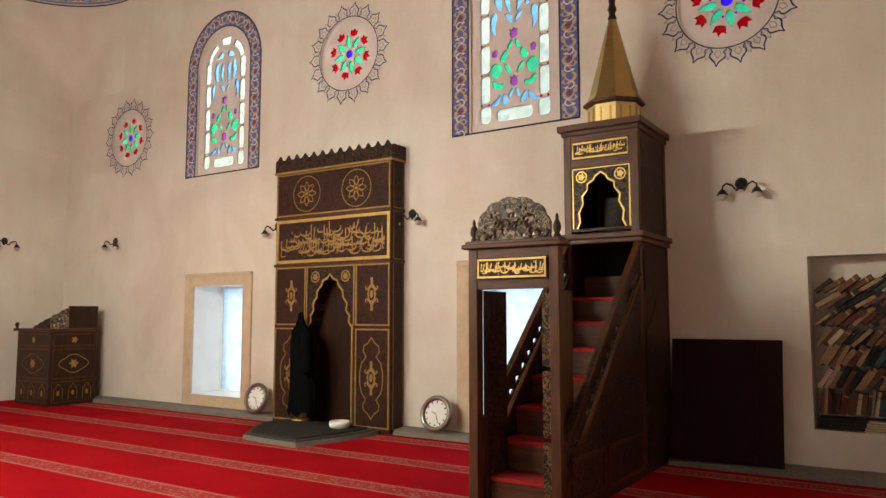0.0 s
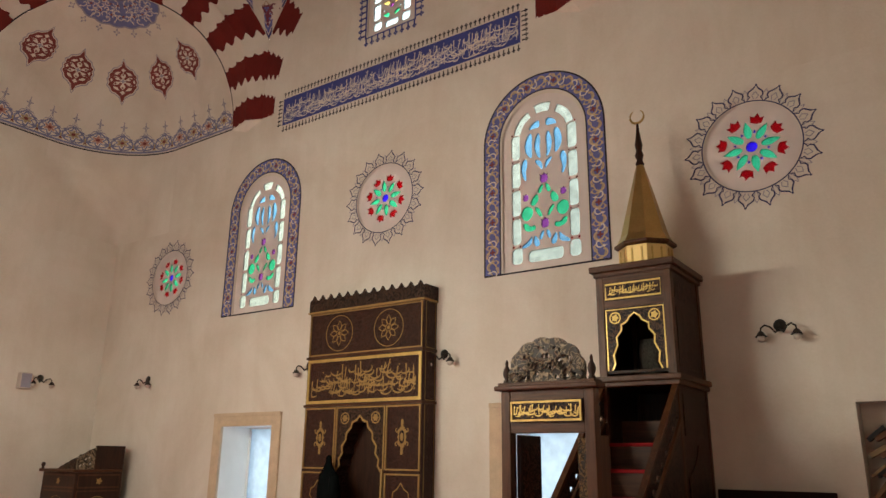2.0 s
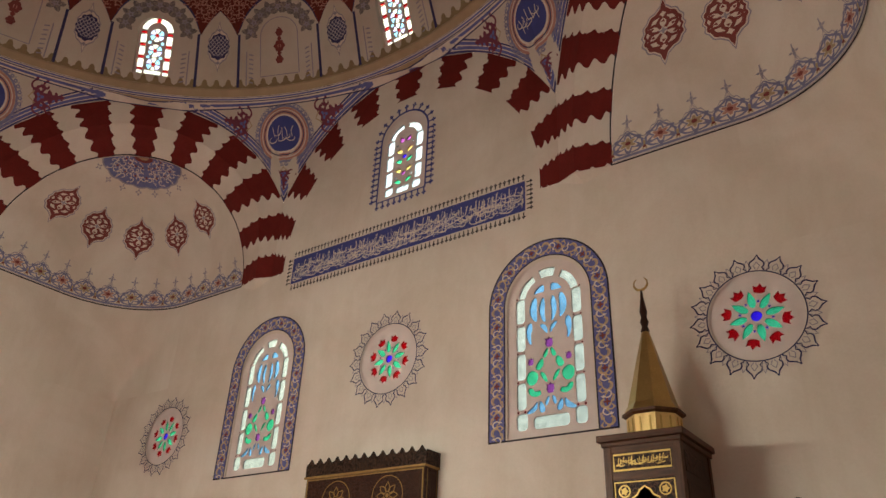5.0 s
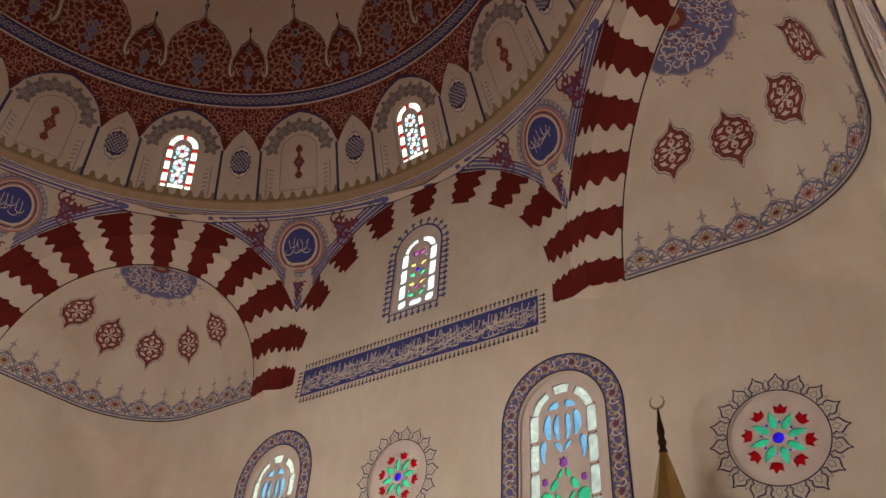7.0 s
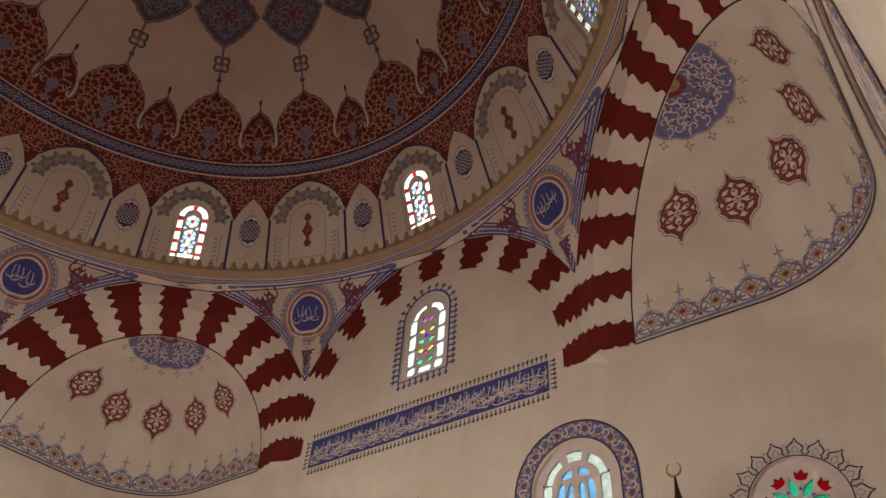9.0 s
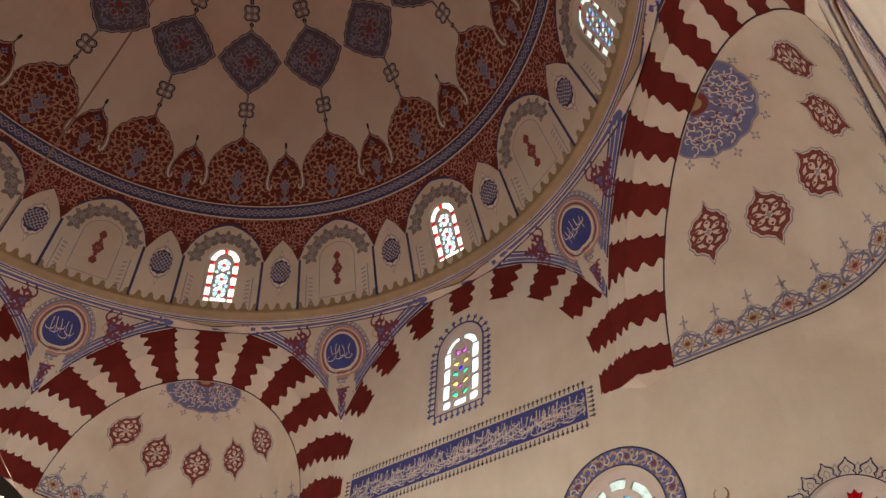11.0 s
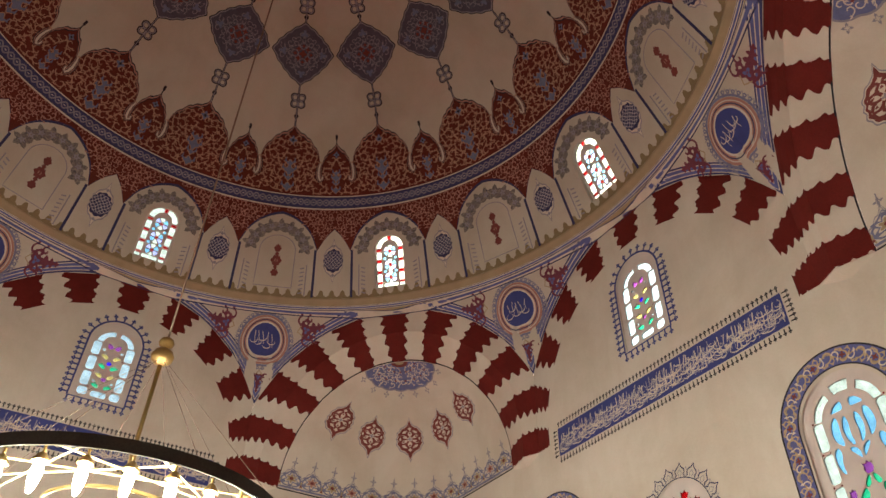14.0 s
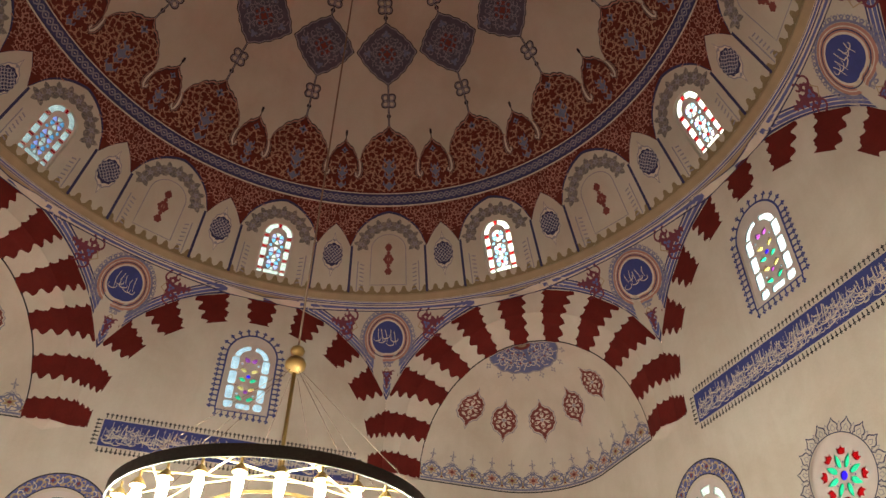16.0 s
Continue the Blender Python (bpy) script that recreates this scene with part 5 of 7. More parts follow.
for k in range(16):
    c = k * BAY
    blind = k % 2 == 1
    # navy posts beside each bay and grey leaf work round the niche
    for s in (-1, 1):
        pt.stroke("navy", [(c + s * 0.335 * BAY, 0.02), (c + s * 0.335 * BAY, 0.65), (c + s * 0.335 * BAY, 1.18)], 0.05, 0.009)
        pt.stroke("grey", [(c + s * 0.27 * BAY, 0.06), (c + s * 0.27 * BAY, 0.80)], 0.022, 0.008)
        for j in range(7):
            q = 0.10 + 0.10 * j
            pt.stroke("grey", [(c + s * 0.215 * BAY, q), (c + s * 0.25 * BAY, q + 0.03)], 0.030, 0.008)
    for j in range(9):
        a = math.pi * (j + 0.5) / 9
        x, q = c + 0.58 * math.cos(a), 1.12 + 0.60 * math.sin(a)
        pt.blob("scroll_grey", x, q, lambda b: 0.145 + 0.045 * math.cos(5 * b), 20, 0, 1, a, 0.008)
        pt.blob("grey", x, q, lambda b: 0.06 + 0.035 * math.cos(5 * b), 15, 0.3, 1, a + 0.6, 0.011)
    if blind:
        pt.stroke("grey", [(c - 0.37, 0.22), (c + 0.37, 0.22), (c + 0.37, 0.5), (c + 0.37, 1.12)] + [(c + 0.37 * math.cos(t), 1.12 + 0.37 * math.sin(t)) for t in np.linspace(0.2, math.pi - 0.2, 12)] + [(c - 0.37, 1.12), (c - 0.37, 0.22)], 0.018, 0.008)
        for q, rr in ((1.16, 0.09), (1.02, 0.05), (0.86, 0.13), (0.70, 0.05), (0.56, 0.09)):
            pt.blob("maroon", c, q, lambda a, rr=rr: rr * (0.95 + 0.12 * math.cos(6 * a)), 24, 0, 1, 0, 0.009, 0.85)
        pt.blob("rose", c, 0.86, 0.05, 10, 0.5, 1, 0, 0.012, 0.7)
        pt.stroke("maroon", [(c, 0.48), (c, 1.27)], 0.03, 0.010)
    # medallion between the bays
    d = c + BAY / 2
    pt.blob("grey", d, 0.92, lambda a: leaf_radius(0.31)(a), 60, 0.0, 2, 0, 0.008, 0.82)
    pt.blob("pale", d, 0.92, lambda a: leaf_radius(0.285)(a), 60, 0.0, 2, 0, 0.010, 0.82)
    pt.blob("navy", d, 0.92, lambda a: 0.235 + 0.014 * math.cos(12 * a) + 0.05 * abs(math.sin(a)) ** 3, 60, 0.0, 2, 0, 0.012, 0.84)
    for e in (-1, 1):
        for off in (-0.195, -0.13, -0.065, 0.0, 0.065, 0.13, 0.195):
            ln = math.sqrt(0.225 ** 2 - off ** 2)
            ends = [(off * 0.71 + t * 0.71 * e, 0.92 - e * off * 0.71 + t * 0.71) for t in (-ln, -ln * 0.5, 0, ln * 0.5, ln)]
            pt.stroke("lace_pale", [(d + x * 0.84, q + 0.012 * (-1) ** i) for i, (x, q) in enumerate(ends)], 0.015, 0.0145 + 0.0008 * e)
    for e in (-1, 1):
        pt.blob("grey", d, 0.92 + e * 0.36, lambda a: 0.035 + 0.012 * math.cos(4 * a), 12, 0, 1, 0, 0.0125)
    # fringe on the cornice
    for j in range(11):
        x = c + (j + 0.5) * BAY / 11
        pt.blob("fringe", x, 0.05, lambda a: 0.095 + 0.035 * math.cos(3 * a), 18, 0, 1, math.pi / 2, 0.007)
        pt.blob("fringe", x, 0.16, 0.035, 8, 0, 1, 0, 0.007)
pt.finish("dome_painting", ceiling, PAINTS)

for k in range(16):
    av = k * math.pi / 8
    pt = Paint(lambda p, q, off, av=av: dome(av + p / dome_rz(5.98 + q)[0], 5.98 + q, off))

    def diamond(size, wave):
        def r(a):
            base = size / (abs(math.cos(a)) ** 1.25 + abs(math.sin(a)) ** 1.25) ** (1 / 1.25)
            return base * (1 + wave * math.cos(16 * a))
        return r
    pt.blob("ink", 0, 0, diamond(0.74, 0.02), 96, 0, 3, 0, 0.010)
    pt.blob("grey", 0, 0, diamond(0.715, 0.02), 96, 0, 3, 0, 0.014)
    pt.blob("diamond", 0, 0, diamond(0.685, 0.02), 96, 0, 3, 0, 0.018)
    pt.scrolls("lilac", 0, lambda x, q: 0.20 < abs(x) + abs(q) < 0.60, 0.62, -0.60, 0.60, 0.125, 0.013, 0.021, 31, 1)
    for j in range(4):
        a = math.pi / 2 * j
        c, d = math.cos(a), math.sin(a)
        pt.blob("lilac", 0.19 * c, 0.19 * d, 0.088, 16, 0.80, 1, 0, 0.024)
        pt.blob("maroon", 0.19 * c, 0.19 * d, lambda b: 0.038 + 0.014 * math.cos(4 * b), 12, 0, 1, 0, 0.024)
        pt.blob("maroon", 0.11 * (c - d), 0.11 * (c + d), lambda b: 0.05 + 0.02 * math.cos(4 * b), 16, 0, 1, a, 0.024)
        pt.blob("faded_blue", 0.47 * c, 0.47 * d, lambda b: 0.07 + 0.03 * math.cos(3 * b), 18, 0, 1, a, 0.024)
    pt.blob("maroon", 0, 0, lambda a: 0.075 + 0.02 * math.cos(4 * a), 16, 0, 1, 0, 0.024)
    # stems and knots above and below
    for q0, q1, kn in ((-1.78, -0.70, -1.13), (0.70, 1.42, 1.12)):
        pt.stroke("ink", [(0, q0), (0, (q0 + q1) / 2), (0, q1)], 0.045, 0.010)
        pt.stroke("grey", [(0, q0), (0, (q0 + q1) / 2), (0, q1)], 0.016, 0.013)
        for j in range(4):
            a = math.pi / 4 + math.pi / 2 * j
            pt.blob("ink", 0.11 * math.cos(a), kn + 0.11 * math.sin(a), 0.105, 14, 0.45, 1, a, 0.012, 1.1)
            pt.blob("grey", 0.11 * math.cos(a), kn + 0.11 * math.sin(a), 0.078, 14, 0.72, 1, a, 0.015, 1.1)
        pt.blob("ink", 0, kn - 0.38 if kn < 0 else kn - 0.26, 0.055, 10, 0, 1, 0, 0.014)
    pt.blob("ink", 0, 1.40, lambda a: 0.07 + 0.03 * math.cos(2 * a), 12, 0, 1, math.pi / 2, 0.012)
    pt.finish("dome_diamond", ceiling, PAINTS)


# ---- low windows, plinth and niche of the prayer wall ----
for x in DOORS:
    win = tagged(new("window_5"), "bright low rectangular window in a beige stone frame", "window", kind="structure")
    win.matrix_basis = pose(x, HALF, 0)
    o, i = rect(-0.83, 0.83, 0.04, 2.32), rect(-0.63, 0.63, 0.27, 2.11)
    v, f = plate([o, i], lambda p, q, d: (p, d, q), -0.035, 0.015)
    mesh_object("window_frame", v, f, SANDSTONE, win, "worn beige stone surround")
    part("moulding", boxed(-0.83, 0.83, -0.055, -0.03, 2.27, 2.33, bevel=0.008), SANDSTONE, win)
    part("window_sill", boxed(-0.63, 0.63, -0.02, 0.72, 0.22, 0.275, bevel=0.01), WHITE, win, "white window sill")
    v, f = plate([rect(-0.64, 0.64, 0.25, 2.13), rect(-0.60, 0.60, 0.30, 2.09)], lambda p, q, d: (p, d, q), 0.60, 0.66)
    mesh_object("sash", v, f, WHITE, win)
    v, f = plate([rect(-0.60, 0.60, 0.30, 2.09)], lambda p, q, d: (p, d, q), 0.62, 0.626)
    mesh_object("pane", v, f, FROST, win).visible_shadow = False
    for sx, nm in ((-1, "reveal"), (1, "reveal")):
        part(nm, boxed(*sorted((sx * 0.63, sx * 0.645)), 0.016, 0.74, 0.24, 2.13), WHITE, win)
    part("reveal", boxed(-0.63, 0.63, 0.016, 0.74, 2.115, 2.13), WHITE, win)


def plinth(name, x0, x1):
    bm = bmesh.new()
    n = max(2, int((x1 - x0) / 0.25))
    rings = []
    for k in range(n + 1):
        x = x0 + (x1 - x0) * k / n
        w = 0.012 * noise.noise(Vector((x * 2.1, 0, 0)))
        sec = [(HALF - 0.30 + w, 0.0), (HALF - 0.29 + w, 0.050), (HALF - 0.26 + w, 0.070), (HALF - 0.05, 0.085), (HALF, 0.085), (HALF, 0.0)]
        rings.append([bm.verts.new((x, y, z + 0.006 * noise.noise(Vector((x * 3, y * 9, z * 5))))) for y, z in sec])
    for a, b in zip(rings, rings[1:]):
        for j in range(6):
            bm.faces.new((a[j], a[(j + 1) % 6], b[(j + 1) % 6], b[j]))
    bm.faces.new(rings[0])
    bm.faces.new(rings[-1])
    ob = part(name, bm, STONE)
    return tagged(ob, "low grey stone plinth along the prayer wall", "plinth", kind="structure")


plinth("plinth_1", -7.4, -1.16)
plinth("plinth_2", 1.12, 3.94)
plinth("plinth_3", 4.81, 7.45)

# niche with books
niche = tagged(new("niche"), "deep wall niche filled with stacked old books", "niche", kind="structure")
v, f = plate([rect(6.19, 7.32, 0.43, 2.23)], deep, 0.31, 0.36)
mesh_object("niche_back", v, f, PLASTER, niche)

COVERS = [plain("book cover " + n, c, 0.7, vary=0.25, scale=8) for n, c in (
    ("brown", (0.12, 0.055, 0.03)), ("tan", (0.26, 0.17, 0.09)), ("maroon", (0.10, 0.03, 0.022)), ("black", (0.02, 0.018, 0.018)),
    ("green", (0.03, 0.06, 0.05)), ("blue", (0.035, 0.045, 0.06)), ("cream", (0.45, 0.38, 0.28)))]
PAGES = plain("aged paper", (0.52, 0.43, 0.30), 0.9, vary=0.2, grain=160)
rnd = random.Random(5)


def book(x, y, z, wide, tall, thick, angle, cover):
    """A closed book, spine out, its foot at (x, z), leaning by an angle."""
    bk = tagged(new("book"), "old worn book stacked in the wall niche", "book", "books in the niche")
    bk.matrix_basis = Matrix.Translation((x, y, z)) @ Matrix.Rotation(radians(angle), 4, 'Y')
    bm = bmesh.new()
    box(bm, 0, thick * 0.10, 0, wide, 0, tall)
    box(bm, thick * 0.90, thick, 0, wide, 0, tall)
    box(bm, 0, thick, -0.004, 0.004, 0, tall)
    part("cover", bm, cover, bk)
    part("pages", boxed(thick * 0.1, thick * 0.9, 0.006, wide - 0.004, 0.005, tall - 0.005), PAGES, bk)
    if rnd.random() < 0.35:
        part("spine_band", boxed(thick * 0.02, thick * 0.98, -0.006, -0.003, tall * 0.72, tall * 0.80), GOLD_DULL, bk)
    return bk


level = 0.60
row = 0
while level < 1.98:
    x = 6.25
    lean = (8, 30, 33, 42, 50, 55)[min(row, 5)]
    tall_max = 0.0
    while x < 7.16:
        tall = rnd.uniform(0.19, 0.27)
        th = rnd.uniform(0.022, 0.055)
        a = lean + rnd.uniform(-5, 5)
        if x + tall * math.sin(radians(a)) + th > 7.28:
            break
        z = level + th * math.sin(radians(a)) + rnd.uniform(0, 0.01)
        book(x, HALF + 0.04 + rnd.uniform(0, 0.05), z, rnd.uniform(0.14, 0.18), tall, th, a, rnd.choice(COVERS[:5] + [COVERS[0], COVERS[1], COVERS[6], COVERS[1], COVERS[3], COVERS[3]]))
        x += th / math.cos(radians(a)) + 0.003
        tall_max = max(tall_max, tall * math.cos(radians(a)))
    level += tall_max * 0.92 + 0.012
    row += 1
crate = thing("wire_basket", "dark wire basket of small books in the niche", "basket", at=(6.24, HALF + 0.05, 0.45))
bm = bmesh.new()
for k in range(9):
    box(bm, 0.055 * k, 0.055 * k + 0.006, 0, 0.006, 0, 0.14)
for k in range(5):
    box(bm, 0, 0.45, 0, 0.006, 0.034 * k, 0.034 * k + 0.006)
part("mesh", bm, IRON, crate)
part("load", boxed(0.01, 0.44, 0.02, 0.24, 0.01, 0.12, bevel=0.01), COVERS[3], crate)
stack = thing("paper_pile", "pile of loose pale papers in the niche", "papers", at=(6.76, HALF + 0.01, 0.45))
for k in range(5):
    sh = part("sheet", boxed(-0.11, 0.11, 0, 0.28, 0.024 * k, 0.024 * k + 0.018, bevel=0.004), PAGES, stack)
    sh.matrix_basis = pose(0.01 * k, 0, 0, 0, 0, (-7, 5, -3, 9, -5)[k])

# ---- mihrab ----
mih = thing("mihrab", "dark carved wooden mihrab with gilt panels and arched niche", "mihrab", at=(0, 0, 0))
MX0, MX1, MY = -1.14, 1.08, 7.19
CX = -0.02
ogee_pts = [(0.41, 0.05), (0.41, 1.45), (0.36, 1.52), (0.375, 1.60), (0.31, 1.68), (0.325, 1.78), (0.25, 1.87), (0.245, 1.96), (0.16, 2.04), (0.14, 2.11), (0.06, 2.14), (0.0, 2.20)]
niche_line = [(CX + x, z) for x, z in ogee_pts] + [(CX - x, z) for x, z in reversed(ogee_pts[:-1])]


def front(p, q, d):
    return (p, MY + d, q)


v, f = plate([rect(MX0, MX1, 0.0, 3.80), niche_line], front, 0.0, 0.30)
mesh_object("body", v, f, MIHRAB_WOOD, mih, "dark stained walnut casing")
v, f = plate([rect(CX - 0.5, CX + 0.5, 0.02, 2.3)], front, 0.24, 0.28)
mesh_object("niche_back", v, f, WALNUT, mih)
crest = [(MX0 - 0.02, 3.80), (MX1 + 0.02, 3.80), (MX1 + 0.02, 3.96)]
nl = 13
w = (MX1 - MX0 + 0.04) / nl
for k in range(nl):
    xr = MX1 + 0.02 - k * w
    crest += [(xr - w * 0.08, 3.985), (xr - w * 0.25, 4.00), (xr - w * 0.38, 4.03), (xr - w * 0.5, 4.06), (xr - w * 0.62, 4.03), (xr - w * 0.75, 4.00), (xr - w * 0.92, 3.985)]
crest.append((MX0 - 0.02, 3.96))
v, f = plate([crest], front, -0.02, 0.01)
mesh_object("crest", v, f, CARVED, mih, "carved scalloped crest")
part("crest_return", boxed(MX1, MX1 + 0.02, MY + 0.01, HALF, 3.80, 4.0), CARVED, mih)
part("crest_top", boxed(MX0, MX1, MY + 0.01, HALF, 3.80, 3.93), WALNUT, mih)


def strip(parent, x0, x1, z0, z1, y, w=0.022, mat=GOLD_DULL, name="gilt_moulding", d=0.014):
    bm = bmesh.new()
    box(bm, x0, x1, y - d, y + 0.004, z0, z0 + w)
    box(bm, x0, x1, y - d, y + 0.004, z1 - w, z1)
    box(bm, x0, x0 + w, y - d, y + 0.004, z0 + w, z1 - w)
    box(bm, x1 - w, x1, y - d, y + 0.004, z0 + w, z1 - w)
    return part(name, bm, mat, parent)


for z in (3.08, 2.36):
    part("cornice_rail", boxed(MX0 - 0.015, MX1 + 0.015, MY - 0.03, HALF, z - 0.02, z + 0.02, bevel=0.006), WALNUT_X, mih)
part("cornice_rail", boxed(MX0 - 0.025, MX1 + 0.025, MY - 0.04, HALF, 3.77, 3.80, bevel=0.006), GOLD_DULL, mih)
strip(mih, MX0 + 0.02, MX1 - 0.02, 3.11, 3.76, MY, 0.018)
strip(mih, MX0 + 0.02, MX1 - 0.02, 2.39, 3.05, MY, 0.045, GOLD)
for x0, x1 in ((MX0 + 0.02, CX - 0.48), (CX + 0.48, MX1 - 0.02)):
    strip(mih, x0, x1, 1.46, 2.33, MY)
    strip(mih, x0, x1, 0.06, 1.42, MY)
bm = bmesh.new()
box(bm, CX - 0.46, CX + 0.46, MY - 0.014, MY + 0.004, 2.31, 2.33)
for s in (-1, 1):
    box(bm, CX + s * 0.45 - 0.011, CX + s * 0.45 + 0.011, MY - 0.014, MY + 0.004, 1.46, 2.31)
part("gilt_moulding", bm, GOLD_DULL, mih)
for s in (-1, 1):
    part("niche_colonette", boxed(CX + s * 0.435 - 0.016, CX + s * 0.435 + 0.016, MY - 0.03, MY + 0.01, 0.10, 1.48, bevel=0.01), GOLD_DULL, mih)
sideways = lambda p, q, off: (MX1 + off, p, q)
sp = Paint(sideways)
for z0, z1 in ((3.11, 3.76), (2.39, 3.05), (0.06, 2.33)):
    sp.stroke("gold_dull", [(MY + 0.05, z0), (HALF - 0.04, z0), (HALF - 0.04, z1), (MY + 0.05, z1), (MY + 0.05, z0)], 0.014, 0.004)
sp.finish("side_moulding", mih, PAINTS)
mp = Paint(lambda p, q, off: (p, MY - off, q))
# gilt line round the niche
mp.stroke("gold_dull", niche_line[1:-1], 0.032, 0.014)
for s in (-1, 1):
    mp.blob("gold_dull", CX + s * 0.29, 2.17, 0.085, 24, 0.80, 1, off=0.010)
    mp.blob("gold_dull", CX + s * 0.29, 2.17, lambda a: 0.048 + 0.012 * math.cos(6 * a), 18, 0, 1, off=0.010)
    # star roundels at the top
    c = (MX0 + MX1) / 2 + s * 0.48
    mp.blob("gold_dull", c, 3.43, 0.275, 48, 0.955, 1, off=0.008)
    for k in range(8):
        a = math.pi / 4 * k
        pts = blade(c + 0.035 * math.cos(a), 3.43 + 0.035 * math.sin(a), 0.15, 0.085, a)
        mp.stroke("gold_dull", pts + pts[:1], 0.013, 0.008)
    mp.blob("gold_dull", c, 3.43, 0.03, 10, 0, 1, off=0.008)
    # panel ornaments
    cx = CX + s * 0.77
    for z, big in ((1.90, False), (0.74, True)):
        mp.blob("gold_dull", cx, z, lambda a: 0.115 + 0.03 * math.cos(2 * a + math.pi) + 0.012 * math.cos(8 * a), 40, 0.0, 2, 0, 0.009, 0.85)
        boss = Paint(lambda p, q, off: (p, MY - off, q))
        boss.blob("carved", cx, z, lambda a: 0.070 + 0.02 * math.cos(2 * a + math.pi), 30, 0.62, 1, 0, 0.013, 0.85)
        boss.finish("boss", mih, PAINTS)
        for e in (-1, 1):
            mp.curl("gold_dull", cx + e * 0.085, z + 0.10, 0.045, 1.5 + e, e, 0.012, 0.010, 1)
            mp.curl("gold_dull", cx + e * 0.085, z - 0.10, 0.045, -1.5 - e, -e, 0.012, 0.010, 1)
        for e in (-1, 1):
            mp.blob("gold_dull", cx, z + e * 0.19, lambda a: 0.035 + 0.015 * math.cos(2 * a + math.pi), 12, 0, 1, 0, 0.009)
        if big:
            out = [(0.0, 0.56), (0.06, 0.48), (0.13, 0.44), (0.14, 0.36), (0.09, 0.29), (0.17, 0.20), (0.20, 0.08)]
            line = out + [(x, -y) for x, y in reversed(out)]
            line = line + [(-x, y) for x, y in reversed(line)]
            mp.stroke("gold_dull", [(cx + x, z + y) for x, y in line] + [(cx + line[0][0], z + line[0][1])], 0.016, 0.009)
mp.band("carved", CX - 0.435, CX + 0.435, 40, lambda p: (1.5 if abs(p - CX) > 0.41 else float(np.interp(abs(p - CX), [0, .06, .14, .16, .245, .25, .31, .325, .36, .41], [2.2, 2.14, 2.11, 2.04, 1.96, 1.87, 1.75, 1.68, 1.56, 1.5]))) + 0.012, 2.31, 1, 0.005)
scripture(mp, "gold_dull", MX0 + 0.12, MX1 - 0.12, 2.46, 2.80, 3, 12.0, 0.9)
scripture(mp, "gold_dull", MX0 + 0.30, MX1 - 0.16, 2.62, 3.00, 8, 11.0, 0.9)
mp.finish("gilt_ornament", mih, PAINTS)

# ---- stone slab before the mihrab and what stands there ----
slab = thing("stone_step", "dark worn stone step before the mihrab", "step", at=(0.0, 0.0, 0))
foot = [(-0.90, 6.72), (-0.62, 6.28), (-0.34, 5.88), (0.20, 5.80), (0.70, 5.78), (0.88, 6.40), (0.96, 6.95), (0.92, 7.16), (-0.86, 7.16)]
for nm, size, z0, z1, mt, lb in (("tread", 1.0, 0.0, 0.055, STONE, ""), ("edging", 0.97, 0.055, 0.075, RUG_GREY, ""), ("mat", 0.86, 0.075, 0.095, MAT, "dark grey woven mat")):
    v, f = plate([[(0.05 + (x - 0.05) * size, 6.5 + (y - 6.5) * size) for x, y in foot]], lambda p, q, d: (p, q, d), z0, z1, [-0.012])
    mesh_object(nm, v, f, mt, slab, lb)
pot = thing("white_bowl", "small white plastic bowl on the step", "bowl", at=(0.52, 6.80, 0.095))
part("bowl", lathe([(0.0, 0.0), (0.10, 0.0), (0.135, 0.02), (0.14, 0.09), (0.13, 0.095), (0.12, 0.03), (0.0, 0.02)], 24), WHITE, pot, smooth=True)

robe = thing("black_robe", "long black prayer robe hanging in the niche", "robe", at=(-0.40, 7.02, 0.0))
bm = bmesh.new()
rings = []
for j, (z, rx, ry) in enumerate(((0.20, 0.23, 0.12), (0.24, 0.24, 0.125), (0.55, 0.23, 0.12), (0.90, 0.215, 0.11), (1.20, 0.20, 0.10), (1.38, 0.165, 0.09), (1.47, 0.09, 0.06), (1.56, 0.045, 0.04), (1.61, 0.05, 0.04), (1.65, 0.02, 0.02))):
    ring = []
    for k in range(40):
        a = 2 * math.pi * k / 40
        fold = 1 + 0.10 * math.sin(a * 9 + 0.7 * j) * (1 - z / 1.7)
        ring.append(bm.verts.new((rx * fold * math.cos(a) + 0.03 * math.sin(z * 3), ry * fold * math.sin(a), z + (0.03 * math.sin(a * 5) if j == 0 else 0))))
    rings.append(ring)
for a, b in zip(rings, rings[1:]):
    for k in range(40):
        bm.faces.new((a[k], a[(k + 1) % 40], b[(k + 1) % 40], b[k]))
bm.faces.new(rings[-1])
part("cloth", bm, CLOTH_BLACK, robe, smooth=True)
part("sleeve", tube([(0.14, -0.06, 1.36), (0.19, -0.10, 1.1), (0.20, -0.12, 0.86), (0.25, -0.12, 0.80)], [0.07, 0.085, 0.09, 0.07], 12), CLOTH_BLACK, robe, smooth=True)
part("stand_foot", lathe([(0.0, 0.108), (0.13, 0.108), (0.12, 0.13), (0.02, 0.15), (0.016, 0.30), (0.0, 0.30)], 16), BRASS, robe)


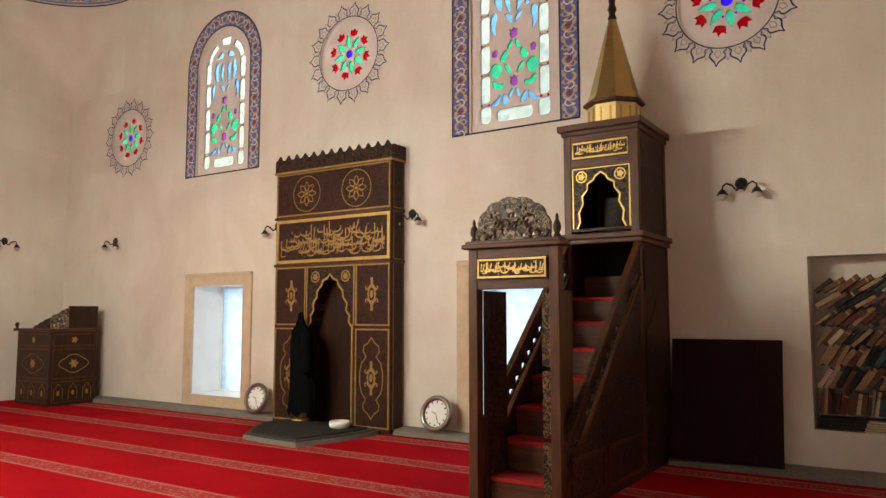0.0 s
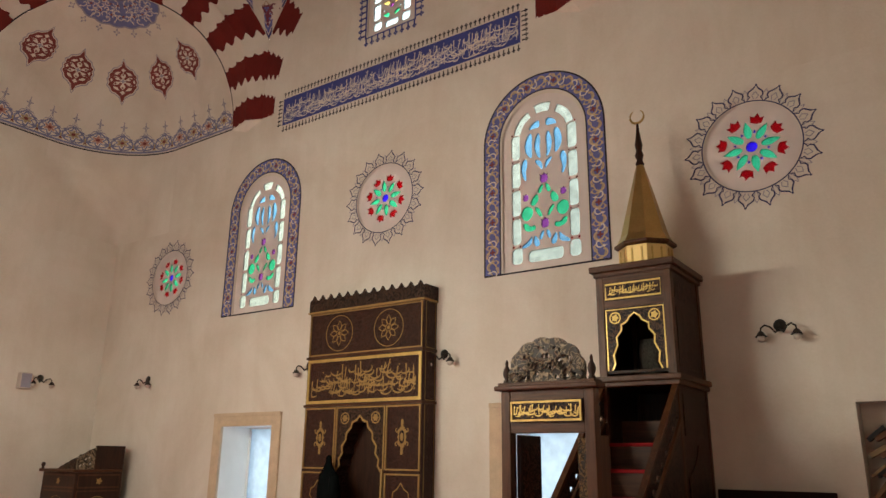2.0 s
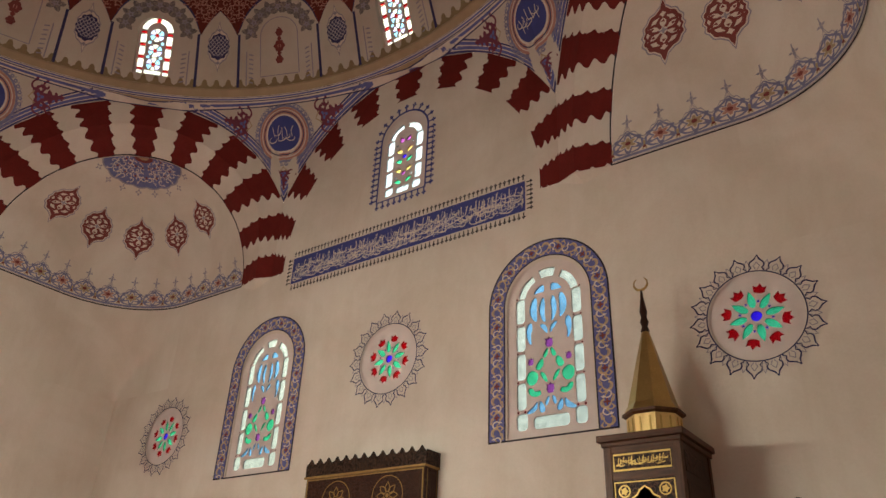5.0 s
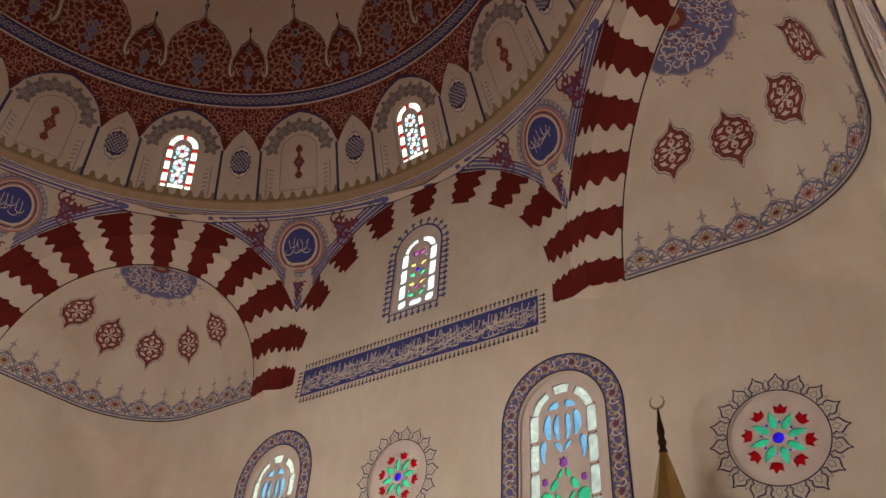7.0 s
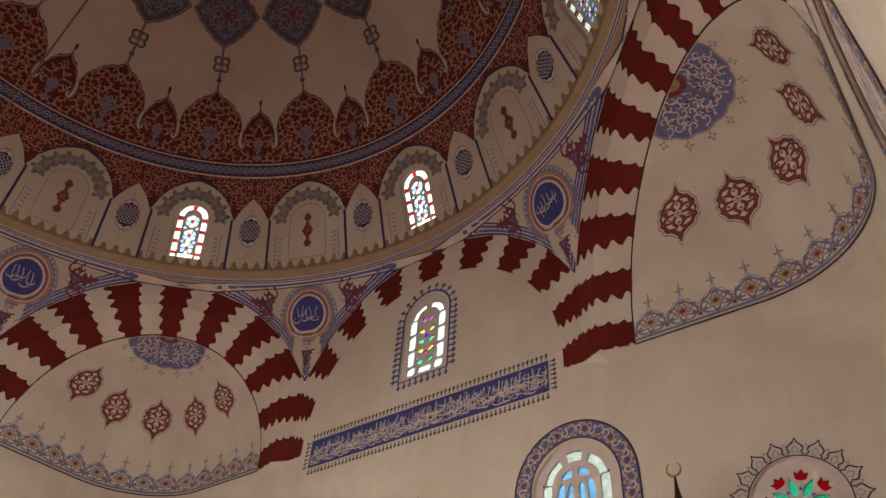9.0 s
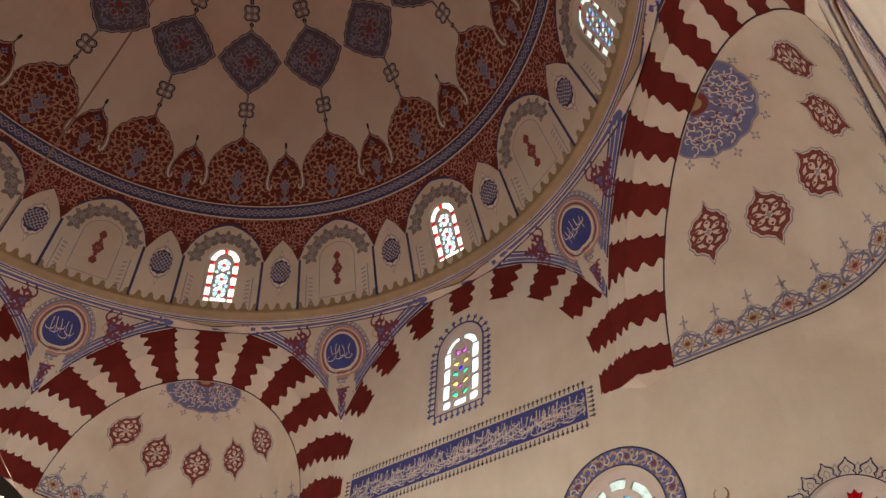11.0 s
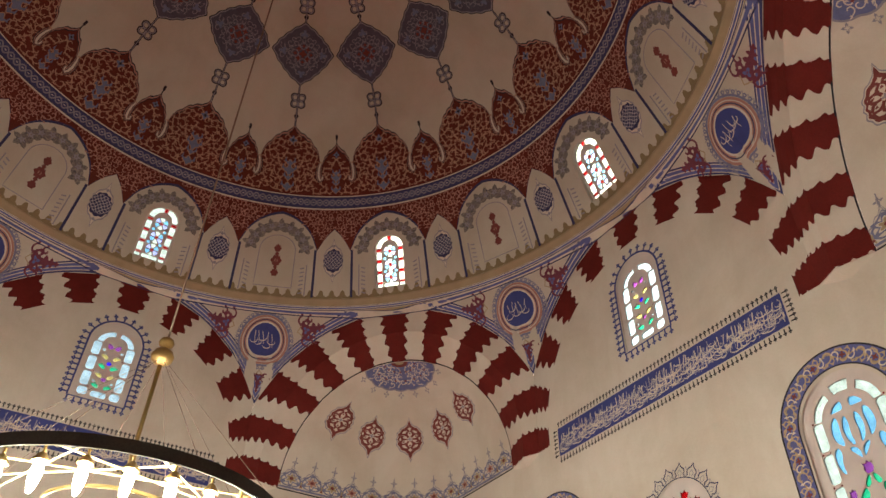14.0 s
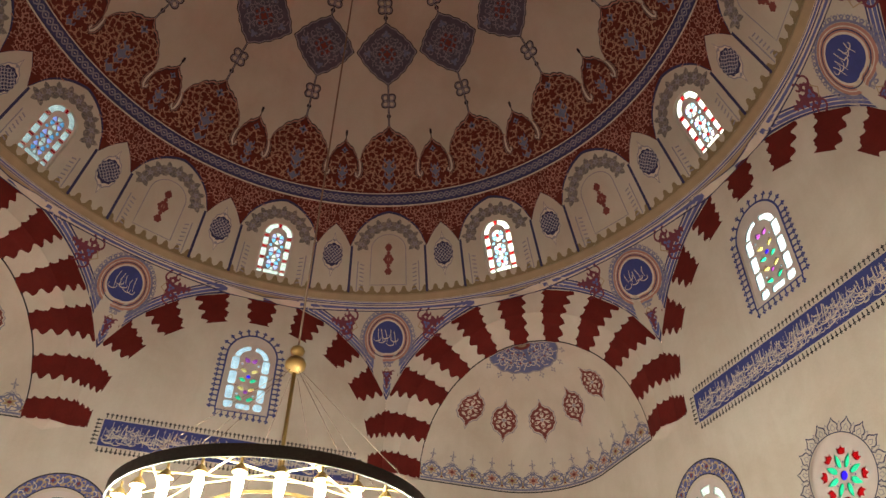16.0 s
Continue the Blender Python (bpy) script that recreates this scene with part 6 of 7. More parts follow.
def wall_clock(x, y, label):
    c = thing("wall_clock", label, "clock", "round clocks on the plinth", at=(x, y, 0.085))
    tilt = Matrix.Rotation(radians(90 - 14), 4, 'X')
    place = Matrix.Translation((0, 0, 0.235)) @ tilt
    for nm, bm, mt in (("rim", lathe([(0.170, 0.0), (0.235, 0.0), (0.238, 0.03), (0.225, 0.055), (0.195, 0.058), (0.172, 0.035), (0.170, 0.0)], 48), CLOCK_RIM),
                       ("face", lathe([(0.0, 0.022), (0.19, 0.022), (0.19, 0.012), (0.0, 0.012)], 40), WHITE)):
        bm.transform(place)
        part(nm, bm, mt, c, smooth=nm == "rim")
    bm = bmesh.new()
    for k in range(12):
        a = math.pi / 6 * k
        m = Matrix.Rotation(a, 4, 'Z')
        g = bmesh.ops.create_cube(bm, size=1.0, matrix=place @ m @ Matrix.LocRotScale((0, 0.150, 0.025), None, (0.016, 0.024, 0.004)))
    part("hour_mark", bm, INK, c)
    for nm, a, ln, wd in (("hour_pointer", -75, 0.075, 0.010), ("minute_pointer", 160, 0.125, 0.007)):
        bm = bmesh.new()
        m = Matrix.Rotation(radians(-a), 4, 'Z')
        bmesh.ops.create_cube(bm, size=1.0, matrix=place @ m @ Matrix.LocRotScale((0, ln / 2, 0.029), None, (wd, ln, 0.004)))
        part(nm, bm, INK, c)
    return c


wall_clock(-1.57, 7.27, "round steel-rimmed clock leaning by the low window")
wall_clock(1.79, 7.26, "round steel-rimmed clock leaning beside the minbar")

# ---- minbar ----
minbar = thing("minbar", "tall carved walnut pulpit with gilt panels and red carpeted stairs", "minbar", at=(3.96, 0, 0))
W = 0.83
PY, TY = 4.45, 6.49
post = boxed(0, 0.085, PY, PY + 0.10, 0, 2.16, bevel=0.008)
part("portal_post", post, WALNUT_MID, minbar)
part("portal_post", boxed(W - 0.085, W, PY, PY + 0.10, 0, 2.16, bevel=0.008), WALNUT_MID, minbar)
part("lintel", boxed(0.085, W - 0.085, PY + 0.005, PY + 0.095, 1.82, 2.16, bevel=0.005), WALNUT_X, minbar)
part("portal_cornice", boxed(-0.045, W + 0.045, PY - 0.045, PY + 0.14, 2.16, 2.20, bevel=0.012), WALNUT_X, minbar)
part("portal_cornice", boxed(-0.02, W + 0.02, PY - 0.02, PY + 0.12, 2.20, 2.225, bevel=0.006), WALNUT_X, minbar)
part("inscription_panel", boxed(0.09, W - 0.09, PY - 0.008, PY + 0.01, 1.90, 2.08), CARVED, minbar)
strip(minbar, 0.10, W - 0.10, 1.91, 2.07, PY - 0.008, 0.016, GOLD, "gilt_frame")
sp = Paint(lambda p, q, off: (p, PY - 0.009 - off, q))
scripture(sp, "gold", 0.13, W - 0.13, 1.93, 2.05, 12, 10.0, 1.3)
sp.finish("gilt_script", minbar, PAINTS)
# pierced crest
n = 26
line = []
for k in range(n + 1):
    a = math.pi * k / n
    rr = 1 + 0.05 * abs(math.sin(a * 6.5))
    line.append((W / 2 + 0.335 * rr * math.cos(a), 2.225 + 0.02 + 0.325 * rr * abs(math.sin(a)) ** 0.8))
line = [(W / 2 + 0.355, 2.225)] + line + [(W / 2 - 0.355, 2.225)]
holes = []
for rr, cnt, sz in ((0.10, 5, 0.030), (0.19, 8, 0.030), (0.265, 11, 0.022)):
    for k in range(cnt):
        a = math.pi * (k + 0.5) / cnt
        holes.append(blade(W / 2 + (rr - sz) * math.cos(a), 2.245 + (rr - sz) * math.sin(a), sz * 2.0, sz * 1.1, a + (0.6 if k % 2 else -0.6), 5))
v, f = plate([line] + holes, lambda p, q, d: (p, PY + d, q), 0.01, 0.05)
mesh_object("crest", v, f, CARVED_SILVER, minbar, "pierced silvery scroll crest")
bm = bmesh.new()
for s in (-1, 1):
    for k in range(4):
        pts = []
        for j in range(14):
            t = j / 13
            ang = t * 5.2 + k
            r = 0.07 * (1 - 0.75 * t)
            pts.append((W / 2 + s * (0.06 + 0.078 * k + r * math.cos(ang)), PY - 0.004, 2.335 - 0.018 * k + 0.05 * math.sin(k * 2.1) + r * math.sin(ang)))
        part("scroll", tube(pts, [0.013 * (1 - 0.6 * j / 13) for j in range(14)], 6), CARVED_SILVER, minbar)
finial_profile = [(0.0, 0.0), (0.028, 0.0), (0.03, 0.02), (0.018, 0.035), (0.03, 0.06), (0.034, 0.09), (0.026, 0.12), (0.012, 0.145), (0.014, 0.17), (0.008, 0.19), (0.0, 0.20)]
for x in (0.03, W - 0.03):
    bm = lathe(finial_profile, 16)
    bm.transform(Matrix.Translation((x, PY + 0.05, 2.225)))
    part("finial", bm, WALNUT, minbar, smooth=True)
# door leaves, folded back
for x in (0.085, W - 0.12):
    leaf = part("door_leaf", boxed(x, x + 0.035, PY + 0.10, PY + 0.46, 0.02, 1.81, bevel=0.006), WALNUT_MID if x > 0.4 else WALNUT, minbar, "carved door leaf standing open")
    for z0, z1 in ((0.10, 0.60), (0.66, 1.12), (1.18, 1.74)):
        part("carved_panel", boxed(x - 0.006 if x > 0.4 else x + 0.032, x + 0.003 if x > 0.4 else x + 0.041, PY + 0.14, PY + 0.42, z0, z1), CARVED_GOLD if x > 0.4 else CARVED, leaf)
for z0, z1 in ((0.06, 0.60), (0.64, 1.16), (1.20, 1.78)):
    part("carved_jamb", boxed(W - 0.165, W - 0.088, PY + 0.03, PY + 0.05, z0, z1, bevel=0.004), CARVED_JAMB, minbar, "dimly gilt carved jamb")
# stairs
NS = 7
RUN = (TY + 0.35 - (PY + 0.16)) / NS
RISE = 1.79 / NS
for k in range(NS):
    y0 = PY + 0.16 + RUN * k
    z = RISE * (k + 1)
    part("stair", boxed(0.04, W - 0.04, y0, TY + 0.5 if k == NS - 1 else y0 + RUN + 0.02, max(0, z - RISE - 0.02), z - 0.012), WALNUT_X, minbar)
    part("stair_carpet", boxed(0.045, W - 0.045, y0 - 0.018, y0 + RUN, z - 0.03, z + 0.004, bevel=0.008), CARPET_STEP, minbar, "red carpet strip")


def slope(y):
    """Height of the hand rail above the floor."""
    return 0.53 + (y - PY) * 0.893


for x in (0.0, W - 0.045):
    body = [(PY + 0.10, 0.0), (TY, 0.0), (TY, slope(TY) - 0.34), (PY + 0.10, slope(PY) - 0.30)]
    v, f = plate([body], lambda p, q, d, x=x: (x + d, p, q), 0.005, 0.04)
    mesh_object("side_panel", v, f, CARVED, minbar, "dark carved walnut stair side")
    for d0, d1, th in ((0.0, 0.05, 0.055), (-0.36, -0.31, 0.05)):
        v, f = plate([[(PY + 0.08, slope(PY) + d0), (TY + 0.02, slope(TY) + d0), (TY + 0.02, slope(TY) + d1), (PY + 0.08, slope(PY) + d1)]], lambda p, q, d, x=x: (x + d, p, q), -0.006, 0.051)
        mesh_object("hand_rail", v, f, WALNUT_MID, minbar)
    # pierced scroll balustrade between the rails
    line = [(PY + 0.10, slope(PY + 0.1) - 0.31), (TY, slope(TY) - 0.31), (TY, slope(TY)), (PY + 0.10, slope(PY + 0.1))]
    holes = []
    for k in range(15):
        y = PY + 0.19 + 0.126 * k
        c = slope(y) - 0.155
        for e in (-1, 1):
            holes.append(blade(y - 0.045, c + e * 0.07 - 0.035, 0.11, 0.055, radians(42 + e * 25), 5))
            holes.append(circle(y + 0.028 * e, c + e * 0.005 + (0.125 if e > 0 else -0.12), 0.016, 6))
    v, f = plate([line] + holes, lambda p, q, d, x=x: (x + d, p, q), 0.012, 0.032)
    mesh_object("balustrade", v, f, CARVED, minbar, "pierced scroll carving")
# side panels in relief on the outer flank
bm = bmesh.new()
for y0, y1, z0 in ((PY + 0.2, PY + 0.95, 0.08), (PY + 1.02, TY - 0.03, 0.08)):
    box(bm, W - 0.006, W + 0.008, y0, y1, z0, z0 + 0.04)
    box(bm, W - 0.006, W + 0.008, y0, y1, 0.42, 0.46)
    box(bm, W - 0.006, W + 0.008, y0, y0 + 0.04, z0, 0.42)
    box(bm, W - 0.006, W + 0.008, y1 - 0.04, y1, z0, 0.42)
part("flank_moulding", bm, WALNUT_MID, minbar)
part("carved_flank", boxed(W - 0.01, W + 0.003, PY + 0.9, TY - 0.05, 0.5, 0.95), CARVED, minbar)

part("stair_riser", boxed(0.05, W - 0.05, TY + 0.42, TY + 0.46, 1.75, 2.03), WALNUT_X, minbar)
# tower
for x in (0.0, W - 0.07):
    for y in (TY, HALF - 0.10):
        part("tower_post", boxed(x, x + 0.07, y, y + 0.07, 0 if y > 7 or x > 0.4 else 0, 2.36, bevel=0.006), WALNUT_MID, minbar)
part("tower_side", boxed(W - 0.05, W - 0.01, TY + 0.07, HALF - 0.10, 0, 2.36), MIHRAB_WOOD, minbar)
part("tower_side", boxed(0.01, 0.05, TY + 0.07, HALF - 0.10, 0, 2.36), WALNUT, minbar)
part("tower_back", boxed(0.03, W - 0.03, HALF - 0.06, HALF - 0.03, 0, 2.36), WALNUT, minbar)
for z0, z1 in ((0.10, 0.62), (1.86, 2.28)):
    part("carved_side", boxed(W - 0.012, W + 0.002, TY + 0.12, HALF - 0.15, z0, z1), CARVED, minbar)
pan = [(TY + 0.14, 0.70), (HALF - 0.17, 0.70), (HALF - 0.17, 1.45), (7.15, 1.58), (7.06, 1.66), (7.00, 1.78), (6.93, 1.66), (6.84, 1.58), (TY + 0.14, 1.45)]
v, f = plate([pan], lambda p, q, d: (W + d, p, q), -0.012, 0.003)
mesh_object("arched_side", v, f, CARVED, minbar, "arched carved panel")


def cornice_ring(z0, z1, over, name, mat):
    part(name, boxed(-over, W + over, TY - over, HALF - 0.02, z0, z1, bevel=0.012), mat, minbar)


cornice_ring(2.36, 2.41, 0.03, "tower_cornice", WALNUT_X)
cornice_ring(2.41, 2.47, 0.055, "tower_cornice", WALNUT_X)
KZ0, KZ1 = 2.47, 3.55
for x in (0.0, W - 0.085):
    for y in (TY, HALF - 0.12):
        part("kiosk_post", boxed(x, x + 0.085, y, y + 0.085, KZ0, KZ1, bevel=0.006), WALNUT_MID, minbar)
arch_k = [(0.27, 2.53), (0.235, 2.60), (0.25, 2.70), (0.20, 2.80), (0.21, 2.88), (0.15, 2.95), (0.15, 3.01), (0.08, 3.05), (0.06, 3.09), (0.0, 3.13)]
hole = [(W / 2 + x, z) for x, z in arch_k] + [(W / 2 - x, z) for x, z in reversed(arch_k[:-1])]
v, f = plate([rect(0.085, W - 0.085, KZ0 + 0.03, 3.20), hole], lambda p, q, d: (p, TY + d, q), 0.02, 0.05)
mesh_object("kiosk_arch", v, f, CARVED, minbar, "carved ogee arch panel")
sp = Paint(lambda p, q, off: (p, TY + 0.02 - off, q))
sp.stroke("gold", hole, 0.019, 0.010)
sp.stroke("gold", [(0.10, 2.53), (0.10, 3.18), (W - 0.10, 3.18), (W - 0.10, 2.53)], 0.018, 0.010)
for s in (-1, 1):
    sp.blob("gold", W / 2 + s * 0.215, 3.09, 0.065, 20, 0.78, 1, off=0.009)
    sp.blob("gold", W / 2 + s * 0.215, 3.09, lambda a: 0.036 + 0.01 * math.cos(5 * a), 15, 0, 1, off=0.009)
su = Paint(lambda p, q, off: (p, TY + 0.004 - off, q))
su.stroke("gold", [(0.11, 3.30), (W - 0.11, 3.30), (W - 0.11, 3.46), (0.11, 3.46), (0.11, 3.29)], 0.020, 0.005)
scripture(su, "gold", 0.14, W - 0.14, 3.325, 3.445, 31, 9.0, 1.2)
su.finish("gilt_script", minbar, PAINTS)
sp.finish("gilt_arch", minbar, PAINTS)
part("kiosk_rail", boxed(0.085, W - 0.085, TY + 0.006, TY + 0.07, 3.20, KZ1), WALNUT_X, minbar)
part("script_panel", boxed(0.10, W - 0.10, TY + 0.0045, TY + 0.01, 3.28, 3.48), CARVED, minbar)
for x in (0.012, W - 0.042):
    v, f = plate([[(TY + 0.085, KZ0 + 0.02), (HALF - 0.12, KZ0 + 0.02), (HALF - 0.12, KZ1), (TY + 0.085, KZ1)]], lambda p, q, d, x=x: (x + d, p, q), 0.0, 0.03)
    mesh_object("kiosk_side", v, f, WALNUT, minbar)
for z0, z1 in ((2.55, 3.18), (3.27, 3.48)):
    part("carved_side", boxed(W - 0.015, W - 0.006, TY + 0.13, HALF - 0.16, z0, z1), CARVED, minbar)
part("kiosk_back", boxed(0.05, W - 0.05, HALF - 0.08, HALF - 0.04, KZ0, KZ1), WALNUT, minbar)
bm = lathe([(0.0, 0.0), (0.14, 0.0), (0.145, 0.30), (0.13, 0.42), (0.0, 0.44)], 24)
bm.transform(Matrix.Translation((W * 0.52, TY + 0.45, KZ0)))
part("cushion_roll", bm, RUG_GREY, minbar, smooth=True)
cornice_ring(KZ1, 3.60, 0.02, "kiosk_cornice", WALNUT_X)
cornice_ring(3.60, 3.67, 0.055, "kiosk_cornice", WALNUT_X)
ctr = Matrix.Translation((W / 2, (TY + HALF) / 2 - 0.02, 0)) @ Matrix.Rotation(radians(22.5), 4, 'Z')
for nm, prof, mt in (("drum", [(0.30, 3.67), (0.30, 3.95), (0.0, 3.95)], BRASS_PALE), ("drum_cornice", [(0.30, 3.93), (0.345, 3.95), (0.345, 3.98), (0.0, 3.99)], WALNUT_MID),
                     ("spire", [(0.325, 3.985), (0.27, 4.08), (0.15, 4.55), (0.045, 4.96), (0.0, 4.96)], BRASS)):
    bm = lathe(prof, 8)
    bm.transform(ctr)
    part(nm, bm, mt, minbar)
for k in range(8):
    bm = bmesh.new()
    for s in (-1, 1):
        box(bm, s * 0.055 - 0.010, s * 0.055 + 0.010, 0.274, 0.284, 3.70, 3.90)
    bm.transform(Matrix.Translation((W / 2, (TY + HALF) / 2 - 0.02, 0)) @ Matrix.Rotation(radians(45 * k), 4, 'Z'))
    part("drum_rib", bm, GOLD, minbar)
tip = Matrix.Translation((W / 2, (TY + HALF) / 2 - 0.02, 0))
bm = lathe([(0.035, 4.93), (0.052, 4.98), (0.032, 5.03), (0.052, 5.09), (0.032, 5.15), (0.046, 5.22), (0.034, 5.30), (0.020, 5.40), (0.012, 5.51), (0.0, 5.52)], 16)
bm.transform(tip)
part("spire_finial", bm, WALNUT, minbar, smooth=True)
pts = [(0.085 * math.sin(a), 0, 5.595 - 0.085 * math.cos(a)) for a in np.linspace(-2.55, 2.55, 25)]
bm = tube(pts, [0.004 + 0.012 * math.cos((k - 12) / 12 * 1.5) for k in range(25)], 8)
bm.transform(tip)
part("crescent", bm, BRASS, minbar, "brass crescent", smooth=True)

# ---- dark board against the wall ----
board = thing("wooden_panel", "plain dark wooden panel leaning on the wall", "panel", at=(4.84, 7.17, 0.078))
bm = bmesh.new()
box(bm, 0, 1.12, 0, 0.03, 0, 1.28, bevel=0.004)
part("board", bm, EBONY, board)
for x0, x1 in ((0.02, 0.10), (0.82, 0.88), (1.02, 1.10)):
    part("batten", boxed(x0, x1, -0.012, 0.004, 0.02, 1.26, bevel=0.003), EBONY, board)
board.matrix_basis = pose(4.84, 7.19, 0.08, -8, 0, 0)

# ---- preaching chair ----
kursu = thing("preaching_chair", "raised dark wooden preaching chair with gilt panels", "chair", at=(-6.95, 6.36, 0))
KW, KD = 1.12, 0.88
part("base", boxed(0, KW, 0, KD, 0, 1.32, bevel=0.01), WALNUT, kursu)
part("seat_rail", boxed(-0.06, KW + 0.02, -0.06, KD, 1.32, 1.37, bevel=0.012), WALNUT_X, kursu)
part("seat_back", boxed(KW - 0.05, KW, 0.32, KD, 1.37, 1.78, bevel=0.01), WALNUT, kursu)
rise = [(0.0, 1.37), (0.33, 1.37), (0.33, 1.75), (0.26, 1.72), (0.20, 1.70), (0.14, 1.65), (0.07, 1.62), (0.0, 1.56)]
bites = [blade(0.03 + 0.09 * (k % 3), 1.41 + 0.10 * (k // 3) + 0.015 * k % 0.05, 0.075, 0.034, radians(35 + 40 * (k % 2)), 5) for k in range(6)]
v, f = plate([rise] + bites, lambda p, q, d: (KW - 0.04 + d, p, q), 0.0, 0.03)
mesh_object("arm_crest", v, f, CARVED_SILVER, kursu, "pierced carved arm")
part("seat_back", boxed(0.55, KW - 0.05, KD - 0.06, KD, 1.37, 1.78, bevel=0.01), WALNUT, kursu)
arm = [(0.50, 1.37), (KW - 0.05, 1.37), (KW - 0.05, 1.57)] + [(0.99 - 0.08 * k, 1.545 - 0.027 * k + 0.014 * (k % 2)) for k in range(6)]
holes = [blade(0.68 + 0.08 * k, 1.395 + 0.012 * k, 0.06, 0.028, radians(40), 5) for k in range(5)]
v, f = plate([arm] + holes, lambda p, q, d: (p, d, q), -0.01, 0.02)
mesh_object("arm_crest", v, f, CARVED, kursu, "pierced carved arm")
bm = lathe([(0.0, 0.0), (0.03, 0.0), (0.02, 0.03), (0.038, 0.065), (0.03, 0.10), (0.0, 0.115)], 14)
bm.transform(Matrix.Translation((0.0, -0.02, 1.37)))
part("knob", bm, WALNUT, kursu, smooth=True)
kp = Paint(lambda p, q, off: (p, -off, q))
for x0, x1 in ((0.05, KW - 0.05),):
    for z0, z1 in ((0.06, 0.42), (0.48, 1.0), (1.06, 1.27)):
        kp.stroke("walnut", [(x0, z0), (x1, z0), (x1, z1), (x0, z1), (x0, z0)], 0.030, 0.004)
for k in range(3):
    c = 0.22 + 0.34 * k
    kp.stroke("gold_dull", [(c - 0.1, 0.10), (c - 0.1, 0.28), (c - 0.05, 0.33), (c, 0.39), (c + 0.05, 0.33), (c + 0.1, 0.28), (c + 0.1, 0.10)], 0.007, 0.005)
    kp.blob("gold_dull", c, 0.22, lambda a: 0.04 + 0.015 * math.cos(2 * a + math.pi), 14, 0, 1, 0, 0.004)
kp.stroke("gold_dull", [(KW / 2 + 0.33 * math.cos(a) * (1 + 0.08 * math.cos(4 * a)), 0.74 + 0.16 * math.sin(a) * (1 + 0.1 * math.cos(4 * a))) for a in np.linspace(0, 2 * math.pi, 40)], 0.006, 0.005)
kp.blob("gold_dull", KW / 2, 0.74, lambda a: 0.075 + 0.02 * math.cos(6 * a), 24, 0, 1, 0, 0.005)
for x in (KW / 2,):
    kp.blob("gold_dull", x, 1.165, lambda a: 0.05 + 0.015 * math.cos(5 * a), 20, 0, 1, 0, 0.004)
kp.finish("gilt_ornament", kursu, PAINTS)
kp = Paint(lambda p, q, off: (KW + off, p, q))
for z0, z1 in ((0.06, 0.42), (0.48, 1.0), (1.06, 1.27)):
    kp.stroke("walnut", [(0.05, z0), (KD - 0.05, z0), (KD - 0.05, z1), (0.05, z1), (0.05, z0)], 0.030, 0.004)
kp.stroke("gold_dull", [(KD / 2 + 0.26 * math.cos(a) * (1 + 0.08 * math.cos(4 * a)), 0.74 + 0.15 * math.sin(a) * (1 + 0.1 * math.cos(4 * a))) for a in np.linspace(0, 2 * math.pi, 40)], 0.013, 0.005)
kp.blob("gold_dull", KD / 2, 0.74, lambda a: 0.07 + 0.02 * math.cos(6 * a), 24, 0, 1, 0, 0.005)
kp.blob("gold_dull", KD / 2, 1.165, lambda a: 0.05 + 0.015 * math.cos(5 * a), 20, 0, 1, 0, 0.004)
for k in range(3):
    c = 0.17 + 0.27 * k
    kp.stroke("gold_dull", [(c - 0.08, 0.10), (c - 0.08, 0.28), (c, 0.39), (c + 0.08, 0.28), (c + 0.08, 0.10)], 0.007, 0.005)
    kp.blob("gold_dull", c, 0.22, lambda a: 0.035 + 0.012 * math.cos(2 * a + math.pi), 14, 0, 1, 0, 0.004)
kp.finish("gilt_ornament", kursu, PAINTS)


# ---- wall sconces ----
SHADE = plain("frosted lamp shade", (0.55, 0.47, 0.40), 0.4, vary=0.1)


def sconce(x, y, z, rz):
    s = thing("wall_sconce", "dark iron two-armed wall sconce with glass bells", "wall lamp", "wall sconces")
    s.matrix_basis = pose(x, y, z, 0, 0, rz) @ Matrix.Scale(0.82, 4)
    bm = lathe([(0.0, 0.0), (0.075, 0.0), (0.08, 0.012), (0.05, 0.03), (0.02, 0.06), (0.0, 0.065)], 20)
    bm.transform(Matrix.Translation((0, 0, 0.05)) @ Matrix.Rotation(radians(90), 4, 'X'))
    part("rosette", bm, IRON, s, smooth=True)
    for sd in (-1, 1):
        pts = [(0, -0.05, 0.0), (sd * 0.05, -0.09, -0.05), (sd * 0.10, -0.12, 0.02), (sd * 0.16, -0.14, 0.045), (sd * 0.21, -0.145, 0.01), (sd * 0.215, -0.145, -0.035)]
        part("arm", tube(pts, [0.014, 0.015, 0.014, 0.013, 0.012, 0.011], 8), IRON, s, smooth=True)
        bm = lathe([(0.014, 0.0), (0.035, -0.015), (0.055, -0.05), (0.075, -0.075), (0.07, -0.075), (0.05, -0.048), (0.03, -0.018)], 20)
        bm.transform(Matrix.Translation((sd * 0.215, -0.145, -0.03)))
        part("cap", bm, IRON, s, smooth=True)
        bm = lathe([(0.02, -0.05), (0.045, -0.07), (0.052, -0.10), (0.045, -0.13), (0.0, -0.15)], 18)
        bm.transform(Matrix.Translation((sd * 0.215, -0.145, -0.03)))
        part("bulb", bm, SHADE, s, "unlit frosted bulb", smooth=True)
    return s


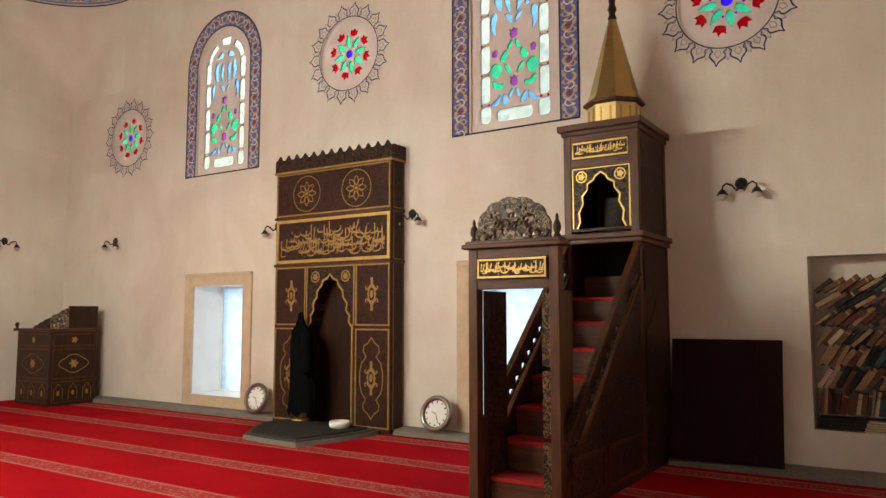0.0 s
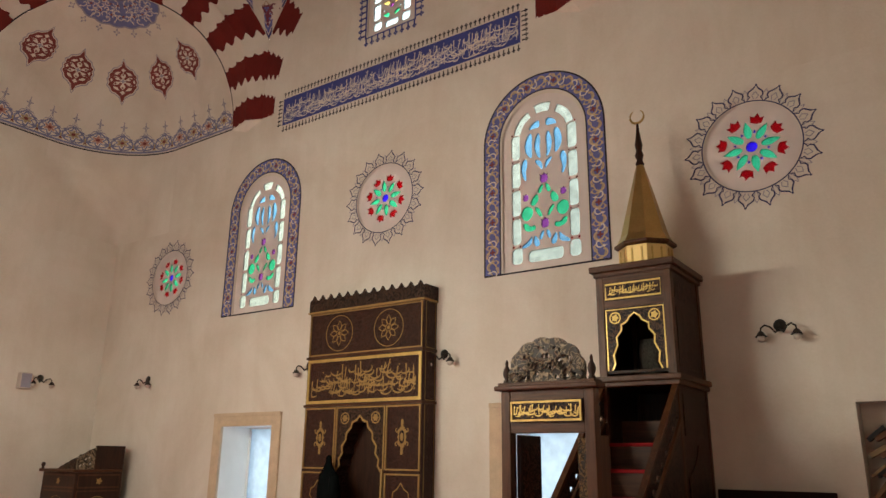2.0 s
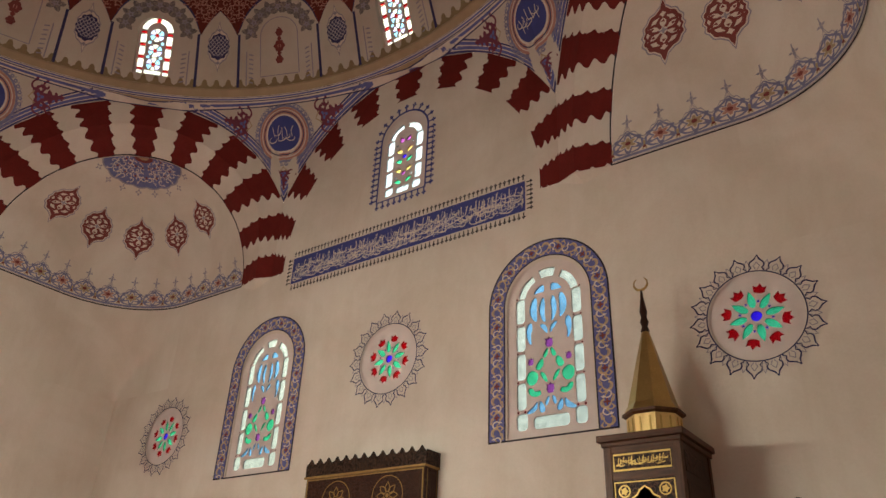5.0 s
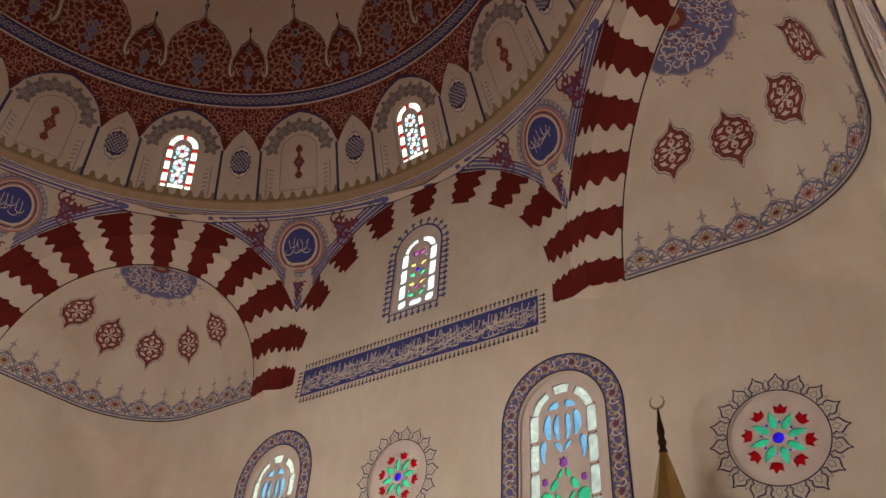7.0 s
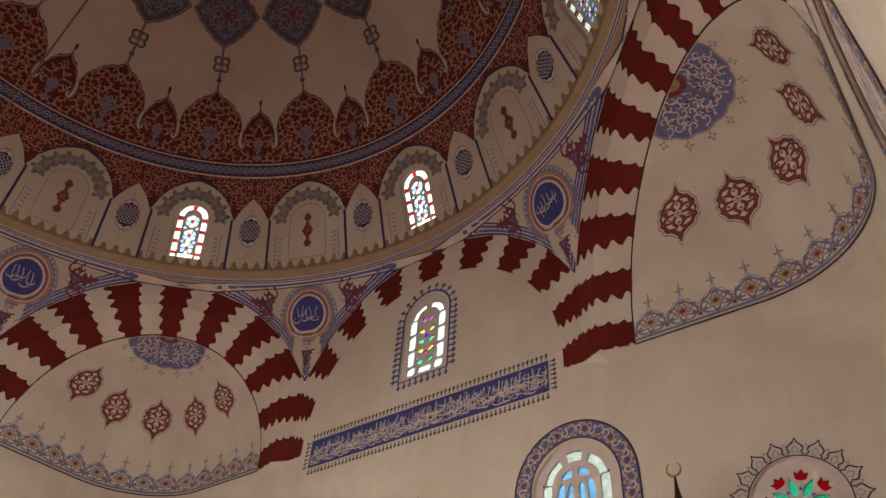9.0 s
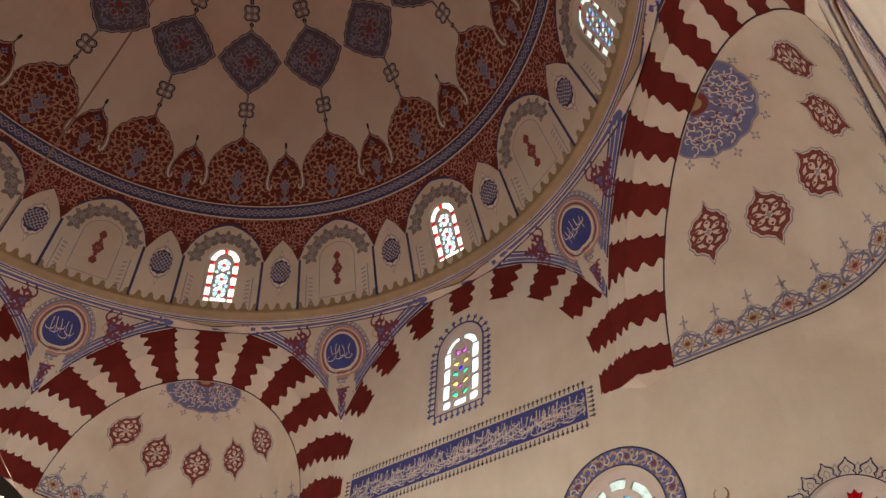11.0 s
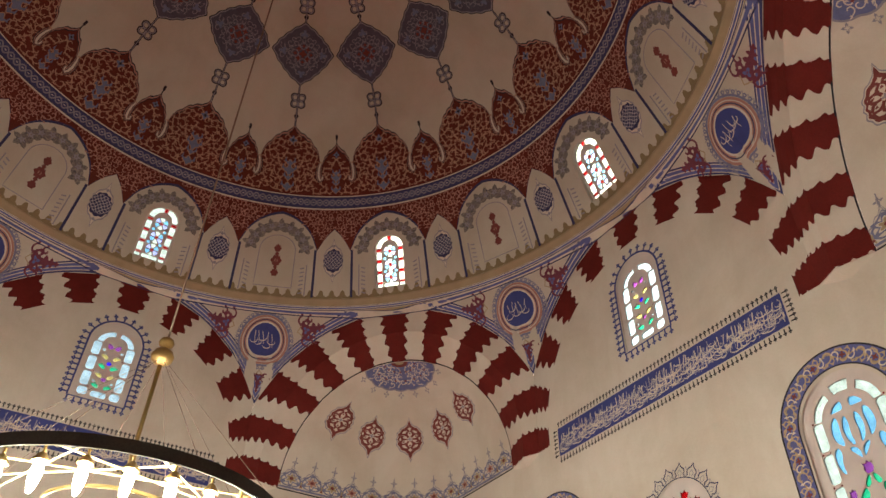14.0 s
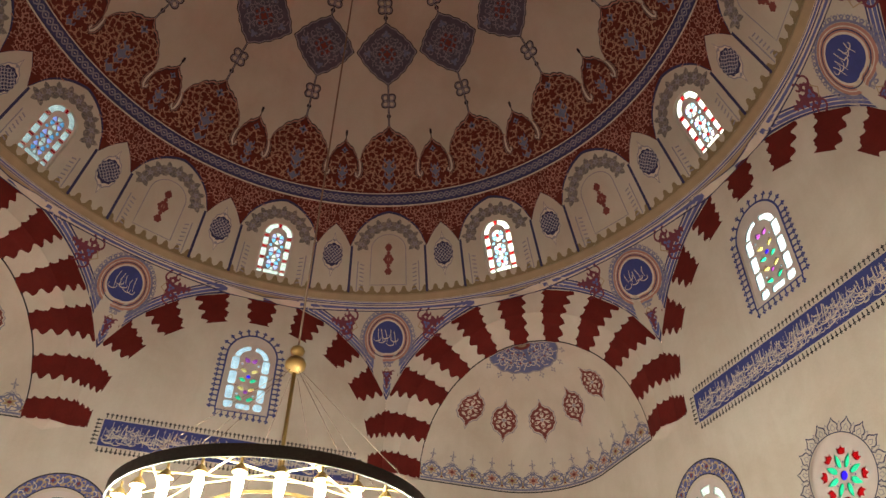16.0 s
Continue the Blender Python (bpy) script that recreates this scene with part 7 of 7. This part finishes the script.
for x in (-5.77, -1.42, 1.22, 5.60):
    sconce(x, HALF, 2.99, 0)
sconce(-HALF, 6.30, 2.99, 90)
spk = thing("loudspeaker", "small pale loudspeaker box on the wall", "speaker", at=(-HALF, 5.98, 2.80), rz=90)
part("case", boxed(-0.11, 0.11, -0.14, 0.0, 0.0, 0.30, bevel=0.015), SHADE, spk)
part("grille", boxed(-0.09, 0.09, -0.147, -0.138, 0.02, 0.28), GREY_BLUE, spk)

# ---- chandelier ----
CABLE = plain("brown cable", (0.22, 0.15, 0.11), 0.7, vary=0.2)
chand = thing("chandelier", "large iron ring chandelier with lit candle bulbs hanging from the dome", "chandelier", at=(0, 0, 0))
CR, CZ, NB = 1.50, 4.05, 28
v, f = revolve([(CR - 0.012, CZ - 0.05), (CR + 0.012, CZ - 0.05), (CR + 0.012, CZ + 0.06), (CR - 0.012, CZ + 0.06), (CR - 0.012, CZ - 0.05)], 96)
mesh_object("ring", v, f, IRON, chand, "broad dark iron ring")
v, f = revolve([(0.62, CZ - 0.012), (0.635, CZ - 0.012), (0.635, CZ + 0.02), (0.62, CZ + 0.02), (0.62, CZ - 0.012)], 48)
mesh_object("ring", v, f, BRASS, chand)
part("rod", tube([(0, 0, 18.3), (0, 0, 12.0), (0, 0, 5.85)], 0.012, 8), CABLE, chand, smooth=True)
part("rod", tube([(0, 0, 5.62), (0, 0, 3.3)], 0.022, 10), BRASS, chand, smooth=True)
bm = lathe([(0.0, 5.95), (0.03, 5.94), (0.085, 5.90), (0.105, 5.85), (0.085, 5.80), (0.04, 5.77), (0.05, 5.75), (0.12, 5.71), (0.15, 5.64), (0.135, 5.57), (0.075, 5.52), (0.03, 5.50), (0.0, 5.49)], 28)
bm.transform(Matrix.Translation((0, 0, 5.76)) @ Matrix.Diagonal((0.78, 0.78, 0.78, 1)) @ Matrix.Translation((0, 0, -5.70)))
part("ball", bm, BRASS, chand, "turned brass double ball", smooth=True)
bm = lathe([(0.0, 3.50), (0.06, 3.46), (0.16, 3.36), (0.18, 3.28), (0.12, 3.18), (0.04, 3.12), (0.0, 3.06)], 24)
part("hub", bm, BRASS, chand, smooth=True)
for k in range(8):
    a = math.pi / 4 * k + 0.2
    part("wire", tube([(0.10 * math.cos(a), 0.10 * math.sin(a), 5.60), (CR * math.cos(a), CR * math.sin(a), CZ + 0.05)], 0.0032, 5), CABLE, chand)
for k in range(12):
    a = math.pi / 6 * k
    b = a + radians(100)
    part("spoke", tube([(CR * math.cos(a), CR * math.sin(a), CZ - 0.02), (CR * math.cos(b), CR * math.sin(b), CZ - 0.02)], 0.010, 6), BRASS_PALE, chand)
first = None
for k in range(NB):
    a = 2 * math.pi * (k + 0.5) / NB
    x, y = (CR - 0.06) * math.cos(a), (CR - 0.06) * math.sin(a)
    if first is None:
        bm = lathe([(0.0, 0.0), (0.012, 0.0), (0.012, -0.05), (0.028, -0.06), (0.060, -0.105), (0.066, -0.125), (0.056, -0.125), (0.03, -0.11), (0.0, -0.11)], 12)
        bm.transform(Matrix.Translation((x, y, CZ - 0.03)))
        holder = part("lamp_holder", bm, BRASS, chand)
        bm = lathe([(0.018, 0.0), (0.033, -0.03), (0.043, -0.08), (0.039, -0.14), (0.028, -0.20), (0.014, -0.235), (0.0, -0.245)], 12)
        bm.transform(Matrix.Translation((x, y, CZ - 0.15)))
        bulb = part("bulb", bm, BULB, holder, "lit warm bulb", smooth=True)
        first = (holder, bulb, a)
    else:
        h = new("lamp_holder", first[0].data)
        h.parent = chand
        h.matrix_basis = Matrix.Rotation(a - first[2], 4, 'Z')
        b = new("bulb", first[1].data)
        b.parent = h
        tagged(b, "lit warm bulb")

# ---- daylight at the low north windows, added fill from the south ----
# the south pair is added fill for the lower hall, at unseen openings
for deg, energy in ((0, 4.5), (180, SOUTH_FILL_POWER)):
    for x in DOORS:
        lamp = bpy.data.lights.new("window_fill", 'AREA')
        lamp.shape, lamp.size, lamp.size_y = 'RECTANGLE', 1.2, 1.8
        lamp.energy, lamp.color = energy, (0.66, 0.82, 1.0)
        ob = new("window_fill", lamp)
        ob.matrix_world = pose(0, 0, 0, 0, 0, deg) @ pose(x, HALF + (0.85 if deg == 0 else 0.2), 1.2, -90, 0, 0)
